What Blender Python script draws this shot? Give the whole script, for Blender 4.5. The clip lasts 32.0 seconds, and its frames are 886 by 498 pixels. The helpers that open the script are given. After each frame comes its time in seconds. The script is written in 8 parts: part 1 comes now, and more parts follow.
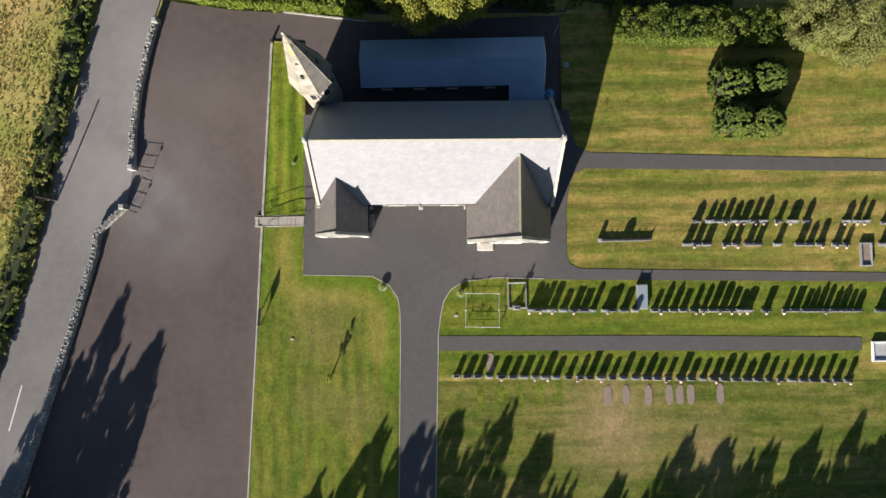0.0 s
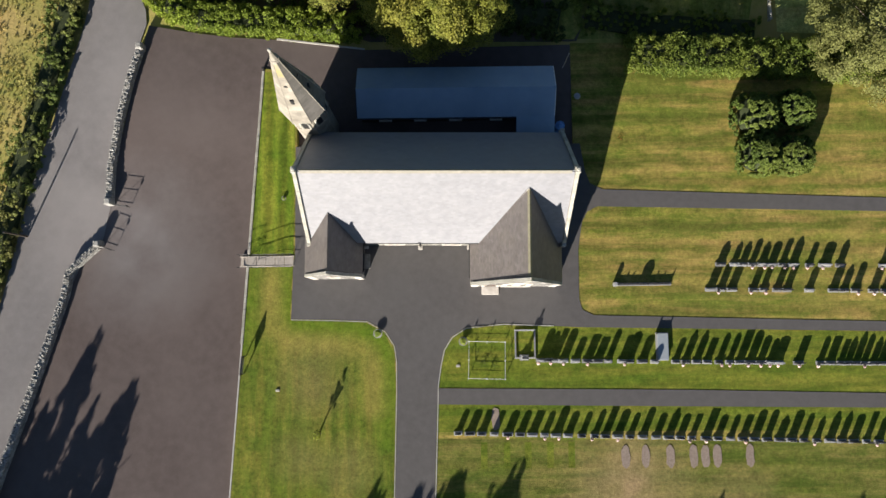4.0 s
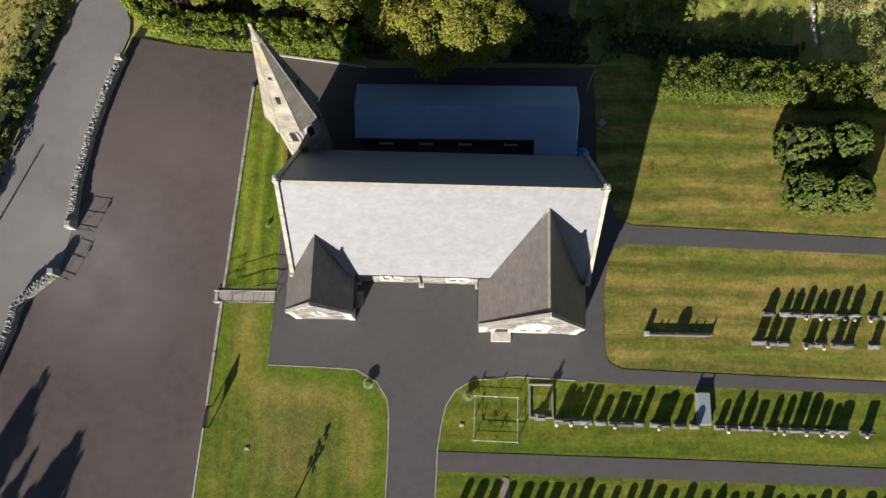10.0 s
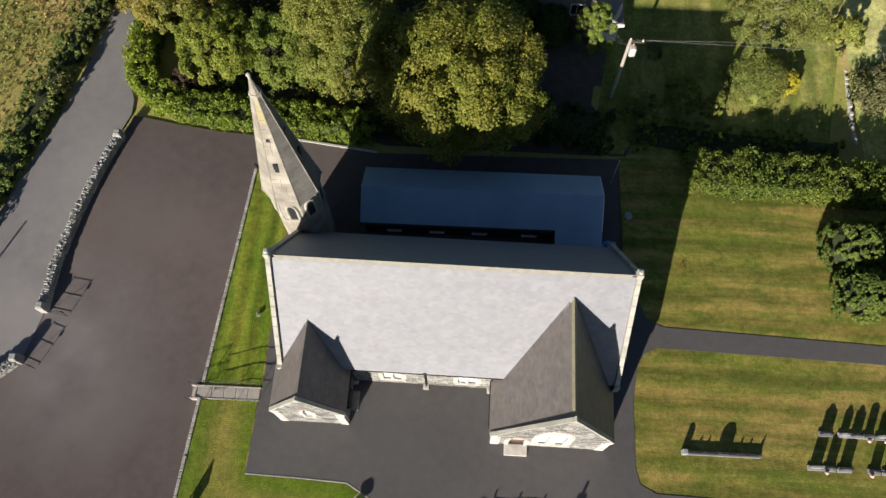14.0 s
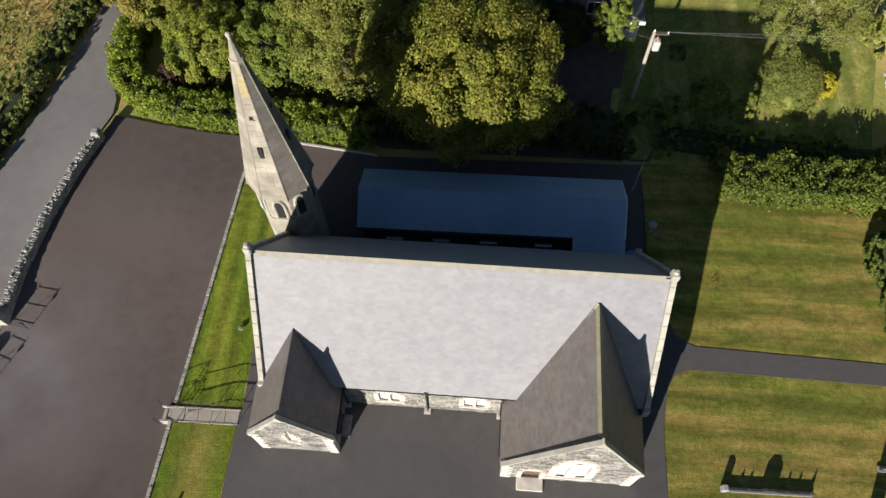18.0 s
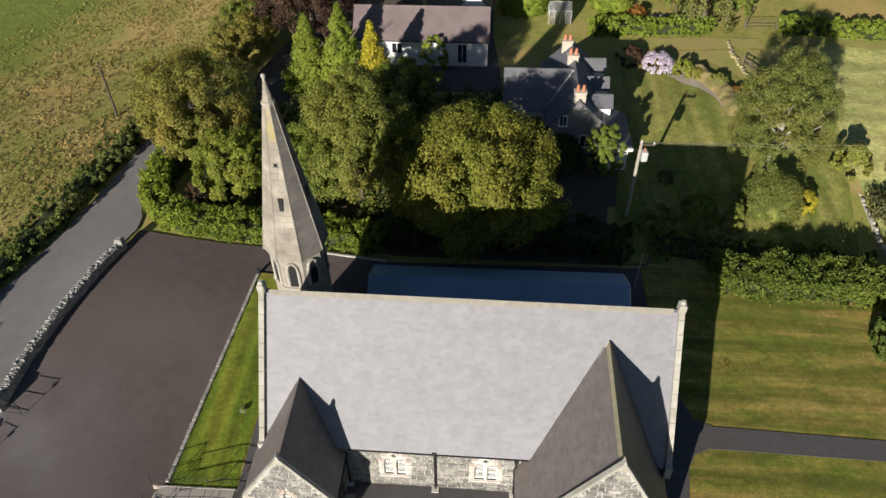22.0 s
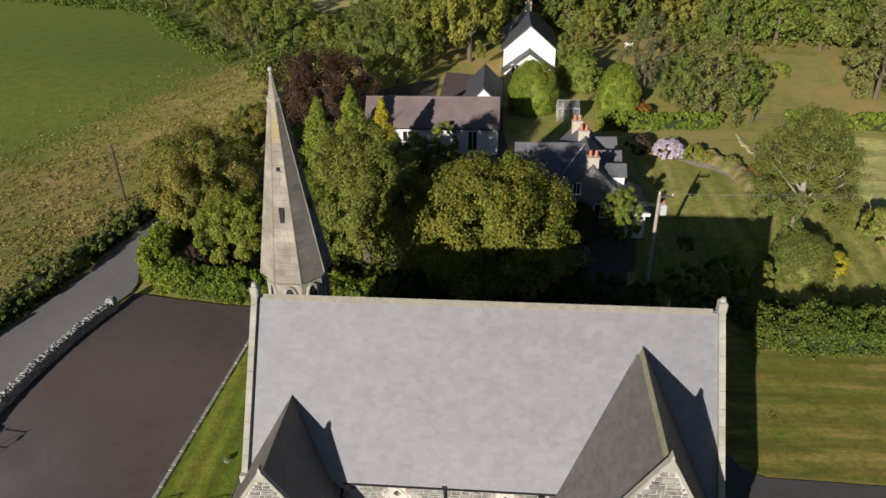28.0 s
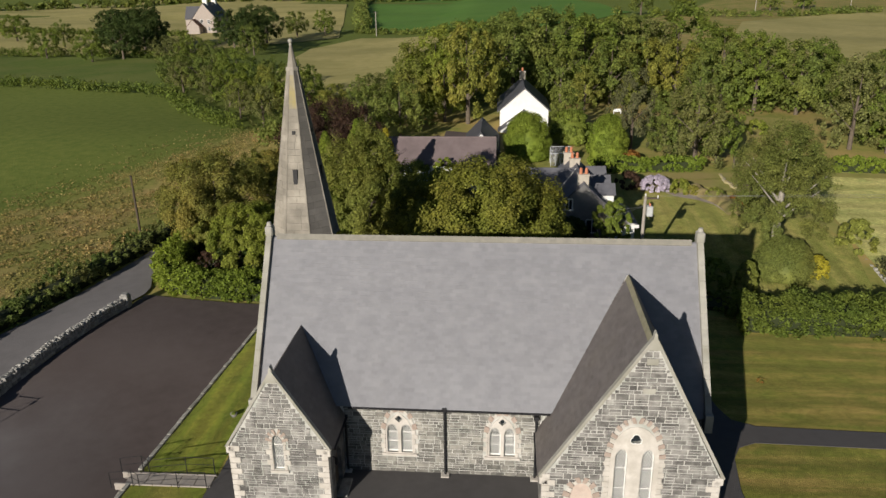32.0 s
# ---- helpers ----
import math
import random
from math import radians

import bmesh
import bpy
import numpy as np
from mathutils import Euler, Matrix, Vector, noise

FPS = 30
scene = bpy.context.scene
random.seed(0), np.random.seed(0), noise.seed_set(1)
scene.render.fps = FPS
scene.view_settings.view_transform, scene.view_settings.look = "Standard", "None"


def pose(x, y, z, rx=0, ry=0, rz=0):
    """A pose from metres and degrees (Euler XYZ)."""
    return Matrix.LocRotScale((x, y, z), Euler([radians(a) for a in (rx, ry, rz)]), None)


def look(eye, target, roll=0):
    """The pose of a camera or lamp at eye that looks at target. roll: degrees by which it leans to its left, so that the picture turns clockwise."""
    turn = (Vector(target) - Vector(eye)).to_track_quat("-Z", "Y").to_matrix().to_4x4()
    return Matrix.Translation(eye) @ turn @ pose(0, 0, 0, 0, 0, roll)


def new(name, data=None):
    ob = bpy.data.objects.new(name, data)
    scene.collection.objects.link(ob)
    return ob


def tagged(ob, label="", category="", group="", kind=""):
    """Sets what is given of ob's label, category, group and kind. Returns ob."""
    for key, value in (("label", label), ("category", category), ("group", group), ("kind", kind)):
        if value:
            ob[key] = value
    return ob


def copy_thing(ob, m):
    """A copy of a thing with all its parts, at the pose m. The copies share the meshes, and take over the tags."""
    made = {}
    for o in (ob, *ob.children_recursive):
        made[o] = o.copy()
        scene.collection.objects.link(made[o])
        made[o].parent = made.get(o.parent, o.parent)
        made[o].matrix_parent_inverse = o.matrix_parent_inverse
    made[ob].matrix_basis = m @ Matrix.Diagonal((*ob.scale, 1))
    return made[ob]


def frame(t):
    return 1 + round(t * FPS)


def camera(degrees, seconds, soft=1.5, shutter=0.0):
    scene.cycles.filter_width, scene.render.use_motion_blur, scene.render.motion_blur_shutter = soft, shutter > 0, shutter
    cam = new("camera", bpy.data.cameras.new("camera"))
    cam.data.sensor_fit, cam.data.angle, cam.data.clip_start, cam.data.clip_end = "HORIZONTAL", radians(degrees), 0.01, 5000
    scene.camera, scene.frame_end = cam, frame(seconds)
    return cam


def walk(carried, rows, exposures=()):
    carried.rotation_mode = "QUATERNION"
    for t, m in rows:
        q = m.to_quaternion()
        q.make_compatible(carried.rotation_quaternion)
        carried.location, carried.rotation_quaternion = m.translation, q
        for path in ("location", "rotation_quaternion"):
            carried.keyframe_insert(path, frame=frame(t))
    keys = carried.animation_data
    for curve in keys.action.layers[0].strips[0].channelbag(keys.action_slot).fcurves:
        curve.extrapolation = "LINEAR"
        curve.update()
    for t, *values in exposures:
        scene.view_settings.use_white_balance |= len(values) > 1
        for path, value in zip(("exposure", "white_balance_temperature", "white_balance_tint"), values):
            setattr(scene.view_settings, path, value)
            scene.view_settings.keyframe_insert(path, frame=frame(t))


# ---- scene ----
cam = camera(62.1, 32.0)
METRES, EYE, TILT, LEAN, TURN = 58.0, 70.0, -87.5, 0.0, 0.0
PATH = [
    (0, (-0.022, 0.014, 69.801), (-0.021, 0.069, 67.802), -0.1),
    (0.5, (-0.011, -0.077, 69.224), (-0.011, -0.016, 67.225), -0.7),
    (1, (0.014, -0.096, 68.561), (0.013, -0.014, 66.563), -1.5),
    (1.5, (0.016, -0.139, 67.855), (0.014, -0.033, 65.858), -1.4),
    (2, (0.034, -0.206, 67.114), (0.031, -0.083, 65.118), -1.6),
    (2.5, (0.032, -0.274, 66.329), (0.029, -0.134, 64.334), -1.8),
    (3, (0.016, -0.338, 65.585), (0.013, -0.182, 63.591), -1.6),
    (3.5, (0.023, -0.4, 64.905), (0.021, -0.226, 62.913), -1.4),
    (5.5, (0.084, -0.73, 61.76), (0.078, -0.484, 59.775), -1.9),
    (6, (0.056, -0.857, 61.09), (0.052, -0.594, 59.107), -1.6),
    (6.5, (0.071, -1.047, 60.392), (0.067, -0.767, 58.411), -1.5),
    (7, (0.079, -1.349, 59.669), (0.074, -1.052, 57.691), -1.5),
    (7.5, (0.087, -1.85, 58.978), (0.082, -1.536, 57.002), -1.4),
    (8, (0.109, -2.51, 58.284), (0.104, -2.181, 56.311), -1.4),
    (8.5, (0.112, -3.064, 57.593), (0.106, -2.719, 55.623), -1.6),
    (9, (0.069, -3.483, 56.807), (0.062, -3.122, 54.84), -1.4),
    (9.5, (0.104, -3.706, 55.995), (0.091, -3.322, 54.032), -1.7),
    (10, (0.116, -3.763, 55.195), (0.097, -3.321, 53.245), -1.6),
    (10.5, (0.124, -3.843, 54.374), (0.098, -3.336, 52.439), -1.6),
    (11, (0.112, -3.902, 53.575), (0.082, -3.371, 51.646), -1.6),
    (11.5, (0.102, -3.965, 52.842), (0.07, -3.428, 50.916), -1.5),
    (12, (0.117, -4.038, 52.082), (0.08, -3.462, 50.167), -1.6),
    (12.5, (0.139, -4.199, 51.314), (0.097, -3.568, 49.416), -1.5),
    (13, (0.144, -4.505, 50.522), (0.097, -3.821, 48.644), -1.4),
    (13.5, (0.16, -4.773, 49.807), (0.106, -4.037, 47.948), -1.5),
    (14, (0.153, -4.899, 49.058), (0.095, -4.115, 47.219), -1.4),
    (14.5, (0.128, -4.943, 48.259), (0.067, -4.119, 46.438), -1.3),
    (15, (0.078, -4.949, 47.455), (0.016, -4.107, 45.641), -1.3),
    (15.5, (0.057, -4.971, 46.758), (-0.005, -4.125, 44.947), -1.2),
    (17.5, (0.05, -5.353, 43.778), (-0.02, -4.473, 41.983), -1.2),
    (18, (0.045, -5.34, 43.105), (-0.03, -4.43, 41.326), -1.3),
    (18.5, (0.031, -5.708, 42.369), (-0.045, -4.761, 40.609), -1.1),
    (19, (0.117, -6.482, 41.673), (0.037, -5.499, 39.932), -1.1),
    (19.5, (0.134, -7.709, 41.0), (0.056, -6.688, 39.282), -1.0),
    (20, (0.198, -9.225, 40.36), (0.117, -8.125, 38.692), -0.9),
    (20.5, (0.262, -11.036, 39.691), (0.178, -9.81, 38.112), -0.8),
    (21, (0.233, -12.765, 39.039), (0.147, -11.466, 37.52), -0.8),
    (21.5, (0.116, -13.726, 38.368), (0.023, -12.382, 36.89), -0.9),
    (22, (0.063, -14.497, 37.661), (-0.041, -13.046, 36.289), -0.8),
    (22.5, (0.024, -15.276, 36.881), (-0.091, -13.75, 35.593), -0.9),
    (23, (-0.018, -15.611, 36.181), (-0.136, -14.071, 34.909), -0.9),
    (23.5, (-0.073, -15.681, 35.443), (-0.193, -14.14, 34.174), -1.0),
    (24, (-0.076, -15.691, 34.689), (-0.199, -14.148, 33.423), -1.1),
    (24.5, (-0.089, -15.682, 34.038), (-0.212, -14.138, 32.772), -1.1),
    (26.5, (-0.046, -15.792, 31.293), (-0.175, -14.219, 30.064), -1.1),
    (27, (-0.008, -16.159, 30.619), (-0.145, -14.504, 29.505), -1.2),
    (27.5, (0.041, -16.78, 29.858), (-0.101, -15.07, 28.83), -1.1),
    (28, (0.04, -17.149, 29.101), (-0.103, -15.417, 28.111), -1.1),
    (28.5, (0.03, -17.208, 28.355), (-0.12, -15.411, 27.491), -1.1),
    (29, (0.034, -17.286, 27.539), (-0.12, -15.439, 26.788), -1.2),
    (29.5, (0.002, -17.435, 26.732), (-0.153, -15.577, 26.01), -1.2),
    (30, (0.047, -17.874, 25.893), (-0.109, -16.015, 25.174), -1.2),
    (30.5, (0.128, -18.709, 25.044), (-0.028, -16.848, 24.329), -1.1),
    (31, (0.192, -20.043, 24.208), (0.04, -18.18, 23.499), -1.0),
    (31.5, (0.284, -21.566, 23.404), (0.135, -19.7, 22.699), -0.8),
    (32, (0.364, -23.348, 22.773), (0.217, -21.483, 22.067), -0.9),
]
EXPOSURES = [(0.0, 1.28), (3.0, 1.22), (6.0, 1.12), (9.0, 1.0), (13.0, 0.9), (19.0, 0.77), (23.0, 0.54), (28.0, 0.27), (31.0, 0.18), (32.0, 0.07)]
walk(cam, [(t, look(eye, target, roll)) for t, eye, target, roll in PATH], EXPOSURES)

# ---- world, sun ----
SUN_EL, SUN_AZ = radians(17.2), radians(24.0)   # shadows run ahead and a little to the right
world = bpy.data.worlds.new("sky")
scene.world = world
world.use_nodes = True
wn, wl = world.node_tree.nodes, world.node_tree.links
sky = wn.new("ShaderNodeTexSky")
sky.sky_type = "NISHITA"
sky.sun_disc = False
sky.sun_elevation = SUN_EL
sky.sun_rotation = math.pi + SUN_AZ
sky.altitude = 50
sky.ozone_density = 3.0
sky.dust_density = 0.6
wl.new(sky.outputs[0], wn["Background"].inputs[0])
wn["Background"].inputs[1].default_value = 0.04
sun = new("sun", bpy.data.lights.new("sun", "SUN"))
sun.data.energy, sun.data.angle, sun.data.color = 5.0, radians(0.5), (1.0, 0.922, 0.815)
sun.matrix_world = look((-60 * math.sin(SUN_AZ), -60 * math.cos(SUN_AZ), 60 * math.tan(SUN_EL)), (0, 0, 0))


# ---- materials ----
def mat(name, c1, c2, scale=2.0, rough=0.8, bump=0.2, fine=None, c3=None, c3_scale=0.3, c3_amount=0.5, metal=0.0, island=0.0,
        objrand=0.0, coat=0.0, stretch=(1, 1, 1), spec=0.4):
    """Two-scale noise colour from c1 to c2, larger patches of c3, grain and relief, in world metres."""
    m = bpy.data.materials.new(name)
    m.use_nodes = True
    n, l = m.node_tree.nodes, m.node_tree.links
    b = n["Principled BSDF"]
    geo = n.new("ShaderNodeNewGeometry")
    mp = n.new("ShaderNodeMapping")
    mp.inputs["Scale"].default_value = stretch
    l.new(geo.outputs["Position"], mp.inputs[0])
    no = n.new("ShaderNodeTexNoise")
    no.inputs["Scale"].default_value, no.inputs["Detail"].default_value, no.inputs["Roughness"].default_value = scale, 6, 0.65
    l.new(mp.outputs[0], no.inputs["Vector"])
    ra = n.new("ShaderNodeValToRGB")
    ra.color_ramp.elements[0].position, ra.color_ramp.elements[1].position = 0.32, 0.68
    ra.color_ramp.elements[0].color, ra.color_ramp.elements[1].color = (*c1, 1), (*c2, 1)
    l.new(no.outputs[0], ra.inputs[0])
    col = ra.outputs[0]
    if c3:
        n3 = n.new("ShaderNodeTexNoise")
        n3.inputs["Scale"].default_value, n3.inputs["Detail"].default_value = c3_scale, 5
        l.new(geo.outputs["Position"], n3.inputs["Vector"])
        r3 = n.new("ShaderNodeMapRange")
        r3.inputs[1].default_value, r3.inputs[2].default_value = 0.42, 0.68
        r3.inputs[4].default_value = c3_amount
        l.new(n3.outputs[0], r3.inputs[0])
        mx = n.new("ShaderNodeMix")
        mx.data_type = "RGBA"
        l.new(r3.outputs[0], mx.inputs[0])
        l.new(col, mx.inputs[6])
        mx.inputs[7].default_value = (*c3, 1)
        col = mx.outputs[2]
    for amount, kind in ((island, "i"), (objrand, "o")):
        if amount:
            src = geo.outputs["Random Per Island"] if kind == "i" else n.new("ShaderNodeObjectInfo").outputs["Random"]
            mr = n.new("ShaderNodeMapRange")
            mr.inputs[3].default_value, mr.inputs[4].default_value = 1 - amount, 1 + amount
            l.new(src, mr.inputs[0])
            hs = n.new("ShaderNodeHueSaturation")
            l.new(mr.outputs[0], hs.inputs["Value"])
            l.new(col, hs.inputs["Color"])
            col = hs.outputs[0]
    l.new(col, b.inputs["Base Color"])
    b.inputs["Roughness"].default_value = rough
    b.inputs["Metallic"].default_value = metal
    b.inputs["Specular IOR Level"].default_value = spec
    if coat:
        b.inputs["Coat Weight"].default_value = coat
    if bump:
        nb = n.new("ShaderNodeTexNoise")
        nb.inputs["Scale"].default_value, nb.inputs["Detail"].default_value = fine or scale * 6, 4
        l.new(geo.outputs["Position"], nb.inputs["Vector"])
        bu = n.new("ShaderNodeBump")
        bu.inputs["Strength"].default_value, bu.inputs["Distance"].default_value = bump, 0.05
        l.new(nb.outputs[0], bu.inputs["Height"])
        l.new(bu.outputs[0], b.inputs["Normal"])
    return m


def leaf_mat(name, c1, c2, c3=None, glow=0.42):
    """Leaves: each leaf a little different, clumps of another tint, light coming through."""
    m = mat(name, tuple(v * 0.78 for v in c1), tuple(v * 1.14 for v in c2), 1.5, 0.6, 0, c3=c3, c3_scale=0.22, c3_amount=0.7, island=0.42, objrand=0.1, spec=0.25)
    n, l = m.node_tree.nodes, m.node_tree.links
    b = n["Principled BSDF"]
    tr = n.new("ShaderNodeBsdfTranslucent")
    l.new(b.inputs["Base Color"].links[0].from_socket, tr.inputs[0])
    ms = n.new("ShaderNodeMixShader")
    ms.inputs[0].default_value = glow
    l.new(b.outputs[0], ms.inputs[1])
    l.new(tr.outputs[0], ms.inputs[2])
    l.new(ms.outputs[0], n["Material Output"].inputs[0])
    return m


def lawn_mat(name, c1, c2, dry, stripe_axis="Y", stripe_width=1.1, stripe=0.12, dry_amount=0.6, sheen=0.5):
    """Mown grass: streaks along the mower's way, parched and lush patches, tufts and fine blades."""
    m = mat(name, c1, c2, 1.6, 0.95, 0.9, fine=16, spec=0.1)
    n, l = m.node_tree.nodes, m.node_tree.links
    b = n["Principled BSDF"]
    col = b.inputs["Base Color"].links[0].from_socket
    geo = n.new("ShaderNodeNewGeometry")

    def field(scale, stretch, lo, hi, top, bottom=0.0, shift=0.0):
        mp = n.new("ShaderNodeMapping")
        mp.inputs["Scale"].default_value = stretch
        mp.inputs["Location"].default_value = (shift, shift * 0.7, 0)
        l.new(geo.outputs["Position"], mp.inputs[0])
        no = n.new("ShaderNodeTexNoise")
        no.inputs["Scale"].default_value, no.inputs["Detail"].default_value, no.inputs["Roughness"].default_value = scale, 7, 0.66
        l.new(mp.outputs[0], no.inputs["Vector"])
        r = n.new("ShaderNodeMapRange")
        r.inputs[1].default_value, r.inputs[2].default_value, r.inputs[3].default_value, r.inputs[4].default_value = lo, hi, bottom, top
        l.new(no.outputs[0], r.inputs[0])
        return r.outputs[0]

    def times(a, k):
        mu = n.new("ShaderNodeMath")
        mu.operation = "MULTIPLY"
        l.new(a, mu.inputs[0])
        l.new(k, mu.inputs[1])
        return mu.outputs[0]

    def mixed(fac, a, colour):
        mx = n.new("ShaderNodeMix")
        mx.data_type = "RGBA"
        l.new(fac, mx.inputs[0])
        l.new(a, mx.inputs[6])
        mx.inputs[7].default_value = (*colour, 1)
        return mx.outputs[2]

    def valued(fac, a):
        hs = n.new("ShaderNodeHueSaturation")
        l.new(fac, hs.inputs["Value"])
        l.new(a, hs.inputs["Color"])
        return hs.outputs[0]

    b.inputs["Sheen Weight"].default_value, b.inputs["Sheen Roughness"].default_value = sheen, 0.45
    b.inputs["Sheen Tint"].default_value = (0.75, 0.66, 0.22, 1)
    along = (0.09, 1.0, 1.0) if stripe_axis == "Y" else (1.0, 0.09, 1.0)
    deep = tuple(p * q for p, q in zip(c1, (0.62, 0.78, 0.7)))
    parched = field(0.2, (0.7, 1, 1), 0.34, 0.58, 1.0, 0.3)
    col = mixed(times(field(0.85 / stripe_width, along, 0.4, 0.58, dry_amount), parched), col, dry)
    col = mixed(field(0.45, (0.7, 1, 1), 0.45, 0.64, dry_amount * 0.8, 0.0, 7.0), col, tuple(0.45 * p + 0.55 * q for p, q in zip(c2, dry)))
    col = mixed(field(0.7 / stripe_width, along, 0.45, 0.6, 0.72, 0.0, 19.0), col, deep)
    col = mixed(field(0.6, (0.7, 1, 1), 0.5, 0.66, 0.72, 0.0, 31.0), col, deep)
    wv = n.new("ShaderNodeTexWave")
    wv.wave_type, wv.bands_direction = "BANDS", stripe_axis
    wv.inputs["Scale"].default_value = 2 * math.pi / 20 / stripe_width * 0.5
    wv.inputs["Distortion"].default_value, wv.inputs["Detail"].default_value, wv.inputs["Detail Scale"].default_value = 5.0, 5, 0.9
    l.new(geo.outputs["Position"], wv.inputs["Vector"])
    mr = n.new("ShaderNodeMapRange")
    mr.inputs[3].default_value, mr.inputs[4].default_value = 1 - stripe, 1 + stripe
    l.new(wv.outputs["Fac"], mr.inputs[0])
    col = valued(mr.outputs[0], col)
    l.new(col, b.inputs["Base Color"])
    return m


def blades(m):
    """Tufts and blades over a lawn's patches: light and dark at three small scales."""
    n, l = m.node_tree.nodes, m.node_tree.links
    b = n["Principled BSDF"]
    geo = n.new("ShaderNodeNewGeometry")
    for scale, lo, hi in ((1.1, 0.84, 1.16), (3.2, 0.8, 1.2), (11.0, 0.74, 1.22)):
        no = n.new("ShaderNodeTexNoise")
        no.inputs["Scale"].default_value, no.inputs["Detail"].default_value, no.inputs["Roughness"].default_value = scale, 7, 0.66
        l.new(geo.outputs["Position"], no.inputs["Vector"])
        r = n.new("ShaderNodeMapRange")
        r.inputs[1].default_value, r.inputs[2].default_value, r.inputs[3].default_value, r.inputs[4].default_value = 0.35, 0.65, lo, hi
        l.new(no.outputs[0], r.inputs[0])
        hs = n.new("ShaderNodeHueSaturation")
        l.new(r.outputs[0], hs.inputs["Value"])
        l.new(b.inputs["Base Color"].links[0].from_socket, hs.inputs["Color"])
        l.new(hs.outputs[0], b.inputs["Base Color"])


def stained(m, place, radius, colour, amount):
    """A pale dusty stain spread round one place."""
    n, l = m.node_tree.nodes, m.node_tree.links
    b = n["Principled BSDF"]
    col = b.inputs["Base Color"].links[0].from_socket
    geo, no = n.new("ShaderNodeNewGeometry"), n.new("ShaderNodeTexNoise")
    no.inputs["Scale"].default_value, no.inputs["Detail"].default_value = 0.35, 5
    l.new(geo.outputs["Position"], no.inputs["Vector"])
    di = n.new("ShaderNodeVectorMath")
    di.operation = "DISTANCE"
    l.new(geo.outputs["Position"], di.inputs[0])
    di.inputs[1].default_value = place
    mr = n.new("ShaderNodeMapRange")
    mr.inputs[1].default_value, mr.inputs[2].default_value, mr.inputs[3].default_value, mr.inputs[4].default_value = 0, radius, amount * 1.7, 0
    l.new(di.outputs["Value"], mr.inputs[0])
    mu = n.new("ShaderNodeMath")
    mu.operation = "MULTIPLY"
    l.new(mr.outputs[0], mu.inputs[0])
    l.new(no.outputs[0], mu.inputs[1])
    mx = n.new("ShaderNodeMix")
    mx.data_type = "RGBA"
    l.new(mu.outputs[0], mx.inputs[0])
    l.new(col, mx.inputs[6])
    mx.inputs[7].default_value = (*colour, 1)
    l.new(mx.outputs[2], b.inputs["Base Color"])
    return m


M = {}
M["asphalt"] = mat("asphalt", (0.093, 0.075, 0.071), (0.115, 0.094, 0.089), 1.2, 0.95, 0.3, 60, (0.136, 0.113, 0.107), 0.1, 0.7, spec=0.06)
stained(M["asphalt"], (-27.5, 6.8, -1), 9, (0.2, 0.185, 0.185), 0.8)
M["asphalt_path"] = mat("asphalt_path", (0.078, 0.073, 0.073), (0.096, 0.09, 0.09), 1.5, 0.85, 0.25, 60, (0.10, 0.096, 0.096), 0.2, 0.5)
M["road"] = mat("road_surface", (0.168, 0.158, 0.157), (0.205, 0.193, 0.192), 1.0, 0.95, 0.25, 50, (0.25, 0.235, 0.23), 0.15, 0.6, spec=0.15)
stained(M["road"], (-31.8, 7.0, -1), 6, (0.27, 0.25, 0.245), 0.9)
M["paint"] = mat("road_paint", (0.6, 0.6, 0.58), (0.75, 0.75, 0.72), 6, 0.7, 0.1)
M["lawn"] = lawn_mat("lawn_grass", (0.126, 0.152, 0.022), (0.2, 0.2, 0.036), (0.41, 0.26, 0.095), "Y", 0.95, 0.16, 0.8)
stained(M["lawn"], (15.6, -15.2, 0), 6.5, (0.4, 0.28, 0.13), 1.0)
stained(M["lawn"], (24.5, -17.5, 0), 5, (0.36, 0.25, 0.12), 0.8)
M["lawn_w"] = lawn_mat("lawn_front_grass", (0.097, 0.138, 0.016), (0.142, 0.18, 0.022), (0.22, 0.185, 0.04), "X", 0.8, 0.1, 0.8)
for bx, by in ((-13.9, 4.0), (-13.9, 2.6), (-13.9, 1.2), (-13.8, -0.2), (-12.6, -1.0), (-11.2, -1.1), (-9.8, -1.1), (-8.4, -1.2), (-7.0, -1.4), (-5.8, -2.2), (-5.1, -3.4), (-4.9, -4.8), (-4.9, -6.2), (-4.95, -7.6), (-5.0, -9.0), (-5.0, -10.6), (-16.6, 3.4), (-16.8, 1.4), (-16.9, -0.6), (-17.1, -2.4)):
    stained(M["lawn_w"], (bx, by, 0), 1.5, (0.098, 0.165, 0.012), 0.95)
for bx, by in ((-15.0, 3.4), (-15.05, 1.8), (-15.0, 0.2), (-14.7, -1.2), (-13.6, -2.1), (-12.0, -2.3), (-10.2, -2.4), (-8.4, -2.6), (-6.9, -3.2), (-6.2, -4.6), (-6.1, -6.2), (-6.1, -7.8)):
    stained(M["lawn_w"], (bx, by, 0), 1.6, (0.3, 0.245, 0.065), 0.75)
for bx, by, br in ((-11.5, -5.5, 4.5), (-8.5, -13.0, 3.5), (-12.5, -12.0, 3.0)):
    stained(M["lawn_w"], (bx, by, 0), br, (0.19, 0.16, 0.06), 0.75)
# Bungalow render greyed to carry the shade that falls on its gable.
M["render"] = mat("shaded_render", (0.2, 0.195, 0.19), (0.27, 0.26, 0.25), 1.5, 0.8, 0.15)
# Green darkened for the boundary trees' shade; the brown patches are bare ground.
M["south_lawn"] = lawn_mat("shaded_south_lawn_grass", (0.083, 0.116, 0.016), (0.124, 0.146, 0.023), (0.27, 0.2, 0.075), "Y", 0.9, 0.08, 0.6, 0.35)
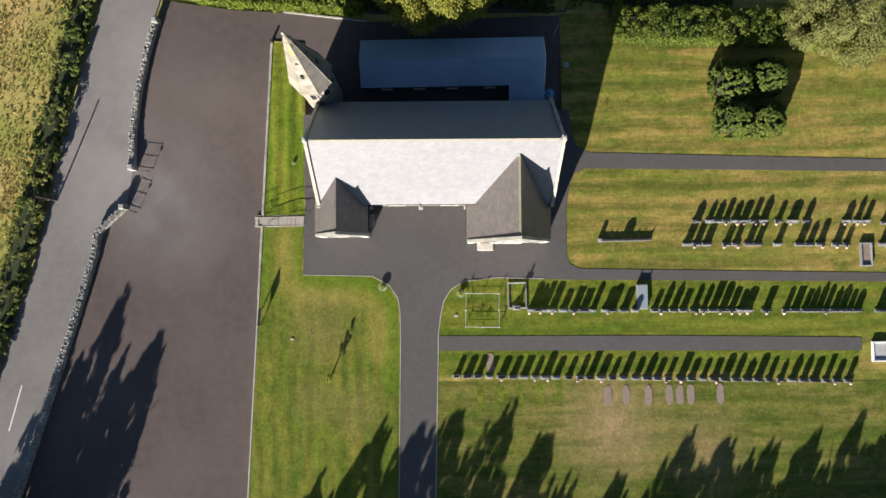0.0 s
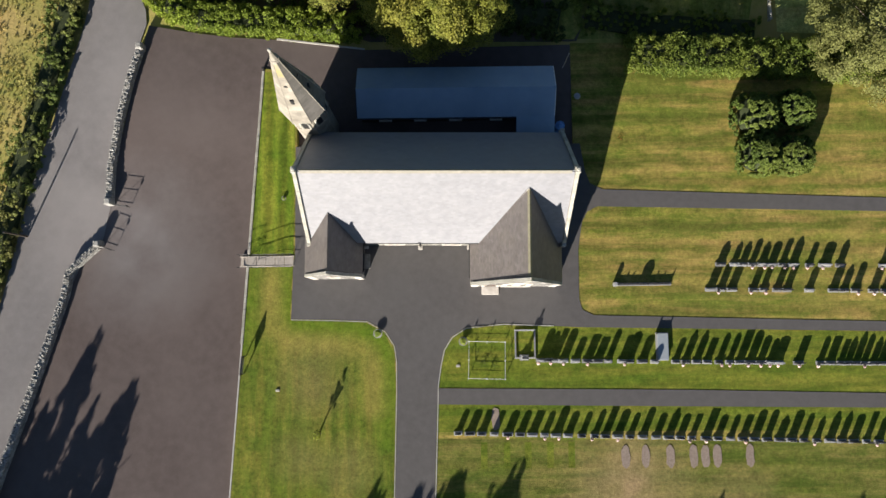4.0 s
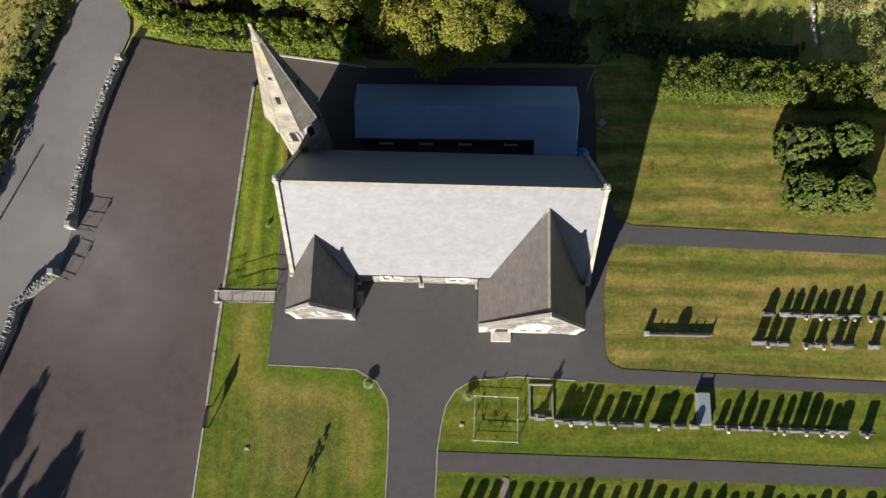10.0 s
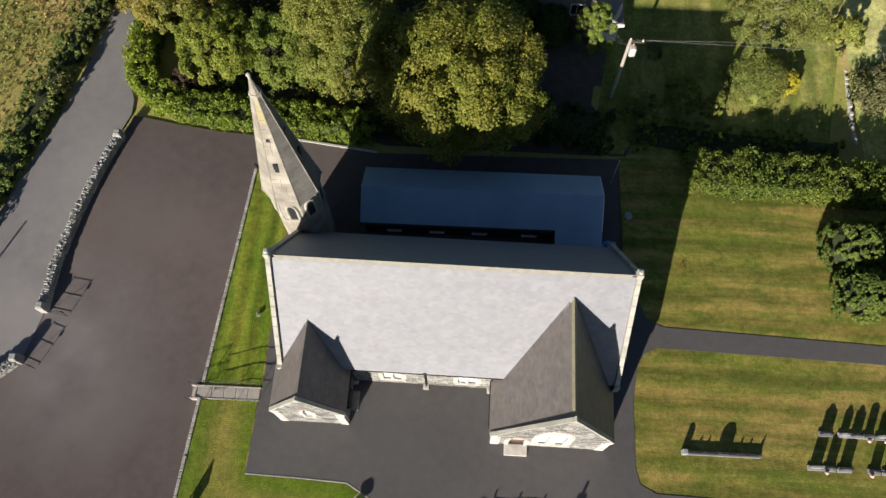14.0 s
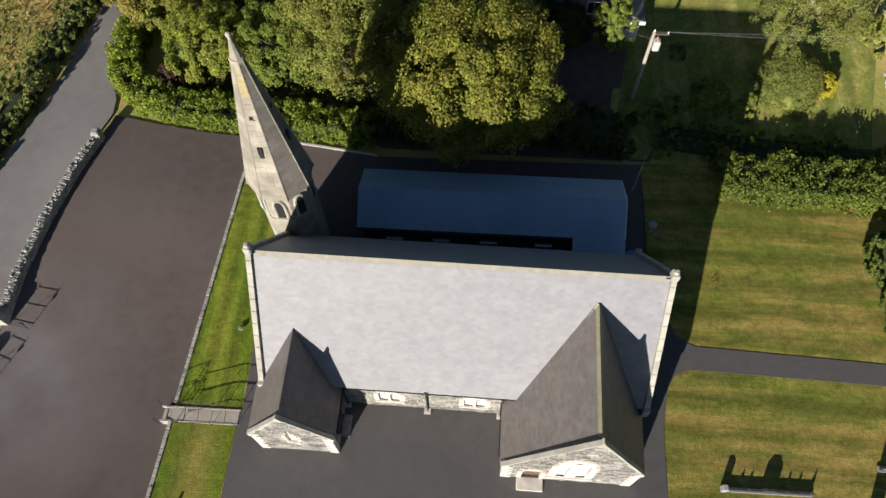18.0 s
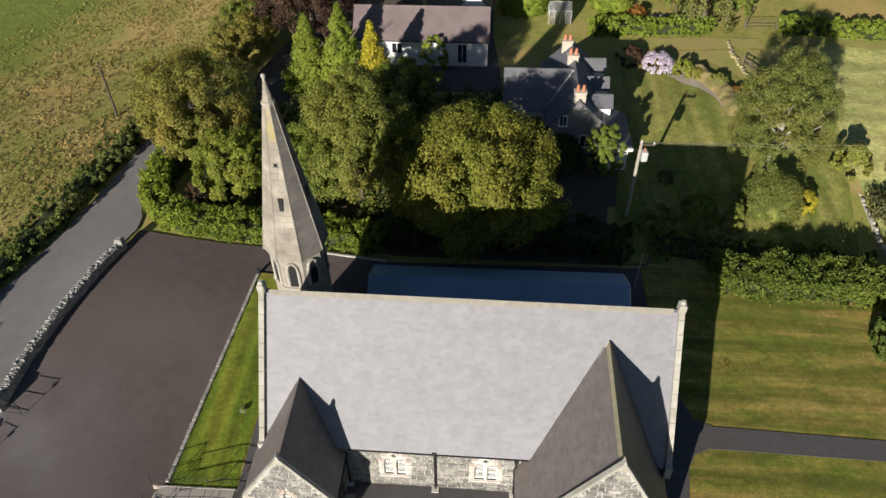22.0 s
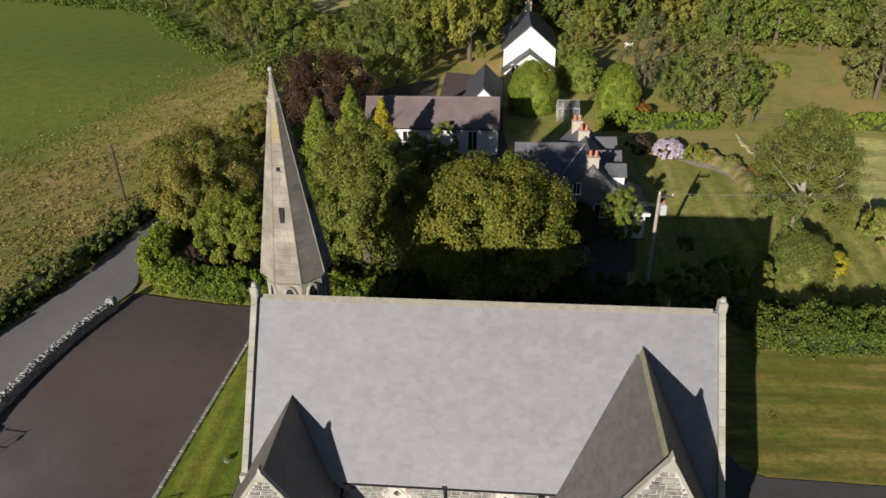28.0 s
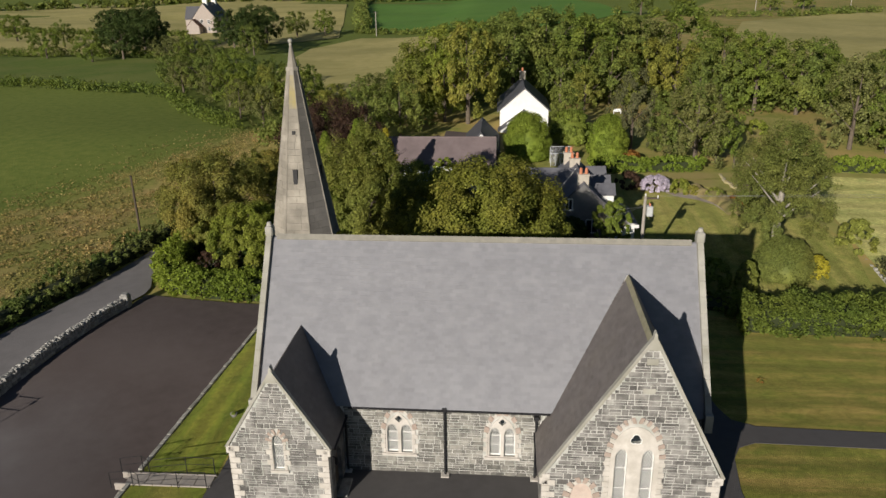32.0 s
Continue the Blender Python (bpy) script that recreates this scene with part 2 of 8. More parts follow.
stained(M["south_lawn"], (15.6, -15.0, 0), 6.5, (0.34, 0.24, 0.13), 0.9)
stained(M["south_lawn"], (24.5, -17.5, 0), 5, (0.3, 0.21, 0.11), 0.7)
M["lush"] = lawn_mat("lush_grass", (0.095, 0.138, 0.014), (0.148, 0.184, 0.02), (0.24, 0.205, 0.04), "Y", 0.8, 0.1, 0.5)
M["lush_w"] = lawn_mat("lush_strip_grass", (0.108, 0.162, 0.015), (0.17, 0.22, 0.021), (0.27, 0.25, 0.04), "X", 0.7, 0.26, 0.5)
M["field"] = mat("meadow", (0.2, 0.225, 0.055), (0.33, 0.3, 0.09), 1.3, 0.95, 1.0, 4, (0.43, 0.315, 0.125), 0.16, 1.0, spec=0.1)
def spread(m, place, way, width, colour_a, colour_b):
    """Another sward takes over beyond a ragged line through a place, across the given way."""
    n, l = m.node_tree.nodes, m.node_tree.links
    b = n["Principled BSDF"]
    col = b.inputs["Base Color"].links[0].from_socket
    geo = n.new("ShaderNodeNewGeometry")
    su, do = n.new("ShaderNodeVectorMath"), n.new("ShaderNodeVectorMath")
    su.operation, do.operation = "SUBTRACT", "DOT_PRODUCT"
    l.new(geo.outputs["Position"], su.inputs[0])
    su.inputs[1].default_value = place
    l.new(su.outputs[0], do.inputs[0])
    do.inputs[1].default_value = way
    no, n2 = n.new("ShaderNodeTexNoise"), n.new("ShaderNodeTexNoise")
    for q, sc in ((no, 0.12), (n2, 0.9)):
        q.inputs["Scale"].default_value, q.inputs["Detail"].default_value, q.inputs["Roughness"].default_value = sc, 7, 0.7
        l.new(geo.outputs["Position"], q.inputs["Vector"])
    ma = n.new("ShaderNodeMath")
    ma.operation = "MULTIPLY_ADD"
    l.new(no.outputs[0], ma.inputs[0])
    ma.inputs[1].default_value = width * 3
    l.new(do.outputs["Value"], ma.inputs[2])
    mr = n.new("ShaderNodeMapRange")
    mr.inputs[1].default_value, mr.inputs[2].default_value = width, width * 2
    l.new(ma.outputs[0], mr.inputs[0])
    ra = n.new("ShaderNodeValToRGB")
    ra.color_ramp.elements[0].position, ra.color_ramp.elements[1].position = 0.35, 0.65
    ra.color_ramp.elements[0].color, ra.color_ramp.elements[1].color = (*colour_a, 1), (*colour_b, 1)
    l.new(n2.outputs[0], ra.inputs[0])
    mx = n.new("ShaderNodeMix")
    mx.data_type = "RGBA"
    l.new(mr.outputs[0], mx.inputs[0])
    l.new(col, mx.inputs[6])
    l.new(ra.outputs[0], mx.inputs[7])
    l.new(mx.outputs[2], b.inputs["Base Color"])


spread(M["field"], (-45.0, 62.0, 0), (-0.9, 0.42, 0), 4.0, (0.124, 0.168, 0.034), (0.185, 0.215, 0.05))
M["clearing"] = mat("clearing_grass", (0.25, 0.26, 0.07), (0.36, 0.33, 0.11), 0.6, 0.95, 0.8, 5, (0.36, 0.28, 0.12), 0.2, 0.8, spec=0.1)
M["pasture"] = mat("pasture", (0.1, 0.152, 0.031), (0.15, 0.19, 0.044), 0.8, 0.95, 0.9, 5, (0.19, 0.2, 0.06), 0.07, 0.7, spec=0.1)
M["hay"] = mat("cut_hayfield", (0.39, 0.345, 0.13), (0.51, 0.44, 0.185), 0.3, 0.95, 0.9, 4, (0.33, 0.305, 0.11), 0.04, 0.8, spec=0.1)
M["stone"] = mat("dark_rubble_stone", (0.115, 0.11, 0.105), (0.195, 0.187, 0.178), 3.0, 0.85, 0.5, 25, (0.5, 0.485, 0.455), 1.7, 0.6, island=0.35, objrand=0.32)
M["stone_pale"] = mat("pale_rubble_stone", (0.16, 0.156, 0.143), (0.25, 0.243, 0.222), 3.0, 0.85, 0.5, 25, (0.5, 0.48, 0.42), 1.5, 0.5, island=0.35, objrand=0.32)
M["mortar"] = mat("lime_mortar", (0.45, 0.441, 0.418), (0.58, 0.567, 0.54), 4, 0.9, 0.3, c3=(0.3, 0.33, 0.29), c3_scale=1.2, c3_amount=0.6)
M["dressed"] = mat("dressed_sandstone", (0.5, 0.465, 0.425), (0.63, 0.595, 0.55), 2.5, 0.8, 0.3, 30, (0.36, 0.33, 0.28), 1.2, 0.5, island=0.12)
M["coping"] = mat("coping_stone", (0.33, 0.32, 0.285), (0.46, 0.445, 0.395), 2.0, 0.85, 0.35, 25, (0.22, 0.215, 0.17), 1.0, 0.75, island=0.1)
M["spire"] = mat("spire_stone", (0.25, 0.228, 0.192), (0.37, 0.338, 0.287), 1.6, 0.88, 0.5, 16, (0.17, 0.155, 0.13), 0.6, 0.75, objrand=0.1)
# Weathered spire stone, darkened further for the side turned from the sun.
M["spire_dark"] = mat("weathered_shade_side_stone", (0.13, 0.122, 0.112), (0.21, 0.196, 0.175), 1.4, 0.9, 0.5, 16, (0.09, 0.085, 0.078), 0.7, 0.7, objrand=0.14)
M["lichen"] = mat("yellow_lichen_stone", (0.25, 0.222, 0.16), (0.34, 0.3, 0.2), 1.6, 0.9, 0.4, 16, (0.34, 0.285, 0.11), 1.3, 0.8)
M["slate"] = mat("grey_slate", (0.21, 0.212, 0.232), (0.236, 0.238, 0.258), 1.5, 0.6, 0.15, 30, (0.3, 0.302, 0.318), 1.3, 0.24, island=0.06, objrand=0.06, spec=0.4)
M["slate_dark"] = mat("brown_slate", (0.12, 0.105, 0.1), (0.16, 0.145, 0.14), 1.5, 0.55, 0.15, 30, (0.18, 0.16, 0.14), 0.6, 0.4, island=0.10)
M["moss"] = mat("mossy_ridge", (0.2, 0.185, 0.12), (0.28, 0.26, 0.18), 4, 0.9, 0.3)
M["ridge"] = mat("clay_ridge", (0.21, 0.2, 0.175), (0.29, 0.275, 0.235), 3, 0.85, 0.3, c3=(0.24, 0.23, 0.19), c3_scale=0.7)
M["lead"] = mat("lead_flashing", (0.5, 0.48, 0.45), (0.6, 0.58, 0.54), 3, 0.6, 0.1)
M["black"] = mat("black_iron", (0.015, 0.015, 0.017), (0.025, 0.025, 0.028), 5, 0.5, 0.1)
M["white"] = mat("white_paint", (0.72, 0.72, 0.7), (0.82, 0.82, 0.8), 1.5, 0.7, 0.1, c3=(0.6, 0.6, 0.56), c3_scale=0.6, c3_amount=0.3)
M["sheet"] = mat("blue_steel_sheet", (0.23, 0.33, 0.44), (0.27, 0.37, 0.48), 0.8, 0.45, 0.05, c3=(0.2, 0.29, 0.38), c3_scale=0.3, c3_amount=0.5)
M["timber"] = mat("dark_timber", (0.05, 0.04, 0.03), (0.09, 0.07, 0.05), 3, 0.8, 0.2)
M["pole"] = mat("weathered_pole", (0.28, 0.25, 0.21), (0.4, 0.37, 0.32), 3, 0.85, 0.2)
# Near-black colour stands for the shade inside hedges and yews.
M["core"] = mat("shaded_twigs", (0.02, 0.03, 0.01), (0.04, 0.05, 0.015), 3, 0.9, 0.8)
M["bright_field"] = mat("bright_green_field", (0.1, 0.21, 0.04), (0.13, 0.25, 0.05), 0.2, 0.95, 0.6, 5, (0.16, 0.26, 0.06), 0.03, 0.5, spec=0.1)
M["bark"] = mat("bark", (0.09, 0.07, 0.05), (0.16, 0.13, 0.1), 4, 0.9, 0.5)
M["rubble"] = mat("wall_rubble", (0.2, 0.196, 0.184), (0.37, 0.36, 0.335), 3, 0.9, 0.5, 20, island=0.35, objrand=0.25)
M["flag"] = mat("flagstone", (0.3, 0.27, 0.24), (0.4, 0.36, 0.32), 2, 0.85, 0.3, island=0.1)
M["kerb"] = mat("kerb_stone", (0.34, 0.33, 0.3), (0.48, 0.465, 0.43), 3, 0.85, 0.3)
M["granite_dark"] = mat("polished_dark_granite", (0.02, 0.02, 0.024), (0.045, 0.045, 0.05), 20, 0.2, 0, objrand=0.4)
M["granite_grey"] = mat("grey_granite", (0.22, 0.22, 0.228), (0.33, 0.33, 0.34), 25, 0.45, 0.05, objrand=0.3)
M["gravel_pale"] = mat("pale_gravel", (0.38, 0.32, 0.26), (0.5, 0.43, 0.36), 5, 0.9, 0.5, 40, (0.28, 0.23, 0.17), 0.8, 0.6)
M["bank"] = mat("dry_grass_bank", (0.2, 0.16, 0.065), (0.32, 0.25, 0.115), 1.8, 0.95, 0.9, 12, (0.12, 0.13, 0.035), 0.9, 0.8)
M["gravel"] = mat("grave_gravel", (0.2, 0.155, 0.125), (0.3, 0.24, 0.2), 8, 0.9, 0.5, 40)
M["roof_far"] = mat("house_slate", (0.07, 0.07, 0.08), (0.1, 0.1, 0.11), 2, 0.6, 0.2)
M["roof_barn"] = mat("barn_roof", (0.15, 0.115, 0.115), (0.19, 0.15, 0.15), 1, 0.7, 0.2, c3=(0.1, 0.08, 0.08), c3_scale=0.4)
M["chimney"] = mat("chimney_render", (0.4, 0.36, 0.3), (0.5, 0.45, 0.38), 3, 0.9, 0.3)
M["pot"] = mat("clay_pot", (0.45, 0.17, 0.09), (0.55, 0.22, 0.12), 4, 0.8, 0.1)
M["flower"] = mat("pale_flowers", (0.34, 0.29, 0.38), (0.52, 0.46, 0.53), 8, 0.8, 0, island=0.3)
M["pink_stone"] = mat("pink_sandstone", (0.5, 0.4, 0.345), (0.62, 0.52, 0.455), 2.5, 0.85, 0.3, 30)
M["door"] = mat("brown_door", (0.1, 0.06, 0.045), (0.14, 0.085, 0.06), 4, 0.6, 0.1)
M["posy"] = mat("grave_flowers", (0.4, 0.16, 0.15), (0.7, 0.64, 0.58), 9, 0.8, 0, objrand=0.4)
M["earth_dark"] = mat("dark_earth", (0.07, 0.058, 0.045), (0.11, 0.09, 0.07), 1.5, 0.95, 0.5)
M["pale_steel"] = mat("galvanised_steel", (0.5, 0.52, 0.52), (0.62, 0.64, 0.64), 4, 0.5, 0.1, metal=0.3)
M["polished"] = mat("polished_pale_granite", (0.22, 0.25, 0.28), (0.32, 0.35, 0.38), 14, 0.15, 0)
M["gravel_grey"] = mat("grey_chippings", (0.35, 0.35, 0.36), (0.5, 0.5, 0.5), 10, 0.9, 0.5, 40)
M["blue"] = mat("blue_plastic", (0.08, 0.2, 0.45), (0.1, 0.25, 0.52), 3, 0.5, 0.05)
M["wire"] = mat("wire", (0.16, 0.16, 0.16), (0.24, 0.24, 0.24), 3, 0.6, 0)
M["frame"] = mat("white_frame", (0.7, 0.7, 0.7), (0.8, 0.8, 0.8), 3, 0.5, 0)
M["roof_grey"] = mat("bungalow_slate", (0.095, 0.096, 0.112), (0.135, 0.135, 0.152), 2, 0.6, 0.2, c3=(0.165, 0.165, 0.172), c3_scale=0.5)
M["cream"] = mat("stone_render", (0.34, 0.29, 0.26), (0.42, 0.36, 0.32), 1.5, 0.8, 0.1)
M["brown_tile"] = mat("brown_tile", (0.12, 0.06, 0.05), (0.17, 0.09, 0.07), 1.5, 0.8, 0.1)
M["garden"] = lawn_mat("garden_grass", (0.175, 0.195, 0.042), (0.24, 0.245, 0.06), (0.34, 0.29, 0.11), "X", 0.9, 0.12, 0.6, 0.35)
M["stubble"] = lawn_mat("paddock_grass", (0.37, 0.385, 0.13), (0.48, 0.465, 0.175), (0.57, 0.5, 0.225), "Y", 1.5, 0.16, 0.6, 0.25)
gh_ = bpy.data.materials.new("greenhouse_glass")
gh_.use_nodes = True
gh_.node_tree.nodes["Principled BSDF"].inputs["Transmission Weight"].default_value = 0.9
gh_.node_tree.nodes["Principled BSDF"].inputs["Roughness"].default_value = 0.05
M["glasshouse"] = gh_
gl = bpy.data.materials.new("dark_glass")
gl.use_nodes = True
gl.node_tree.nodes["Principled BSDF"].inputs["Base Color"].default_value = (0.02, 0.025, 0.03, 1)
gl.node_tree.nodes["Principled BSDF"].inputs["Roughness"].default_value = 0.08
M["glass"] = gl
L = {}
L["green"] = leaf_mat("leaf_green", (0.130, 0.189, 0.031), (0.202, 0.255, 0.045), (0.237, 0.267, 0.045))
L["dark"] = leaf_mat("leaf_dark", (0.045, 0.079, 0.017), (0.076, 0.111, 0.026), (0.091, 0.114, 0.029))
L["light"] = leaf_mat("leaf_light", (0.2, 0.258, 0.035), (0.275, 0.322, 0.048), (0.31, 0.312, 0.057))
L["olive"] = leaf_mat("leaf_olive", (0.205, 0.228, 0.041), (0.285, 0.29, 0.056), (0.32, 0.28, 0.054))
L["autumn"] = leaf_mat("leaf_autumn", (0.175, 0.195, 0.041), (0.25, 0.255, 0.058), (0.33, 0.255, 0.056))
L["sapling"] = leaf_mat("leaf_sapling", (0.25, 0.3, 0.04), (0.34, 0.38, 0.055))
L["privet"] = leaf_mat("leaf_privet", (0.108, 0.162, 0.027), (0.17, 0.222, 0.04), (0.222, 0.255, 0.043))
L["lime"] = leaf_mat("leaf_lime", (0.185, 0.26, 0.032), (0.262, 0.335, 0.047), (0.3, 0.34, 0.052))
L["grey"] = leaf_mat("leaf_grey", (0.122, 0.132, 0.058), (0.170, 0.171, 0.075), (0.146, 0.149, 0.058))
L["copper"] = leaf_mat("leaf_copper", (0.04, 0.022, 0.014), (0.075, 0.042, 0.026), None, 0.2)
L["willow"] = leaf_mat("leaf_willow", (0.164, 0.186, 0.058), (0.232, 0.243, 0.078), (0.218, 0.218, 0.065))
L["birch"] = leaf_mat("leaf_birch", (0.155, 0.195, 0.046), (0.23, 0.26, 0.063), (0.262, 0.262, 0.066))
L["wood"] = leaf_mat("leaf_wood", (0.126, 0.178, 0.038), (0.195, 0.242, 0.052), (0.255, 0.265, 0.059))
L["sward"] = leaf_mat("leaf_sward", (0.168, 0.197, 0.050), (0.252, 0.256, 0.070), (0.315, 0.266, 0.090), 0.5)
L["gold"] = leaf_mat("leaf_gold", (0.42, 0.375, 0.036), (0.56, 0.495, 0.055))
L["chestnut"] = leaf_mat("leaf_chestnut", (0.168, 0.2, 0.03), (0.238, 0.252, 0.042), (0.28, 0.242, 0.046))
L["olive_green"] = leaf_mat("leaf_olive_green", (0.186, 0.227, 0.041), (0.263, 0.288, 0.062), (0.307, 0.288, 0.062))
L["yew"] = leaf_mat("leaf_yew", (0.105, 0.165, 0.034), (0.175, 0.238, 0.049), (0.245, 0.285, 0.06))
L["rust"] = leaf_mat("leaf_rust", (0.258, 0.114, 0.029), (0.365, 0.186, 0.043))
L["wild"] = leaf_mat("leaf_wild", (0.115, 0.168, 0.042), (0.19, 0.235, 0.058), (0.3, 0.26, 0.095))
L["straw"] = leaf_mat("leaf_straw", (0.437, 0.342, 0.127), (0.582, 0.432, 0.196), (0.315, 0.318, 0.092), 0.5)
L["hedge"] = leaf_mat("leaf_hedge", (0.142, 0.212, 0.028), (0.222, 0.29, 0.041), (0.285, 0.338, 0.042))


for key in ("lawn", "lawn_w", "south_lawn", "lush", "lush_w", "garden", "stubble"):
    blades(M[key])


# ---- mesh helpers ----
def obj(name, bm, material, parent=None, label="", smooth=False):
    me = bpy.data.meshes.new(name)
    bm.to_mesh(me)
    bm.free()
    if material:
        me.materials.append(material)
    if smooth:
        me.shade_smooth()
    ob = new(name, me)
    if parent:
        ob.parent = parent
    return tagged(ob, label) if label else ob


def part(name, bm, material, parent, label="", smooth=False):
    return obj(name, bm, material, parent, label, smooth)


def empty(name, x=0, y=0, z=0, rz=0):
    e = new(name)
    e.matrix_basis = pose(x, y, z, 0, 0, rz)
    return e


def box(x0, x1, y0, y1, z0, z1, bevel=0.0, bm=None):
    own = bm or bmesh.new()
    r = bmesh.ops.create_cube(own, size=1, matrix=Matrix.Translation(((x0 + x1) / 2, (y0 + y1) / 2, (z0 + z1) / 2)) @ Matrix.Diagonal((x1 - x0, y1 - y0, z1 - z0, 1)))
    if bevel:
        es = list({e for v in r["verts"] for e in v.link_edges})
        bmesh.ops.bevel(own, geom=es, offset=bevel, segments=1, affect="EDGES")
    return own


def cyl(x, y, z0, z1, r0, r1=None, n=10, bm=None):
    own = bm or bmesh.new()
    bmesh.ops.create_cone(own, cap_ends=True, segments=n, radius1=r0, radius2=r0 if r1 is None else r1, depth=z1 - z0,
                          matrix=Matrix.Translation((x, y, (z0 + z1) / 2)))
    return own


def rod(a, b, r0, r1=None, n=6, bm=None):
    own = bm or bmesh.new()
    a, b = Vector(a), Vector(b)
    d = b - a
    bmesh.ops.create_cone(own, cap_ends=True, segments=n, radius1=r0, radius2=r0 if r1 is None else r1, depth=d.length,
                          matrix=Matrix.Translation((a + b) / 2) @ d.to_track_quat("Z", "Y").to_matrix().to_4x4())
    return own


def slab(outer, depth, holes=(), to3=None, bm=None):
    """A plate from a 2D outline with holes: to3(u, v, w) gives the place; w from 0 to depth."""
    own = bm or bmesh.new()
    to3 = to3 or (lambda u, v, w: (u, v, w))
    tmp = bmesh.new()
    edges = []
    for loop in (outer, *holes):
        vs = [tmp.verts.new((u, v, 0)) for u, v in loop]
        edges += [tmp.edges.new((vs[i], vs[(i + 1) % len(vs)])) for i in range(len(vs))]
    bmesh.ops.triangle_fill(tmp, use_beauty=True, use_dissolve=False, edges=edges)
    tmp.verts.ensure_lookup_table()
    tmp.verts.index_update()
    tri = [[v.index for v in f.verts] for f in tmp.faces]
    flat = [(v.co.x, v.co.y) for v in tmp.verts]
    tmp.free()
    a = [own.verts.new(to3(u, v, 0)) for u, v in flat]
    b = [own.verts.new(to3(u, v, depth)) for u, v in flat]
    for t in tri:
        own.faces.new([a[i] for i in t][::-1])
        own.faces.new([b[i] for i in t])
    k = 0
    for loop in (outer, *holes):
        n = len(loop)
        for i in range(n):
            i0, i1 = k + i, k + (i + 1) % n
            own.faces.new((a[i0], a[i1], b[i1], b[i0]))
        k += n
    bmesh.ops.recalc_face_normals(own, faces=own.faces[:])
    return own


def prism(profile, p0, p1, bm=None):
    """A 2D profile (across, up) swept level from p0 to p1."""
    own = bm or bmesh.new()
    p0, p1 = Vector(p0), Vector(p1)
    d = (p1 - p0).normalized()
    s = Vector((d.y, -d.x, 0)).normalized()
    ra = [own.verts.new(p0 + s * u + Vector((0, 0, v))) for u, v in profile]
    rb = [own.verts.new(p1 + s * u + Vector((0, 0, v))) for u, v in profile]
    n = len(profile)
    for i in range(n):
        own.faces.new((ra[i], ra[(i + 1) % n], rb[(i + 1) % n], rb[i]))
    own.faces.new(ra[::-1])
    own.faces.new(rb)
    bmesh.ops.recalc_face_normals(own, faces=own.faces[:])
    return own


def strip(line, w, z0, z1, name, material, kind="structure", label="", category=""):
    """A low band along a line of ground points (kerb, edging)."""
    bm = bmesh.new()
    left, right = [], []
    n = len(line)
    for i, (x, y) in enumerate(line):
        ax, ay = line[max(i - 1, 0)]
        bx, by = line[min(i + 1, n - 1)]
        d = Vector((bx - ax, by - ay)).normalized()
        left.append((x - d.y * w / 2, y + d.x * w / 2))
        right.append((x + d.y * w / 2, y - d.x * w / 2))
    for i in range(n - 1):
        q = [left[i], left[i + 1], right[i + 1], right[i]]
        lo = [bm.verts.new((*p, z0)) for p in q]
        hi = [bm.verts.new((*p, z1)) for p in q]
        bm.faces.new(hi[::-1])
        for a in range(4):
            bm.faces.new((lo[a], lo[(a + 1) % 4], hi[(a + 1) % 4], hi[a]))
    bmesh.ops.recalc_face_normals(bm, faces=bm.faces[:])
    return tagged(obj(name, bm, material), label, category, "", kind)


def quads(name, co, faces4, material, parent=None, smooth=False):
    """A mesh from arrays of corners, four to a face."""
    me = bpy.data.meshes.new(name)
    n = len(co) // 4 if faces4 is None else len(faces4)
    me.vertices.add(len(co))
    me.vertices.foreach_set("co", np.asarray(co, dtype=np.float32).ravel())
    idx = np.arange(len(co), dtype=np.int32) if faces4 is None else np.asarray(faces4, dtype=np.int32).ravel()
    me.loops.add(n * 4)
    me.loops.foreach_set("vertex_index", idx)
    me.polygons.add(n)
    me.polygons.foreach_set("loop_start", np.arange(0, n * 4, 4, dtype=np.int32))
    me.update(calc_edges=True)
    me.validate()
    me.materials.append(material)
    if smooth:
        me.shade_smooth()
    else:
        me.shade_flat()
    ob = new(name, me)
    if parent:
        ob.parent = parent
    return ob


def smooth01(a, b, v):
    t = min(1, max(0, (v - a) / (b - a)))
    return t * t * (3 - 2 * t)


# ---- the lie of the land ----
def west_edge(y):
    """x of the churchyard's west edge."""
    return -15.95 - 0.066 * (22 - y)


def rise(x, y):
    """How far the car park climbs towards its north end."""
    w = 0.45 + 0.55 * smooth01(-34, -27, x) - 0.45 * smooth01(30, 60, y) * (1 - smooth01(-28, -13, x))
    return 0.9 * smooth01(6, 22.5, y) * w * (1 - smooth01(10.5, 13.0, x))


def gz(x, y):
    """Height of the open ground."""
    lot = -1.12
    east = lot + 1.04 * smooth01(10.5, 13.0, x) + rise(x, y)
    north = smooth01(24.5, 44, y) * 2.0 * smooth01(-28, -13, x) + smooth01(45, 85, y) * 1.8
    far = smooth01(110, 700, math.hypot(x, y)) * (10 * noise.noise((x * 0.004, y * 0.004, 3.1)) + 1.0)
    hump = 1.4 * noise.noise((x * 0.02, y * 0.02, 0.7)) * smooth01(60, 120, math.hypot(x, y))
    up = 0.0
    if x > 11 and y > 24:
        up = -0.14 * smooth01(25, 44, y) * smooth01(10.5, 13, x)
    return east + north + up + far + hump


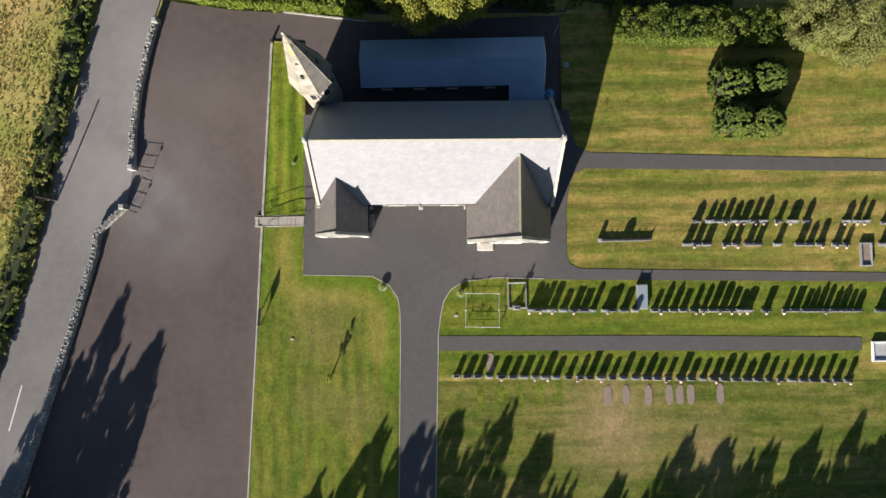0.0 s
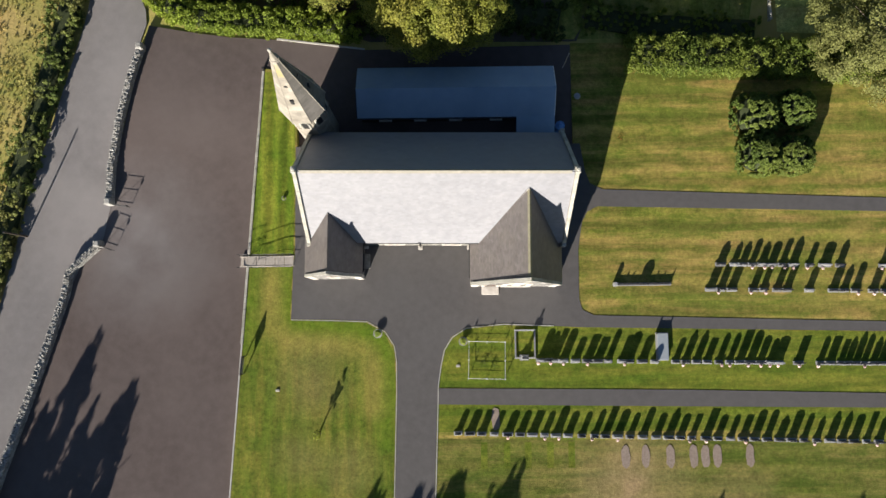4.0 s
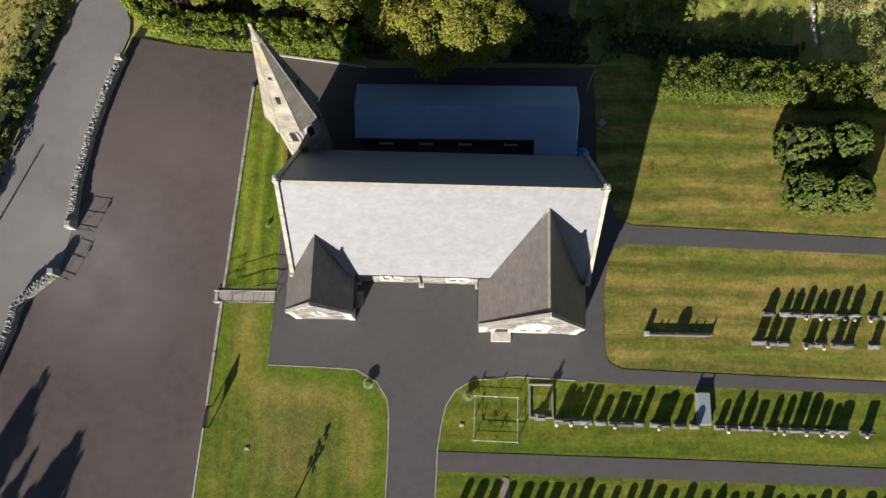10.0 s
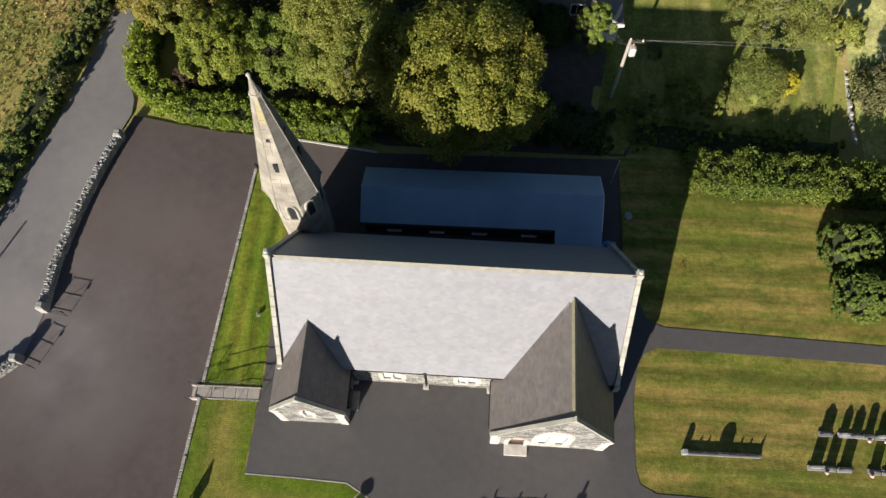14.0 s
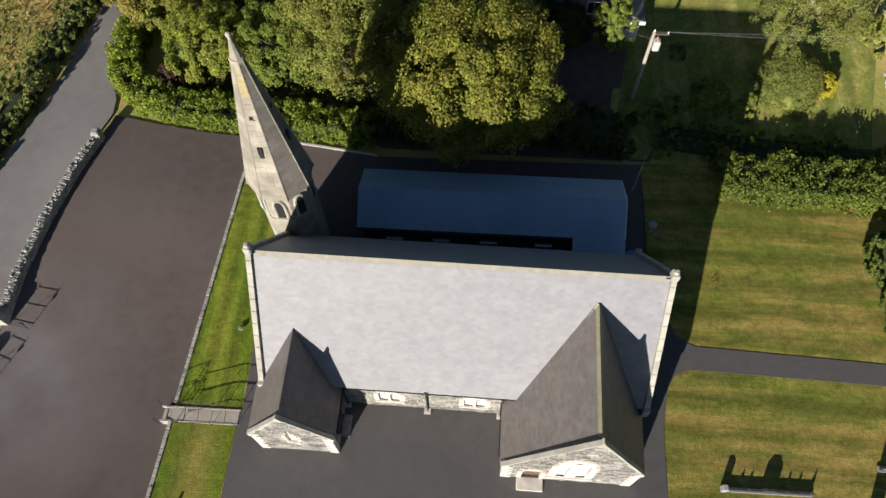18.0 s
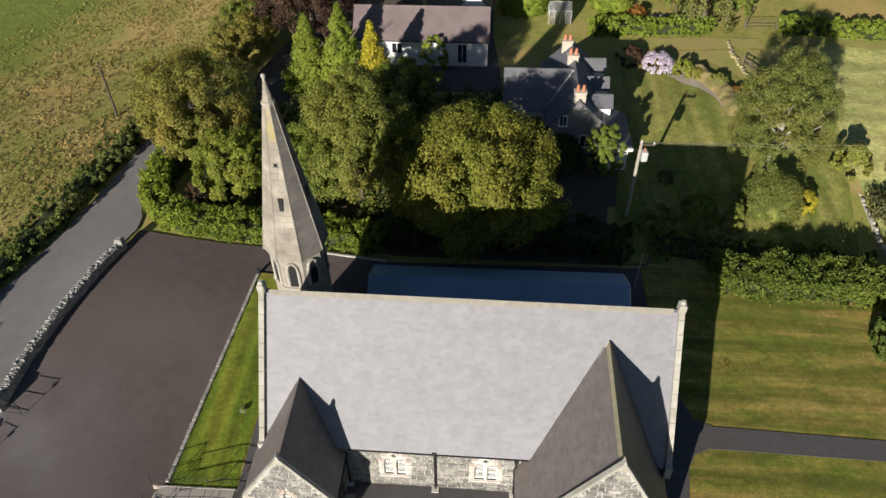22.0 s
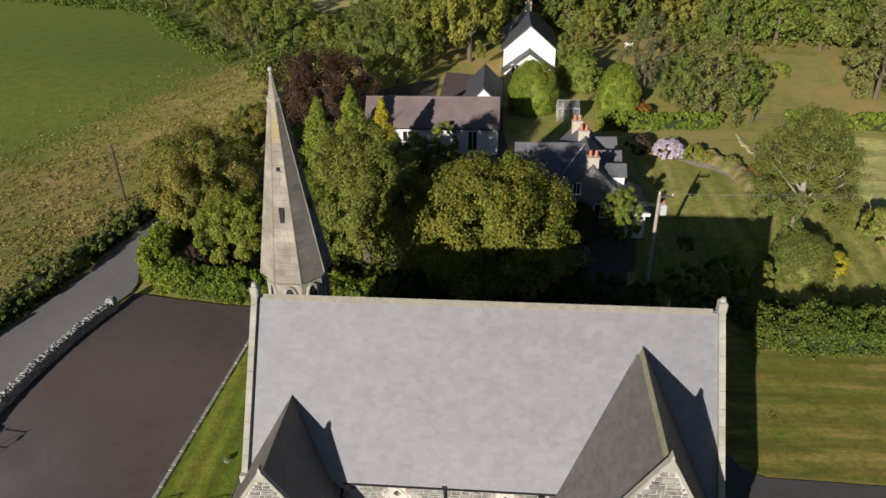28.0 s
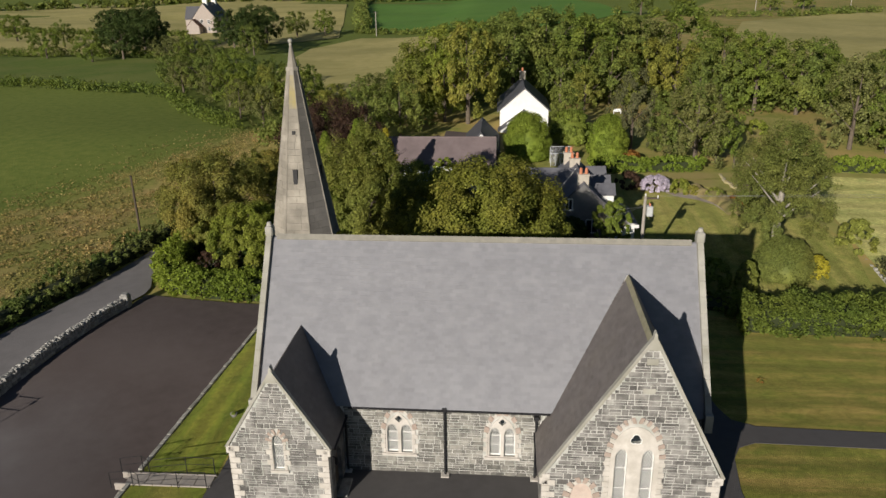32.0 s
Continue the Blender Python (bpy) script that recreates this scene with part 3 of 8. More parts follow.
def axis_steps(lo, hi, near_lo, near_hi, near, grow=1.35):
    out = list(np.arange(near_lo, near_hi + 1e-6, near))
    s, v = near, near_lo
    while v > lo:
        s *= grow
        v -= s
        out.insert(0, v)
    s, v = near, out[-1]
    while v < hi:
        s *= grow
        v += s
        out.append(v)
    return out


# ---- ground ----
xs, ys = axis_steps(-2500, 2500, -240, 240, 3.0), axis_steps(-600, 4000, -50, 360, 3.0)
gv = [(x, y, gz(x, y)) for y in ys for x in xs]
nx = len(xs)
gf = [(j * nx + i, j * nx + i + 1, (j + 1) * nx + i + 1, (j + 1) * nx + i) for j in range(len(ys) - 1) for i in range(nx - 1)]
ground = quads("ground", gv, gf, M["field"], smooth=True)
tagged(ground, "rough meadow and pasture rolling to the horizon", "ground", "", "structure")


def sheet(name, outline, top, thick, material, label, category="pavement", kind="structure"):
    bm = slab(outline, thick, to3=lambda u, v, w: (u, v, top - thick + w))
    return tagged(obj(name, bm, material), label, category, "", kind)


def drape(name, outline, lift, material, label, step=2.0, category="field", kind="structure"):
    """A patch that follows the open ground."""
    bm = bmesh.new()
    vs = [bm.verts.new((x, y, 0)) for x, y in outline]
    f = bm.faces.new(vs)
    x0, x1 = min(p[0] for p in outline), max(p[0] for p in outline)
    y0, y1 = min(p[1] for p in outline), max(p[1] for p in outline)
    for axis, a, b in ((0, x0, x1), (1, y0, y1)):
        v = a + step
        while v < b:
            co, no = ((v, 0, 0), (1, 0, 0)) if axis == 0 else ((0, v, 0), (0, 1, 0))
            bmesh.ops.bisect_plane(bm, geom=bm.verts[:] + bm.edges[:] + bm.faces[:], plane_co=co, plane_no=no)
            v += step
    for v in bm.verts:
        v.co.z = gz(v.co.x, v.co.y) + lift
    bmesh.ops.triangulate(bm, faces=bm.faces[:])
    bmesh.ops.reverse_faces(bm, faces=[q for q in bm.faces if q.normal.z < 0])
    return tagged(obj(name, bm, material, smooth=True), label, category, "", kind)


churchyard = [(-16.0, 22.2), (west_edge(12.7), 12.7), (west_edge(5.0), 5.0), (west_edge(-9), -9), (west_edge(-21), -21), (west_edge(-60), -60),
              (95, -60), (95, 24.2), (11.6, 24.2), (11.6, 15.0), (-12.9, 15.0), (-12.9, 21.9)]
sheet("churchyard_lawn", churchyard, 0.0, 1.3, M["lawn"], "mown churchyard grass with parched yellow patches", "lawn")
sheet("west_lawn", [(-15.9, 21.9), (west_edge(5.4) + 0.15, 5.4), (-13.15, 5.4), (-13.05, 21.6)], 0.012, 0.05, M["lush_w"], "lush green grass strip beside the church", "lawn")
front = [(west_edge(4.4) + 0.15, 4.4), (west_edge(-9) + 0.1, -9), (west_edge(-60) + 0.1, -60), (-5.6, -60), (-4.6, -21.3), (-4.25, -6.4), (-4.35, -3.4), (-5.2, -1.5), (-6.8, -0.6), (-9.9, -0.45),
         (-13.4, -0.35), (-13.2, 4.4)]
sheet("front_lawn", front, 0.012, 0.05, M["lawn_w"], "front lawn, striped by the mower", "lawn")
car_park = [(-26.4, 26.4), (-29.7, 11.8), (-30.8, 6.6), (-32.2, 5.3), (-33.2, 4.2), (-33.5, 2.2), (-34.9, -4), (-41.5, -23), (-52, -55), (-19, -60), (west_edge(-21) + 0.1, -21), (west_edge(-9) + 0.1, -9), (west_edge(5) + 0.1, 5.0), (west_edge(12.7) + 0.1, 12.7),
            (-15.95, 22.2), (-12.8, 21.95), (-12.8, 14.9), (11.7, 14.9), (11.7, 24.1), (-6.9, 23.85), (-14.8, 24.9), (-19.2, 25.2), (-23.2, 25.8)]
drape("car_park", car_park, 0.12, M["asphalt"], "dark tarmac car park around the church", 2.0, "car park")
road_r = [(-26.4, 47), (-27.7, 38), (-27.9, 33), (-27.6, 30), (-26.7, 27.8), (-26.6, 26.5), (-27.4, 24), (-29.5, 14), (-30.6, 8.5), (-33.4, 2.0), (-35.0, -3), (-38.0, -12), (-41.5, -21), (-53, -56)]
road_l = [(-58, -54), (-46.4, -17), (-42.9, -7.9), (-39.5, 0.1), (-37.1, 11.0), (-34.6, 19.2), (-32.4, 26.9), (-31.0, 34), (-29.4, 47), (-27.0, 60)]
drape("road", road_r + road_l[:-1], 0.155, M["road"], "narrow grey country road", 2.0, "road")
apron = [(-13.0, 15.0), (-13.0, 5.4), (-13.15, 4.5), (-13.3, -0.2), (-9.9, -0.3), (-6.7, -0.45), (-5.1, -1.35), (-4.3, -2.6), (-4.1, -4.0), (-4.1, -6.4), (-4.5, -21.3), (-5.4, -58), (-1.9, -58),
         (-1.2, -21.3), (-0.7, -7.6), (-0.4, -4.4), (-0.1, -3.0), (0.6, -1.9), (1.9, -1.1), (5.1, -0.8), (11.5, -1.2), (42, -1.95), (90, -3.1), (90, -2.1), (42, -1.15), (13, -0.2), (12.0, 0.3), (11.75, 1.2),
         (11.8, 5.6), (12.2, 8.0), (12.7, 8.9), (13.6, 9.35), (42.3, 8.5), (90, 7.2), (90, 8.3), (42.4, 9.65), (14.1, 10.85), (13.0, 11.4), (12.6, 12.5), (12.2, 15.0)]
sheet("church_apron", apron, 0.03, 0.12, M["asphalt_path"], "grey tarmac drive and paths around the church", "drive")
sheet("grave_path", [(-0.75, -6.3), (20, -6.65), (39.4, -7.2), (39.4, -8.4), (20, -8.05), (-0.8, -7.65)], 0.034, 0.1, M["asphalt_path"], "grey tarmac path between rows of graves", "path")
# This sheet's darker green carries some of the tree shade.
sheet("south_lawn", [(-0.95, -10.6), (40.5, -11.3), (95, -12.5), (95, -60), (-1.7, -60), (-1.0, -22)], 0.012, 0.05, M["south_lawn"], "lower lawn with bare brown patches, tree shade mixed into its green", "lawn")
sheet("grave_lawn", [(-0.62, -6.25), (-0.32, -4.4), (0.0, -3.0), (0.7, -1.95), (1.95, -1.15), (9.5, -1.1), (42, -2.0), (42, -7.25), (20, -6.7)], 0.004, 0.05, M["lush"], "lush grass around a row of headstones", "lawn")
sheet("grave_grass", [(-0.7, -7.6), (20, -8.0), (39.2, -8.4), (39, -10.2), (-0.75, -10.0)], 0.012, 0.05, M["lush"], "lush grass behind a row of headstones", "lawn")

# ---- church ----
NX0, NX1, NY0, NY1, NYR, NZE, NZR = -11.0, 9.93, 6.07, 15.0, 10.54, 3.84, 10.42
TX0, TX1, TY, TZE, TZW, TZR = 2.45, 9.72, 2.5, 3.05, 2.75, 9.05
PX0, PX1, PY, PZE, PZR = -11.32, -6.86, 3.12, 3.2, 6.7
txm, pxm, twx = 6.56, -9.06, 6.16
BASE = -0.05
church = tagged(empty("church"), "grey rubble-stone church with steep slate roofs and spire", "church")
church.matrix_basis = Matrix.Translation((-0.5, 8.5, 0)) @ Matrix.Rotation(radians(-0.75), 4, "Z") @ Matrix.Translation((0.5, -8.5, 0))   # a little off the square


def plane_roof(a, b, c, d, t=0.12):
    bm = bmesh.new()
    a, b, c, d = (Vector(p) for p in (a, b, c, d))
    n = (b - a).cross(d - a).normalized() * t
    lo = [bm.verts.new(p) for p in (a, b, c, d)]
    hi = [bm.verts.new(p + n) for p in (a, b, c, d)]
    bm.faces.new(hi)
    bm.faces.new(lo[::-1])
    for i in range(4):
        bm.faces.new((lo[i], lo[(i + 1) % 4], hi[(i + 1) % 4], hi[i]))
    bmesh.ops.recalc_face_normals(bm, faces=bm.faces[:])
    return bm


def lancet(cx, z0, z1, w, n=7):
    """Outline of a pointed opening in a wall's own plane."""
    h = w / 2
    zs = z1 - w * 0.95
    pts = [(cx - h, z0), (cx + h, z0), (cx + h, zs)]
    for i in range(1, n):
        k = i / n
        pts.append((cx + h * math.cos(k * math.pi / 2) ** 0.8, zs + (z1 - zs) * math.sin(k * math.pi / 2) ** 1.15))
    pts.append((cx, z1))
    for i in range(n - 1, 0, -1):
        k = i / n
        pts.append((cx - h * math.cos(k * math.pi / 2) ** 0.8, zs + (z1 - zs) * math.sin(k * math.pi / 2) ** 1.15))
    pts.append((cx - h, zs))
    return pts


def foil(cx, cz, r, lobes):
    n = lobes * 6
    return [(cx + r * (0.72 + 0.28 * abs(math.cos(lobes * a / 2))) * math.sin(a), cz + r * (0.72 + 0.28 * abs(math.cos(lobes * a / 2))) * math.cos(a))
            for a in (2 * math.pi * i / n for i in range(n))]


def inside(poly, u, v):
    hit = False
    for (x0, y0), (x1, y1) in zip(poly, poly[1:] + poly[:1]):
        if (y0 > v) != (y1 > v) and u < (x1 - x0) * (v - y0) / (y1 - y0) + x0:
            hit = not hit
    return hit


def stone_mesh(k):
    """A rough block one unit across, its face proud and chipped."""
    rg = random.Random(k)
    bm = bmesh.new()
    j = lambda a: a + rg.uniform(-0.03, 0.03)
    back = [bm.verts.new(p) for p in ((-0.5, 0, -0.5), (0.5, 0, -0.5), (0.5, 0, 0.5), (-0.5, 0, 0.5))]
    mid = [bm.verts.new((j(x), -0.6, j(z))) for x, z in ((-0.485, -0.47), (0.485, -0.47), (0.485, 0.47), (-0.485, 0.47))]
    top = [bm.verts.new((j(x), -1 + rg.uniform(-0.15, 0.15), j(z))) for x, z in ((-0.42, -0.37), (0.42, -0.37), (0.42, 0.37), (-0.42, 0.37))]
    for lo, hi in ((back, mid), (mid, top)):
        for i in range(4):
            bm.faces.new((lo[i], lo[(i + 1) % 4], hi[(i + 1) % 4], hi[i]))
    bm.faces.new(top)
    bmesh.ops.recalc_face_normals(bm, faces=bm.faces[:])
    me = bpy.data.meshes.new("stone")
    bm.to_mesh(me)
    bm.free()
    return me


STONES = {}


def stones_of(material):
    key = material.name
    if key not in STONES:
        STONES[key] = [stone_mesh(i) for i in range(6)]
        for me in STONES[key]:
            me.materials.append(material)
    return STONES[key]


def rubble_face(wall, outline, y, spaces, seed, rows=(0.13, 0.3), lens=(0.2, 0.72), limit=300, near=None, material="stone"):
    """Squared rubble set on a south-facing wall plane; the spaces are left free."""
    rg = random.Random(seed)
    us, vs = [p[0] for p in outline], [p[1] for p in outline]
    v = min(vs)
    items = []
    while v < max(vs) - 0.08:
        h = rg.uniform(*rows)
        u = min(us) + rg.uniform(0, 0.2)
        while u < max(us):
            w = rg.uniform(*lens)
            split = h > 0.21 and rg.random() < 0.45
            for z0, z1 in (((v, v + h / 2), (v + h / 2, v + h)) if split else ((v, v + h),)):
                a, b = u, u + w
                while a < b - 0.1 and not inside(outline, a + 0.02, z0 * 0.35 + z1 * 0.65):
                    a += 0.05
                while b > a + 0.1 and not inside(outline, b - 0.02, z0 * 0.35 + z1 * 0.65):
                    b -= 0.05
                if b - a < 0.12 or not inside(outline, (a + b) / 2, (z0 + z1) / 2):
                    continue
                taken = lambda p: any(inside(s, p, q) for s in spaces for q in (z0 + 0.02, z1 - 0.02))
                while b - a > 0.12 and taken(a):
                    a += 0.04
                while b - a > 0.12 and taken(b):
                    b -= 0.04
                if b - a <= 0.12 or taken((a + b) / 2):
                    continue
                items.append((a, b, z0, z1))
            u += w
        v += h
    near = near or (lambda it: it[2])
    items.sort(key=near, reverse=True)
    meshes = stones_of(M[material])
    for a, b, z0, z1 in items[:limit]:
        st = new("stone", rg.choice(meshes))
        st.parent = wall
        st.matrix_basis = Matrix.Translation(((a + b) / 2, y, (z0 + z1) / 2)) @ Matrix.Diagonal((b - a - rg.uniform(0.02, 0.05), rg.uniform(0.012, 0.04), z1 - z0 - rg.uniform(0.022, 0.045), 1))
    if len(items) > limit:
        co, fc = [], []
        for a, b, z0, z1 in items[limit:]:
            a, b, z0, z1, d, k = a + rg.uniform(0.006, 0.02), b - 0.013, z0 + rg.uniform(0.006, 0.02), z1 - 0.013, rg.uniform(0.012, 0.04), len(co)
            co += [(a, y, z0), (b, y, z0), (b, y, z1), (a, y, z1), (a + .02, y - d, z0 + .02), (b - .02, y - d, z0 + .02), (b - .02, y - d, z1 - .02), (a + .02, y - d, z1 - .02)]
            fc += [(k + 4, k + 5, k + 6, k + 7)] + [(k + i, k + (i + 1) % 4, k + 4 + (i + 1) % 4, k + 4 + i) for i in range(4)]
        rest = quads("stonework", co, fc, M[material], wall)
        tagged(rest, kind="stuff")


def block(parent, name, x0, x1, y0, y1, z0, z1, material, bevel=0.02, label=""):
    return part(name, box(x0, x1, y0, y1, z0, z1, bevel), material, parent, label)


def lattice(cx, z0, z1, w, y, outline):
    """White diamond bars across a light, kept within its outline."""
    bm = bmesh.new()
    s = 0.13
    for sign in (1, -1):
        k = -12
        while k < 26:
            prev = None
            for i in range(60):
                u = cx - w / 2 + w * i / 59
                v = z0 + k * s * 1.5 + sign * (u - cx) * 1.7
                ok = inside(outline, u, v)
                if ok and prev is None:
                    prev = (u, v)
                if prev and (not ok or i == 59):
                    if abs(u - prev[0]) > 0.04:
                        rod((prev[0], y, prev[1]), (u, y, v), 0.0135, n=4, bm=bm)
                    prev = None
            k += 1
    for z in (z0 + 0.03, z0 + (z1 - z0) * 0.36, z0 + (z1 - z0) * 0.68):
        rod((cx - w / 2, y, z), (cx + w / 2, y, z), 0.026, n=4, bm=bm)
    for a, b in zip(outline, outline[1:] + outline[:1]):
        rod((a[0], y, a[1]), (b[0], y, b[1]), 0.034, n=4, bm=bm)
    return bm


def window_fill(parent, outline, y, bars=True):
    us, vs = [p[0] for p in outline], [p[1] for p in outline]
    win = part("window", slab(outline, 0.02, to3=lambda u, v, w: (u, y + 0.16 + w, v)), M["glass"], parent)
    if bars:
        part("lattice", lattice((min(us) + max(us)) / 2, min(vs), max(vs), max(us) - min(us), y + 0.12, outline), M["white"], win, "white diamond lattice bars")
    return win


def surround(parent, cx, z0, z1, w, y, seed, band=0.2, teeth=0.16, head=True, n=6):
    """Dressed stones up both jambs and round a pointed head, long and short in turn."""
    z = z0
    i = 0
    zs = z1 - w * 0.95
    while z < zs - 0.05:
        h = min(0.27, zs - z)
        t = band + (teeth if i % 2 else 0)
        for s in (-1, 1):
            a, b = sorted((cx + s * w / 2, cx + s * (w / 2 + t)))
            block(parent, "quoin", a, b, y - 0.05, y + 0.25, z + 0.008, z + h - 0.008, M["dressed"])
        z += h
        i += 1
    if head:
        for s in (-1, 1):
            for i in range(n):
                k0, k1 = i / n, (i + 1) / n
                t = band + (teeth if i % 2 else 0.02)
                inn = [(w / 2 * math.cos(k * math.pi / 2) ** 0.8, zs + (z1 - zs) * math.sin(k * math.pi / 2) ** 1.15) for k in (k0 + 0.01, k1 - 0.01)]
                out = []
                for (u, v), k in zip(inn, (k0, k1)):
                    ang = k * math.pi / 2 * 0.8
                    out.append((u + t * math.cos(ang), v + t * math.sin(ang)))
                o = [(cx + s * inn[0][0], inn[0][1]), (cx + s * out[0][0], out[0][1]), (cx + s * out[1][0], out[1][1]), (cx + s * inn[1][0], inn[1][1])]
                part("voussoir", slab(o, 0.3, to3=lambda u, v, q: (u, y - 0.05 + q, v)), M["dressed"] if i % 2 == 0 else M["dressed_dark"], parent)


M["dressed_dark"] = mat("weathered_sandstone", (0.33, 0.262, 0.222), (0.43, 0.345, 0.295), 2.5, 0.85, 0.3, 30)

# nave
NWIN = (-4.15, 0.74)
holes, spaces = [], []
for cx in NWIN:
    for dx in (-0.34, 0.34):
        holes.append(lancet(cx + dx, 1.14, 2.72, 0.52))
    holes.append(foil(cx, 3.02, 0.17, 4))
    spaces.append([(cx - 0.85, 0.96), (cx + 0.85, 0.96), (cx + 0.85, 2.5), (cx + 0.45, 3.3), (cx, 3.55), (cx - 0.45, 3.3), (cx - 0.85, 2.5)])
nave_wall = part("wall", slab([(-6.95, BASE), (2.55, BASE), (2.55, NZE + 0.05), (-6.95, NZE + 0.05)], 0.6, holes, to3=lambda u, v, w: (u, NY0 + w, v)), M["mortar"], church, "lime-mortared rubble wall")
rubble_face(nave_wall, [(-6.9, 0.0), (2.5, 0.0), (2.5, NZE), (-6.9, NZE)], NY0 - 0.002, spaces, 11, material="stone_pale")
for cx in NWIN:
    part("window_head", slab([(cx - 0.66, 1.1), (cx + 0.66, 1.1), (cx + 0.66, 2.45), (cx + 0.4, 3.0), (cx, 3.38), (cx - 0.4, 3.0), (cx - 0.66, 2.45)], 0.1,
                             [lancet(cx - 0.34, 1.14, 2.72, 0.52), lancet(cx + 0.34, 1.14, 2.72, 0.52), foil(cx, 3.02, 0.17, 4)], to3=lambda u, v, w: (u, NY0 - 0.035 + w, v)), M["dressed"], nave_wall, "dressed stone tracery")
    for o in (lancet(cx - 0.34, 1.14, 2.72, 0.52), lancet(cx + 0.34, 1.14, 2.72, 0.52)):
        window_fill(nave_wall, o, NY0)
    window_fill(nave_wall, foil(cx, 3.02, 0.17, 4), NY0, False)
    surround(nave_wall, cx, 1.1, 3.42, 1.34, NY0, 1, 0.1, 0.13)
    block(nave_wall, "sill", cx - 0.85, cx + 0.85, NY0 - 0.12, NY0 + 0.2, 0.98, 1.1, M["dressed"])
for x0, x1 in ((NX0, -6.95), (2.55, NX1)):
    part("wall", box(x0, x1, NY0 + 0.05, NY0 + 0.6, BASE, NZE), M["mortar"], church)
part("wall", box(NX0, NX1, NY1 - 0.6, NY1, -1.1, NZE), M["stone"], church)
for x0 in (NX0, NX1 - 0.6):
    part("gable_wall", slab([(NY0, -1.1), (NY1, -1.1), (NY1, NZE), (NYR, NZR - 0.1), (NY0, NZE)], 0.6, to3=lambda u, v, w: (x0 + w, u, v)), M["stone"], church)
# roofs: boarding under slates
nave_roof = part("roof", plane_roof((NX0, NY0 - 0.12, NZE - 0.18), (NX1, NY0 - 0.12, NZE - 0.18), (NX1, NYR, NZR - 0.02), (NX0, NYR, NZR - 0.02), 0.08), M["slate"], church, "pale grey slate roof slope")
part("roof", plane_roof((NX1, NY1 + 0.12, NZE - 0.18), (NX0, NY1 + 0.12, NZE - 0.18), (NX0, NYR, NZR - 0.02), (NX1, NYR, NZR - 0.02), 0.1), M["slate"], church)
trans_w = part("roof", plane_roof((TX0 - 0.12, 9.65, TZW - 0.2), (TX0 - 0.12, TY + 0.2, TZW - 0.2), (txm, TY + 0.2, TZR), (txm, 9.65, TZR), 0.08), M["slate_dark"], church)
trans_e = part("roof", plane_roof((TX1 + 0.12, TY + 0.2, TZE - 0.2), (TX1 + 0.12, 9.65, TZE - 0.2), (txm, 9.65, TZR), (txm, TY + 0.2, TZR), 0.08), M["slate_dark"], church)
porch_w = part("roof", plane_roof((PX0 - 0.1, 8.3, PZE - 0.15), (PX0 - 0.1, PY + 0.25, PZE - 0.15), (pxm, PY + 0.25, PZR), (pxm, 8.3, PZR), 0.08), M["slate_dark"], church)
porch_e = part("roof", plane_roof((PX1 + 0.1, PY + 0.25, PZE - 0.15), (PX1 + 0.1, 8.3, PZE - 0.15), (pxm, 8.3, PZR), (pxm, PY + 0.25, PZR), 0.08), M["slate_dark"], church)


def slates(roof, a, b, c, material, w=0.3, g=0.19, lift=0.085, parts=0, seed=1, near=(0.35, 0.75)):
    """Courses of slates from eave corner a along a to b, up towards c."""
    rg = random.Random(seed)
    a, b, c = Vector(a), Vector(b), Vector(c)
    e, s = (b - a), (c - a)
    le, ls = e.length, s.length
    e, s = e.normalized(), s.normalized()
    n = e.cross(s).normalized()
    rows, cols = int(ls / g), int(le / w)
    co, fc, singles = [], [], []
    for r in range(rows):
        for k in range(cols + 1):
            u0, u1 = k * w - (w / 2 if r % 2 else 0), (k + 1) * w - (w / 2 if r % 2 else 0)
            u0, u1 = max(u0, 0) + 0.002, min(u1, le) - 0.002
            if u1 - u0 < 0.05:
                continue
            v0, v1 = r * g, (r + 1) * g + 0.02
            t = 0.012 + rg.uniform(0, 0.007)
            tw = rg.uniform(-0.003, 0.003)
            if len(singles) < parts and near[0] * le < u0 < near[1] * le and u1 - u0 > w * 0.9 and r < rows * 0.6:
                singles.append((u0, v0, t))
                continue
            q = [a + e * u + s * v + n * (lift + h) for u, v, h in ((u0, v0, t + tw), (u1, v0, t - tw), (u1, v1, 0.003), (u0, v1, 0.003), (u0, v0, 0.0), (u1, v0, 0.0))]
            i = len(co)
            co += [tuple(p) for p in q]
            fc += [(i, i + 1, i + 2, i + 3), (i + 4, i + 5, i + 1, i)]
    tagged(quads("slating", co, fc, material, roof), kind="stuff")
    if singles:
        me = bpy.data.meshes.new("slate")
        me.from_pydata([(0, 0, 0.012), (w - 0.004, 0, 0.012), (w - 0.004, g + 0.02, 0.003), (0, g + 0.02, 0.003), (0, 0, 0), (w - 0.004, 0, 0)], [], [(0, 1, 2, 3), (4, 5, 1, 0)])
        me.materials.append(material)
        rot = Matrix((e, s, n)).transposed().to_4x4()
        for u0, v0, t in singles:
            o = new("slate", me)
            o.parent = roof
            o.matrix_basis = Matrix.Translation(a + e * u0 + s * v0 + n * (lift + t - 0.012)) @ rot


slates(nave_roof, (NX0 + 0.1, NY0 - 0.12, NZE - 0.18), (NX1 - 0.1, NY0 - 0.12, NZE - 0.18), (NX0 + 0.1, NYR, NZR - 0.02), M["slate"], parts=300, seed=4)
slates(trans_w, (TX0 - 0.12, 9.65, TZW - 0.2), (TX0 - 0.12, TY + 0.2, TZW - 0.2), (txm, 9.65, TZR), M["slate_dark"], seed=5)
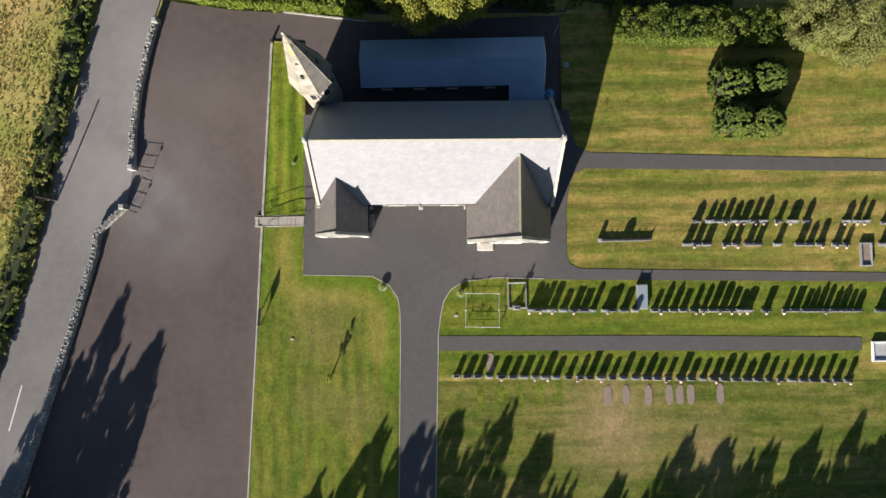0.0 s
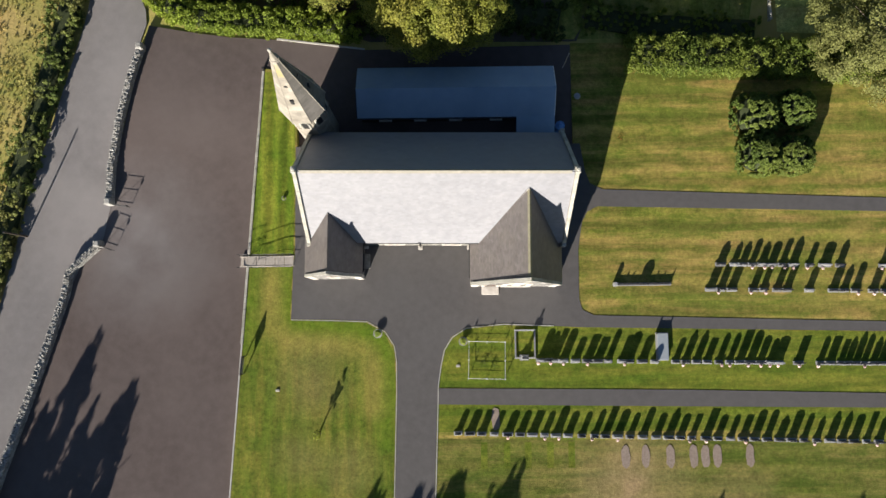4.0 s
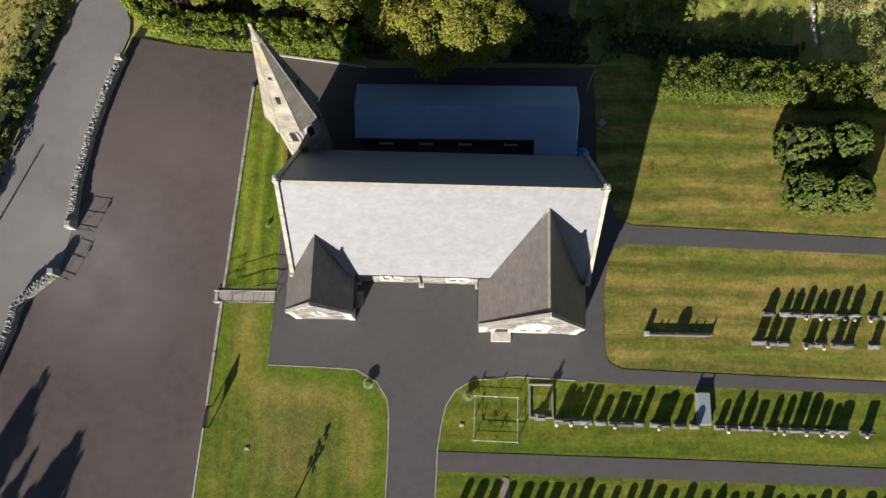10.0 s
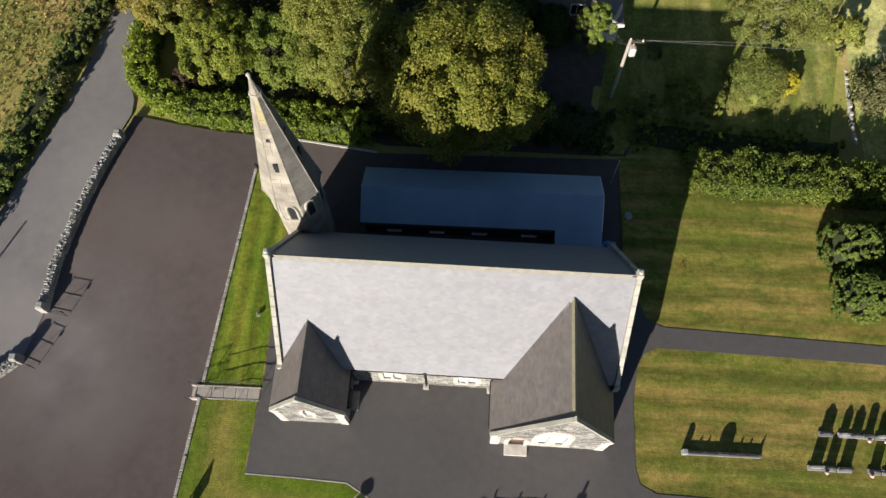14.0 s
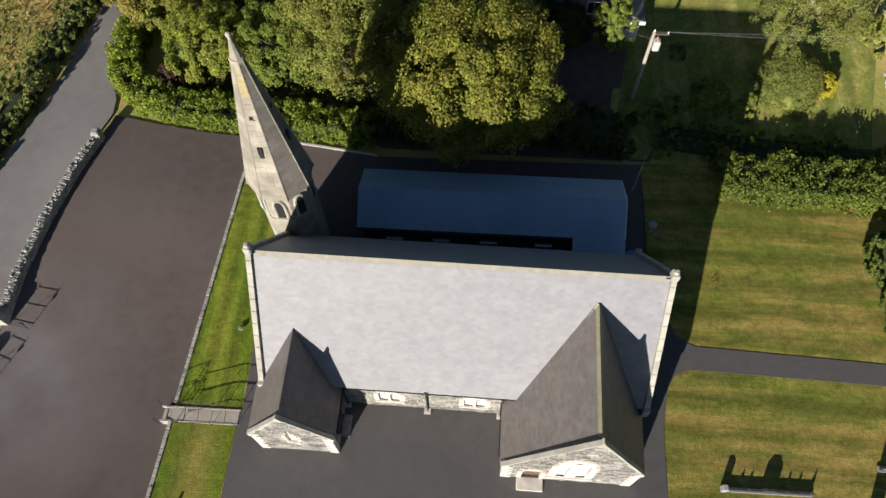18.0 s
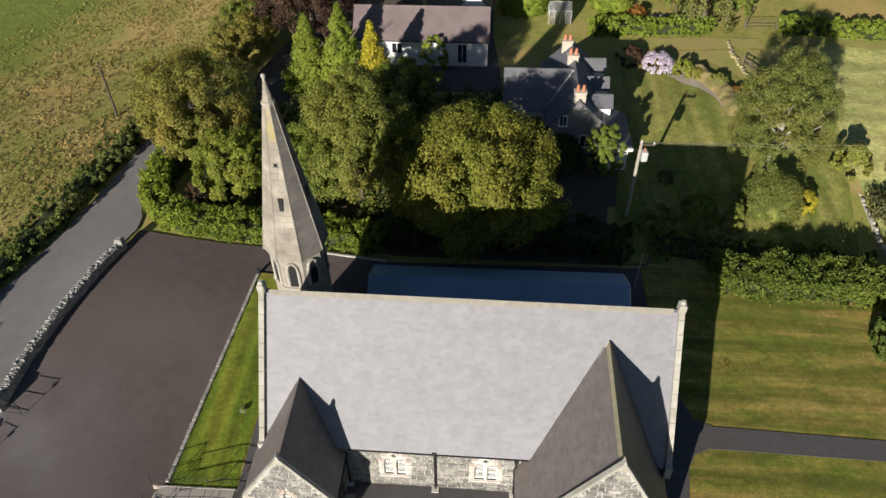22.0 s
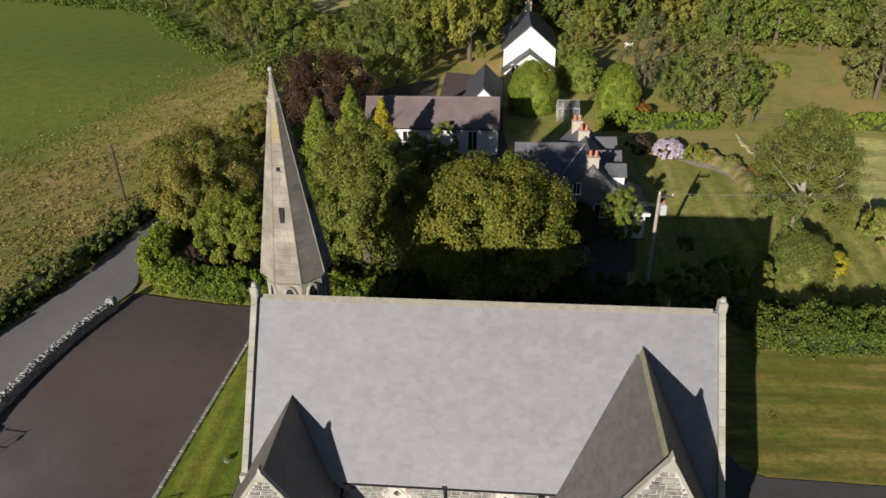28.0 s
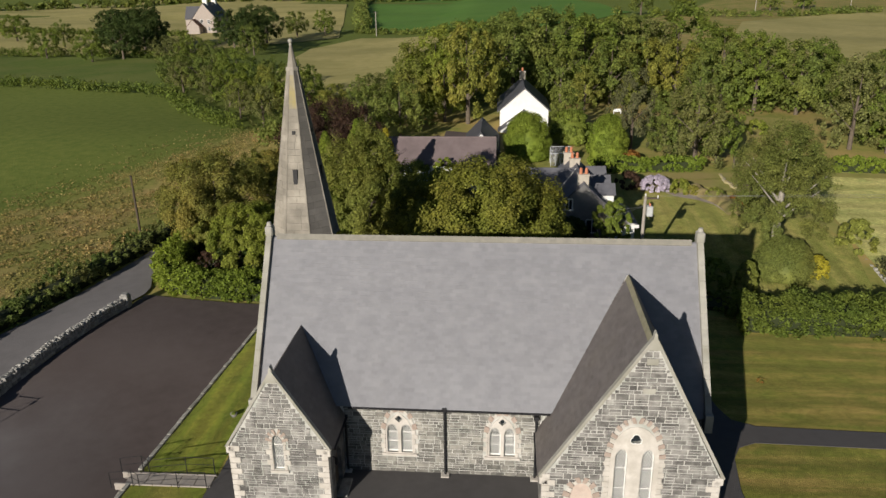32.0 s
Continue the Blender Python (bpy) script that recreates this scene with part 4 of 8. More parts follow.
slates(trans_e, (TX1 + 0.12, TY + 0.2, TZE - 0.2), (TX1 + 0.12, 9.65, TZE - 0.2), (txm, TY + 0.2, TZR), M["slate_dark"], seed=6)
slates(porch_w, (PX0 - 0.1, 8.3, PZE - 0.15), (PX0 - 0.1, PY + 0.25, PZE - 0.15), (pxm, 8.3, PZR), M["slate_dark"], seed=7)
slates(porch_e, (PX1 + 0.1, PY + 0.25, PZE - 0.15), (PX1 + 0.1, 8.3, PZE - 0.15), (pxm, PY + 0.25, PZR), M["slate_dark"], seed=8)

# ridges, flashings
for i in range(44):
    x0 = NX0 + 0.35 + i * (NX1 - NX0 - 0.7) / 44
    part("ridge_tile", prism([(-0.17, -0.14), (0, 0.1), (0.17, -0.14), (0.13, -0.17), (0, 0.04), (-0.13, -0.17)], (x0, NYR, NZR + 0.1), (x0 + 0.465, NYR, NZR + 0.1)), M["ridge"], church)
for i in range(14):
    y0 = TY + 0.35 + i * 0.47
    part("ridge_tile", prism([(-0.16, -0.2), (0, 0.08), (0.16, -0.2), (0.12, -0.22), (0, 0.02), (-0.12, -0.22)], (txm, y0, TZR + 0.1), (txm, y0 + 0.46, TZR + 0.1)), M["moss"], church)
for i in range(10):
    y0 = PY + 0.3 + i * 0.47
    part("ridge_tile", prism([(-0.13, -0.16), (0, 0.07), (0.13, -0.16), (0.1, -0.18), (0, 0.02), (-0.1, -0.18)], (pxm, y0, PZR + 0.08), (pxm, y0 + 0.46, PZR + 0.08)), M["slate_dark"], church)
slope = (NZR - NZE) / (NYR - NY0)


def on_nave(z):
    return NYR - (NZR - z) / slope


def on_side(xe, ze, xm, zm, z):
    return xm + (xe - xm) * (zm - z) / (zm - ze)


zv = NZE - 0.1
for x0, z0, x1, z1 in ((on_side(TX0 - 0.12, TZW - 0.2, txm, TZR, zv), zv, txm, TZR), (on_side(TX1 + 0.12, TZE - 0.2, txm, TZR, zv), zv, txm, TZR),
                       (on_side(PX1 + 0.1, PZE - 0.15, pxm, PZR, zv), zv, pxm, PZR), (on_side(PX0 - 0.1, PZE - 0.15, pxm, PZR, zv), zv, pxm, PZR)):
    part("valley_flashing", rod((x0, on_nave(z0) - 0.12, z0 + 0.06), (x1, on_nave(z1) - 0.12, z1 + 0.1), 0.05, n=5), M["lead"] if x0 < x1 and x1 > 0 else M["slate_dark"], church)

# transept gable
TWIN = [lancet(twx - 0.52, 1.2, 4.35, 0.5), lancet(twx + 0.56, 1.2, 4.35, 0.5)]
TFOIL = foil(twx + 0.02, 4.84, 0.25, 3)
TDOOR = lancet(4.1, BASE + 0.1, 2.55, 1.0)
t_out = [(TX0, BASE), (TX1, BASE), (TX1, TZE), (txm, TZR + 0.35), (TX0, TZW)]
trans_wall = part("gable_wall", slab(t_out, 0.24, TWIN + [TFOIL, TDOOR], to3=lambda u, v, w: (u, TY + w, v)), M["mortar"], church)
rubble_face(trans_wall, [(TX0 + 0.03, 0.0), (TX1 - 0.03, 0.0), (TX1 - 0.03, TZE), (txm, TZR + 0.3), (TX0 + 0.03, TZW)], TY - 0.002,
            [[(twx - 1.13, 0.9), (twx + 1.17, 0.9), (twx + 1.17, 4.2), (twx + 0.75, 5.3), (twx, 5.8), (twx - 0.7, 5.3), (twx - 1.13, 4.2)], [(3.4, 0), (4.8, 0), (4.8, 2.1), (4.1, 2.85), (3.4, 2.1)]], 12, near=lambda it: it[2])
head = [(twx - 0.96, 1.1), (twx + 1.0, 1.1), (twx + 1.0, 4.05)] + [(twx + 0.02 + math.cos(k * math.pi / 12) * 0.98, 4.05 + 1.4 * math.sin(k * math.pi / 12) ** 1.05) for k in range(1, 12)] + [(twx - 0.96, 4.05)]
part("window_head", slab(head, 0.1, TWIN + [TFOIL], to3=lambda u, v, w: (u, TY - 0.035 + w, v)), M["dressed"], trans_wall, "dressed stone tracery with a trefoil")
for o in TWIN:
    window_fill(trans_wall, o, TY)
tf = window_fill(trans_wall, TFOIL, TY, False)
bm = bmesh.new()
for p, q in zip(TFOIL, TFOIL[1:] + TFOIL[:1]):
    rod((p[0], TY - 0.03, p[1]), (q[0], TY - 0.03, q[1]), 0.025, n=4, bm=bm)
part("rim", bm, M["white"], tf, "white trefoil rim")
surround(trans_wall, twx + 0.02, 1.1, 5.62, 1.96, TY, 2, 0.2, 0.07, n=12)
block(trans_wall, "sill", twx - 1.25, twx + 1.3, TY - 0.14, TY + 0.2, 0.95, 1.1, M["dressed"])
surround(trans_wall, 4.1, 0.0, 2.6, 1.02, TY, 3, 0.14, 0.16)
tdoor = part("door", slab([(3.62, BASE + 0.1), (4.58, BASE + 0.1), (4.58, 1.62), (3.62, 1.62)], 0.06, to3=lambda u, v, w: (u, TY + 0.15 + w, v)), M["door"], church, "dark brown boarded door")
part("tympanum", slab([(u, v) for u, v in TDOOR if v > 1.62] + [(3.6, 1.63), (4.6, 1.63)] if TDOOR[0][1] > 1.62 else [(3.6, 1.63), (4.6, 1.63)] + [(u, v) for u, v in TDOOR if v > 1.62], 0.12, to3=lambda u, v, w: (u, TY + 0.05 + w, v)), M["pink_stone"], church, "pale pinkish carved door head")
part("handle", rod((3.8, TY + 0.2, 1.05), (3.8, TY + 0.2, 1.2), 0.02), M["black"], tdoor)
block(church, "step", 3.35, 4.85, TY - 0.75, TY, 0.0, 0.15, M["dressed"], 0.03)
for sx in (0, 1):
    z = 0.0
    i = 0
    while z < TZE - 0.2:
        w = 0.32 if i % 2 else 0.55
        a, b = (TX0 - 0.02, TX0 + w) if sx == 0 else (TX1 - w, TX1 + 0.02)
        block(trans_wall, "quoin", a, b, TY - 0.06, TY + 0.3, z + 0.01, z + 0.29, M["dressed"])
        z += 0.3
        i += 1


def gable_coping(wall, xa, xb, zl, zr_, xm, zm, y0, y1, n, thick=0.13, over=0.1):
    """Coping stones up both verges of a gable that faces south, with kneelers and an apex stone."""
    for s in (-1, 1):
        xe, za = (xa, zl) if s < 0 else (xb, zr_)
        dx, dz = xm - xe, zm - za
        ln = math.hypot(dx, dz)
        nx_, nz_ = -dz / ln * (1 if dx > 0 else -1), abs(dx) / ln
        for i in range(n):
            k0, k1 = i / n + 0.0006, (i + 1) / n - 0.0006
            o = [(xe + dx * k0, za + dz * k0), (xe + dx * k1, za + dz * k1)]
            o += [(o[1][0] + nx_ * thick, o[1][1] + nz_ * thick), (o[0][0] + nx_ * thick, o[0][1] + nz_ * thick)]
            part("coping_stone", slab(o, y1 - y0 + over, to3=lambda u, v, w: (u, y0 - over + w, v)), M["coping"], wall)
        a, b = sorted((xe - s * 0.3, xe + s * 0.06))
        block(wall, "kneeler", a, b, y0 - over - 0.01, y1, za - 0.28, za + 0.06, M["dressed"])
    part("apex_stone", slab([(xm - 0.26, zm - 0.4), (xm + 0.26, zm - 0.4), (xm + 0.08, zm + 0.1), (xm + 0.05, zm + 0.3), (xm, zm + 0.4), (xm - 0.05, zm + 0.3), (xm - 0.08, zm + 0.1)], y1 - y0 + over + 0.02, to3=lambda u, v, w: (u, y0 - over - 0.01 + w, v)), M["coping"], wall)


gable_coping(trans_wall, TX0 - 0.06, TX1 + 0.06, TZW, TZE, txm, TZR + 0.3, TY, TY + 0.2, 12, 0.13, 0.05)
# pale weathered stones under the apex
for i, (u, v, w_, h_) in enumerate(((txm - 0.25, 8.3, 0.46, 0.28), (txm - 0.3, 7.0, 0.5, 0.24))):
    block(trans_wall, "quoin", u, u + w_, TY - 0.055, TY + 0.2, v, v + h_, M["coping"])
for x0 in (TX0, TX1 - 0.5):
    part("wall", box(x0, x0 + 0.5, TY + 0.24, NY0 + 0.4, BASE, TZW), M["stone"], church)

# porch gable
PWIN = lancet(pxm - 0.03, 2.12, 3.92, 0.46)
p_out = [(PX0, BASE), (PX1, BASE), (PX1, PZE), (pxm, PZR + 0.3), (PX0, PZE)]
porch_wall = part("gable_wall", slab(p_out, 0.22, [PWIN], to3=lambda u, v, w: (u, PY + w, v)), M["mortar"], church)
rubble_face(porch_wall, [(PX0 + 0.03, 0.0), (PX1 - 0.03, 0.0), (PX1 - 0.03, PZE), (pxm, PZR + 0.17), (PX0 + 0.03, PZE)], PY - 0.002,
            [[(pxm - 0.42, 1.96), (pxm + 0.38, 1.96), (pxm + 0.38, 3.6), (pxm, 4.15), (pxm - 0.42, 3.6)]], 13)
window_fill(porch_wall, PWIN, PY)
surround(porch_wall, pxm - 0.03, 2.1, 3.95, 0.48, PY, 4, 0.14, 0.16)
block(porch_wall, "sill", pxm - 0.45, pxm + 0.4, PY - 0.1, PY + 0.2, 1.98, 2.1, M["dressed"])
for sx in (0, 1):
    z = 0.0
    i = 0
    while z < PZE - 0.2:
        w = 0.28 if i % 2 else 0.5
        a, b = (PX0 - 0.02, PX0 + w) if sx == 0 else (PX1 - w, PX1 + 0.02)
        block(porch_wall, "quoin", a, b, PY - 0.06, PY + 0.3, z + 0.01, z + 0.29, M["dressed"])
        z += 0.3
        i += 1
gable_coping(porch_wall, PX0 - 0.06, PX1 + 0.06, PZE, PZE, pxm, PZR + 0.25, PY, PY + 0.18, 8, 0.12, 0.05)
part("wall", box(PX0, PX0 + 0.45, PY + 0.22, NY0 + 0.4, BASE, PZE), M["stone"], church)
pd = [(4.1, 0.05), (5.3, 0.05), (5.3, 1.7), (4.7, 2.45), (4.1, 1.7)]
part("wall", slab([(PY + 0.22, BASE), (NY0 + 0.1, BASE), (NY0 + 0.1, PZE), (PY + 0.22, PZE)], 0.45, [pd], to3=lambda u, v, w: (PX1 - 0.45 + w, u, v)), M["stone"], church)
part("door", slab(pd, 0.06, to3=lambda u, v, w: (PX1 - 0.25 + w, u, v)), M["timber"], church)
block(church, "step", PX1, PX1 + 0.5, 4.0, 5.3, 0.0, 0.12, M["rubble"], 0.03)
lamp = part("wall_lantern", cyl(PX1 + 0.2, 3.75, 2.1, 2.4, 0.1, 0.07, 8), M["black"], church)
part("bracket", rod((PX1, 3.75, 2.45), (PX1 + 0.2, 3.75, 2.42), 0.02), M["black"], lamp)

# nave gable copings
for x0, x1 in ((NX0 - 0.16, NX0 + 0.12), (NX1 - 0.12, NX1 + 0.16)):
    for s in (-1, 1):
        ye = NYR + s * (NYR - NY0 + 0.25)
        n = 11
        for i in range(n):
            k0, k1 = i / n + 0.003, (i + 1) / n - 0.003
            ya, za, yb, zb = ye + (NYR - ye) * k0, NZE - 0.2 + (NZR + 0.1 - NZE + 0.2) * k0, ye + (NYR - ye) * k1, NZE - 0.2 + (NZR + 0.1 - NZE + 0.2) * k1
            part("coping_stone", slab([(ya, za), (yb, zb), (yb, zb + 0.4), (ya, za + 0.4)], x1 - x0, to3=lambda u, v, w: (x0 + w, u, v)), M["coping"], church)
        a, b = sorted((ye - s * 0.3, ye + s * 0.22))
        block(church, "kneeler", x0 - 0.04, x1 + 0.04, a, b, NZE - 0.7, NZE + 0.2, M["coping"])
    block(church, "apex_stone", x0 - 0.04, x1 + 0.06, NYR - 0.26, NYR + 0.26, NZR + 0.1, NZR + 0.62, M["coping"], 0.06)
    part("finial", cyl((x0 + x1) / 2, NYR, NZR + 0.62, NZR + 0.8, 0.15, 0.1, 8), M["coping"], church)

# gutters and downpipes
part("gutter", prism([(-0.05, -0.05), (0.05, -0.05), (0.06, 0.04), (-0.06, 0.04)], (-6.5, NY0 - 0.2, NZE - 0.17), (2.9, NY0 - 0.2, NZE - 0.17)), M["black"], church)
for x, y, zt in ((-1.97, NY0 - 0.14, NZE - 0.2), (2.3, NY0 - 0.14, NZE - 0.5), (PX1 + 0.14, 6.0, PZE - 0.2)):
    pipe = part("downpipe", cyl(x, y, 0.02, zt, 0.055, n=8), M["black"], church)
    part("hopper", box(x - 0.12, x + 0.12, y - 0.1, y + 0.1, zt - 0.05, zt + 0.15, 0.02), M["black"], pipe)
    part("drain", box(x - 0.2, x + 0.2, y - 0.25, y + 0.12, 0.02, 0.09, 0.02), M["dressed"], pipe)
part("gutter", prism([(-0.06, -0.05), (0.06, -0.05), (0.07, 0.05), (-0.07, 0.05)], (TX0 - 0.2, TY + 0.5, TZW - 0.22), (TX0 - 0.2, NY0 - 0.1, TZW - 0.22)), M["black"], church)
part("gutter", prism([(-0.06, -0.05), (0.06, -0.05), (0.07, 0.05), (-0.07, 0.05)], (PX1 + 0.2, PY + 0.4, PZE - 0.18), (PX1 + 0.2, NY0 - 0.1, PZE - 0.18)), M["black"], church)

# tower and spire
SX, SY, SZ, STIP, SCOL = -10.88, 16.4, 8.3, 19.3, 18.0


def octagon(r0, r1, z0, z1, bm=None):
    own = bm or bmesh.new()
    bmesh.ops.create_cone(own, cap_ends=True, segments=8, radius1=r0, radius2=r1, depth=z1 - z0, matrix=Matrix.Translation((SX, SY, (z0 + z1) / 2)) @ Matrix.Rotation(math.pi / 8, 4, "Z"))
    return own


def spire_r(z):
    return 1.88 * (STIP - z) / (STIP - SZ) + 0.05


tower = part("tower", octagon(1.68, 1.62, -1.1, SZ + 0.02), M["spire"], church, "octagonal stone bell tower")
spire = part("spire", octagon(spire_r(SZ + 0.25), spire_r(SCOL), SZ + 0.25, SCOL), M["spire"], church, "tapering octagonal spire of weathered stone")
part("cap", octagon(spire_r(SCOL) + 0.02, 0.05, SCOL, STIP), M["spire"], spire, "pale stone cap")
part("collar", octagon(spire_r(SCOL) + 0.1, spire_r(SCOL) + 0.07, SCOL - 0.1, SCOL + 0.08), M["spire"], spire)
part("cornice", octagon(1.64, spire_r(SZ + 0.25), SZ + 0.02, SZ + 0.25), M["spire"], tower)
part("string_course", octagon(1.74, 1.72, 6.0, 6.18), M["spire"], tower)
for i in range(8):
    a = math.pi / 8 + i * math.pi / 4
    r0, r1 = spire_r(SZ + 0.2), spire_r(SCOL)
    part("rib", rod((SX + r0 * math.cos(a), SY + r0 * math.sin(a), SZ + 0.2), (SX + r1 * math.cos(a), SY + r1 * math.sin(a), SCOL), 0.055, 0.04, 6), M["spire"], spire)
for zc, w, h in ((12.2, 0.24, 0.95), (14.65, 0.17, 0.19)):
    ap = spire_r(zc) * math.cos(math.pi / 8)
    for ang in (0, 90, 180, 270):
        m = Matrix.Translation((SX, SY, 0)) @ Matrix.Rotation(radians(ang), 4, "Z")
        # Solid black box; its colour stands for the dark inside a slit.
        bm = box(-w / 2, w / 2, -ap - 0.075, -ap + 0.2, zc - h / 2, zc + h / 2)
        bm.transform(m)
        slit = part("slit", bm, M["black"], spire, "black plate standing for the shade in a slit opening")
        bm = box(-w / 2 - 0.06, w / 2 + 0.06, -ap - 0.1, -ap + 0.2, zc - h / 2 - 0.08, zc - h / 2, 0.01)
        bm.transform(m)
        part("slit_sill", bm, M["spire"], slit)
for i in range(8):
    m = Matrix.Translation((SX, SY, 0)) @ Matrix.Rotation(i * math.pi / 4, 4, "Z")
    ap = 1.632 * math.cos(math.pi / 8)
    o = lancet(0, 6.3, 8.02, 0.5)
    # Flat black plate in place of the shaded hollow under the arch.
    bm = slab(o, 0.04, to3=lambda u, v, w: (u, -ap - 0.012 - w, v))
    bm.transform(m)
    bel = part("belfry_opening", bm, M["black"], tower, "black plate standing for the shade in a pointed belfry opening")
    bm = bmesh.new()
    for s in (-1, 1):
        prev = None
        for u, v in [(0.32, 6.3)] + [(0.32 * math.cos(k * math.pi / 16) ** 0.8, 7.5 + 0.66 * math.sin(k * math.pi / 16) ** 1.15) for k in range(0, 9)]:
            if prev:
                rod((s * prev[0], -ap - 0.04, prev[1]), (s * u, -ap - 0.04, v), 0.1, n=6, bm=bm)
            prev = (u, v)
    bm.transform(m)
    part("arch_moulding", bm, M["coping"], bel)
bm = bmesh.new()
bmesh.ops.create_uvsphere(bm, u_segments=10, v_segments=7, radius=0.13, matrix=Matrix.Translation((SX, SY, STIP + 0.12)))
knob = part("finial", bm, M["coping"], spire, "round stone ball finial", smooth=True)
part("neck", cyl(SX, SY, STIP - 0.1, STIP + 0.03, 0.09, 0.06, 8), M["coping"], knob)

# stone courses of the spire, block by block
rg = random.Random(77)
z = SZ + 0.3
while z < SCOL - 0.3:
    hc = rg.uniform(0.3, 0.42)
    for i in range(8):
        m = Matrix.Translation((SX, SY, 0)) @ Matrix.Rotation(i * math.pi / 4, 4, "Z")
        lo, hi = spire_r(z + 0.006), spire_r(min(z + hc, SCOL - 0.1) - 0.006)
        a0, a1 = lo * math.cos(math.pi / 8), hi * math.cos(math.pi / 8)
        w0, w1 = lo * math.sin(math.pi / 8), hi * math.sin(math.pi / 8)
        cuts = [-1, 1] if w0 < 0.34 else [-1, rg.uniform(-0.4, 0.4), 1]
        for c0, c1 in zip(cuts[:-1], cuts[1:]):
            p = rg.uniform(0.02, 0.027)
            bm = bmesh.new()
            zt = min(z + hc, SCOL - 0.1) - 0.006
            f = [bm.verts.new(m @ Vector(q)) for q in ((w0 * c0 + 0.004, -a0 - p, z + 0.006), (w0 * c1 - 0.004, -a0 - p, z + 0.006), (w1 * c1 - 0.004, -a1 - p, zt), (w1 * c0 + 0.004, -a1 - p, zt))]
            b = [bm.verts.new(m @ Vector(q)) for q in ((w0 * c0, -a0 + 0.05, z), (w0 * c1, -a0 + 0.05, z), (w1 * c1, -a1 + 0.05, zt + 0.012), (w1 * c0, -a1 + 0.05, zt + 0.012))]
            bm.faces.new(f)
            for k in range(4):
                bm.faces.new((b[k], b[(k + 1) % 4], f[(k + 1) % 4], f[k]))
            # South-east round to north: weathered stone with the shaded side's darkness in it.
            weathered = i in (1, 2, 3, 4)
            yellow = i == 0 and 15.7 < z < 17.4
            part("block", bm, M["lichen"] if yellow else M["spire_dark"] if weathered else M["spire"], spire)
    z += hc

# ---- hall ----
hall = tagged(empty("church_hall", 1.2, 19, -1), "low hall with blue steel sheet roof behind the church", "hall")
hall_inv = hall.matrix_basis.inverted()


def hpart(name, bm, m, label="", parent=None):
    ob = part(name, bm, m, parent or hall, label)
    if not parent:
        ob.matrix_parent_inverse = hall_inv
    return ob


hw = hpart("wall", box(-7.1, 9.6, 17.3, 21.2, -1, 1.95), M["timber"])
hpart("annex_wall", box(6.6, 9.6, 15.7, 17.3, -1, 1.4), M["timber"])
hpart("roof", plane_roof((-7.3, 17.0, 1.9), (9.75, 17.0, 1.9), (9.75, 19.2, 3.1), (-7.3, 19.2, 3.1), 0.08), M["sheet"], "blue steel sheet roof slope")
hpart("roof", plane_roof((9.75, 21.4, 1.9), (-7.3, 21.4, 1.9), (-7.3, 19.2, 3.1), (9.75, 19.2, 3.1), 0.08), M["sheet"])
hpart("annex_roof", plane_roof((6.45, 15.5, 1.4), (9.75, 15.5, 1.4), (9.75, 17.05, 1.92), (6.45, 17.05, 1.92), 0.08), M["sheet"])
hpart("ridge_cap", prism([(-0.22, -0.08), (0, 0.06), (0.22, -0.08), (0, 0.02)], (-7.32, 19.2, 3.17), (9.77, 19.2, 3.17)), M["sheet"])
hpart("gutter", prism([(-0.06, -0.05), (0.06, -0.05), (0.07, 0.05), (-0.07, 0.05)], (-7.3, 16.93, 1.85), (6.4, 16.93, 1.85)), M["black"])
for y in (17.0, 21.4):
    for x in (-7.33, 9.74):
        hpart("verge_trim", rod((x, y, 1.98), (x, 19.2, 3.2), 0.03, n=5), M["white"] if x > 0 else M["black"])
for x in (-5.0, -1.9, 1.2, 4.8):
    wf = hpart("window", box(x - 0.5, x + 0.5, 17.26, 17.32, 0.3, 1.3), M["glass"])
    hpart("window_frame", box(x - 0.55, x + 0.55, 17.2, 17.27, 1.3, 1.36), M["white"], parent=wf)
    hpart("window_sill", box(x - 0.55, x + 0.55, 17.12, 17.3, 0.22, 0.3), M["white"], parent=wf)
# ---- trees and hedges ----
def leaves(centres, radii, per, size, seed, out=0.6, droop=0.0, origin=None):
    """Leaf blades round clump centres: arrays of corners, four to a leaf."""
    rg = np.random.default_rng(seed)
    c = np.repeat(np.asarray(centres, float), per, axis=0)
    r = np.repeat(np.asarray(radii, float), per)
    n = len(c)
    d = rg.normal(size=(n, 3))
    d /= np.linalg.norm(d, axis=1, keepdims=True)
    p = c + d * (r * rg.random(n) ** 0.4)[:, None]
    o = np.asarray(origin if origin is not None else np.asarray(centres).mean(axis=0), float)
    nrm = (p - o) / (np.linalg.norm(p - o, axis=1, keepdims=True) + 1e-6) * out + d * 0.5 + rg.normal(size=(n, 3)) * 0.35
    nrm[:, 2] += 0.25
    nrm /= np.linalg.norm(nrm, axis=1, keepdims=True)
    t = np.cross(nrm, rg.normal(size=(n, 3)))
    t[:, 2] -= droop
    t /= np.linalg.norm(t, axis=1, keepdims=True) + 1e-6
    b = np.cross(nrm, t)
    s = size * (0.6 + 0.8 * rg.random(n))[:, None]
    co = np.empty((n, 4, 3))
    co[:, 0] = p - t * s * 0.5
    co[:, 1] = p + b * s * 0.36 + nrm * s * 0.12
    co[:, 2] = p + t * s * 0.55
    co[:, 3] = p - b * s * 0.36 + nrm * s * 0.12
    return co.reshape(-1, 3)


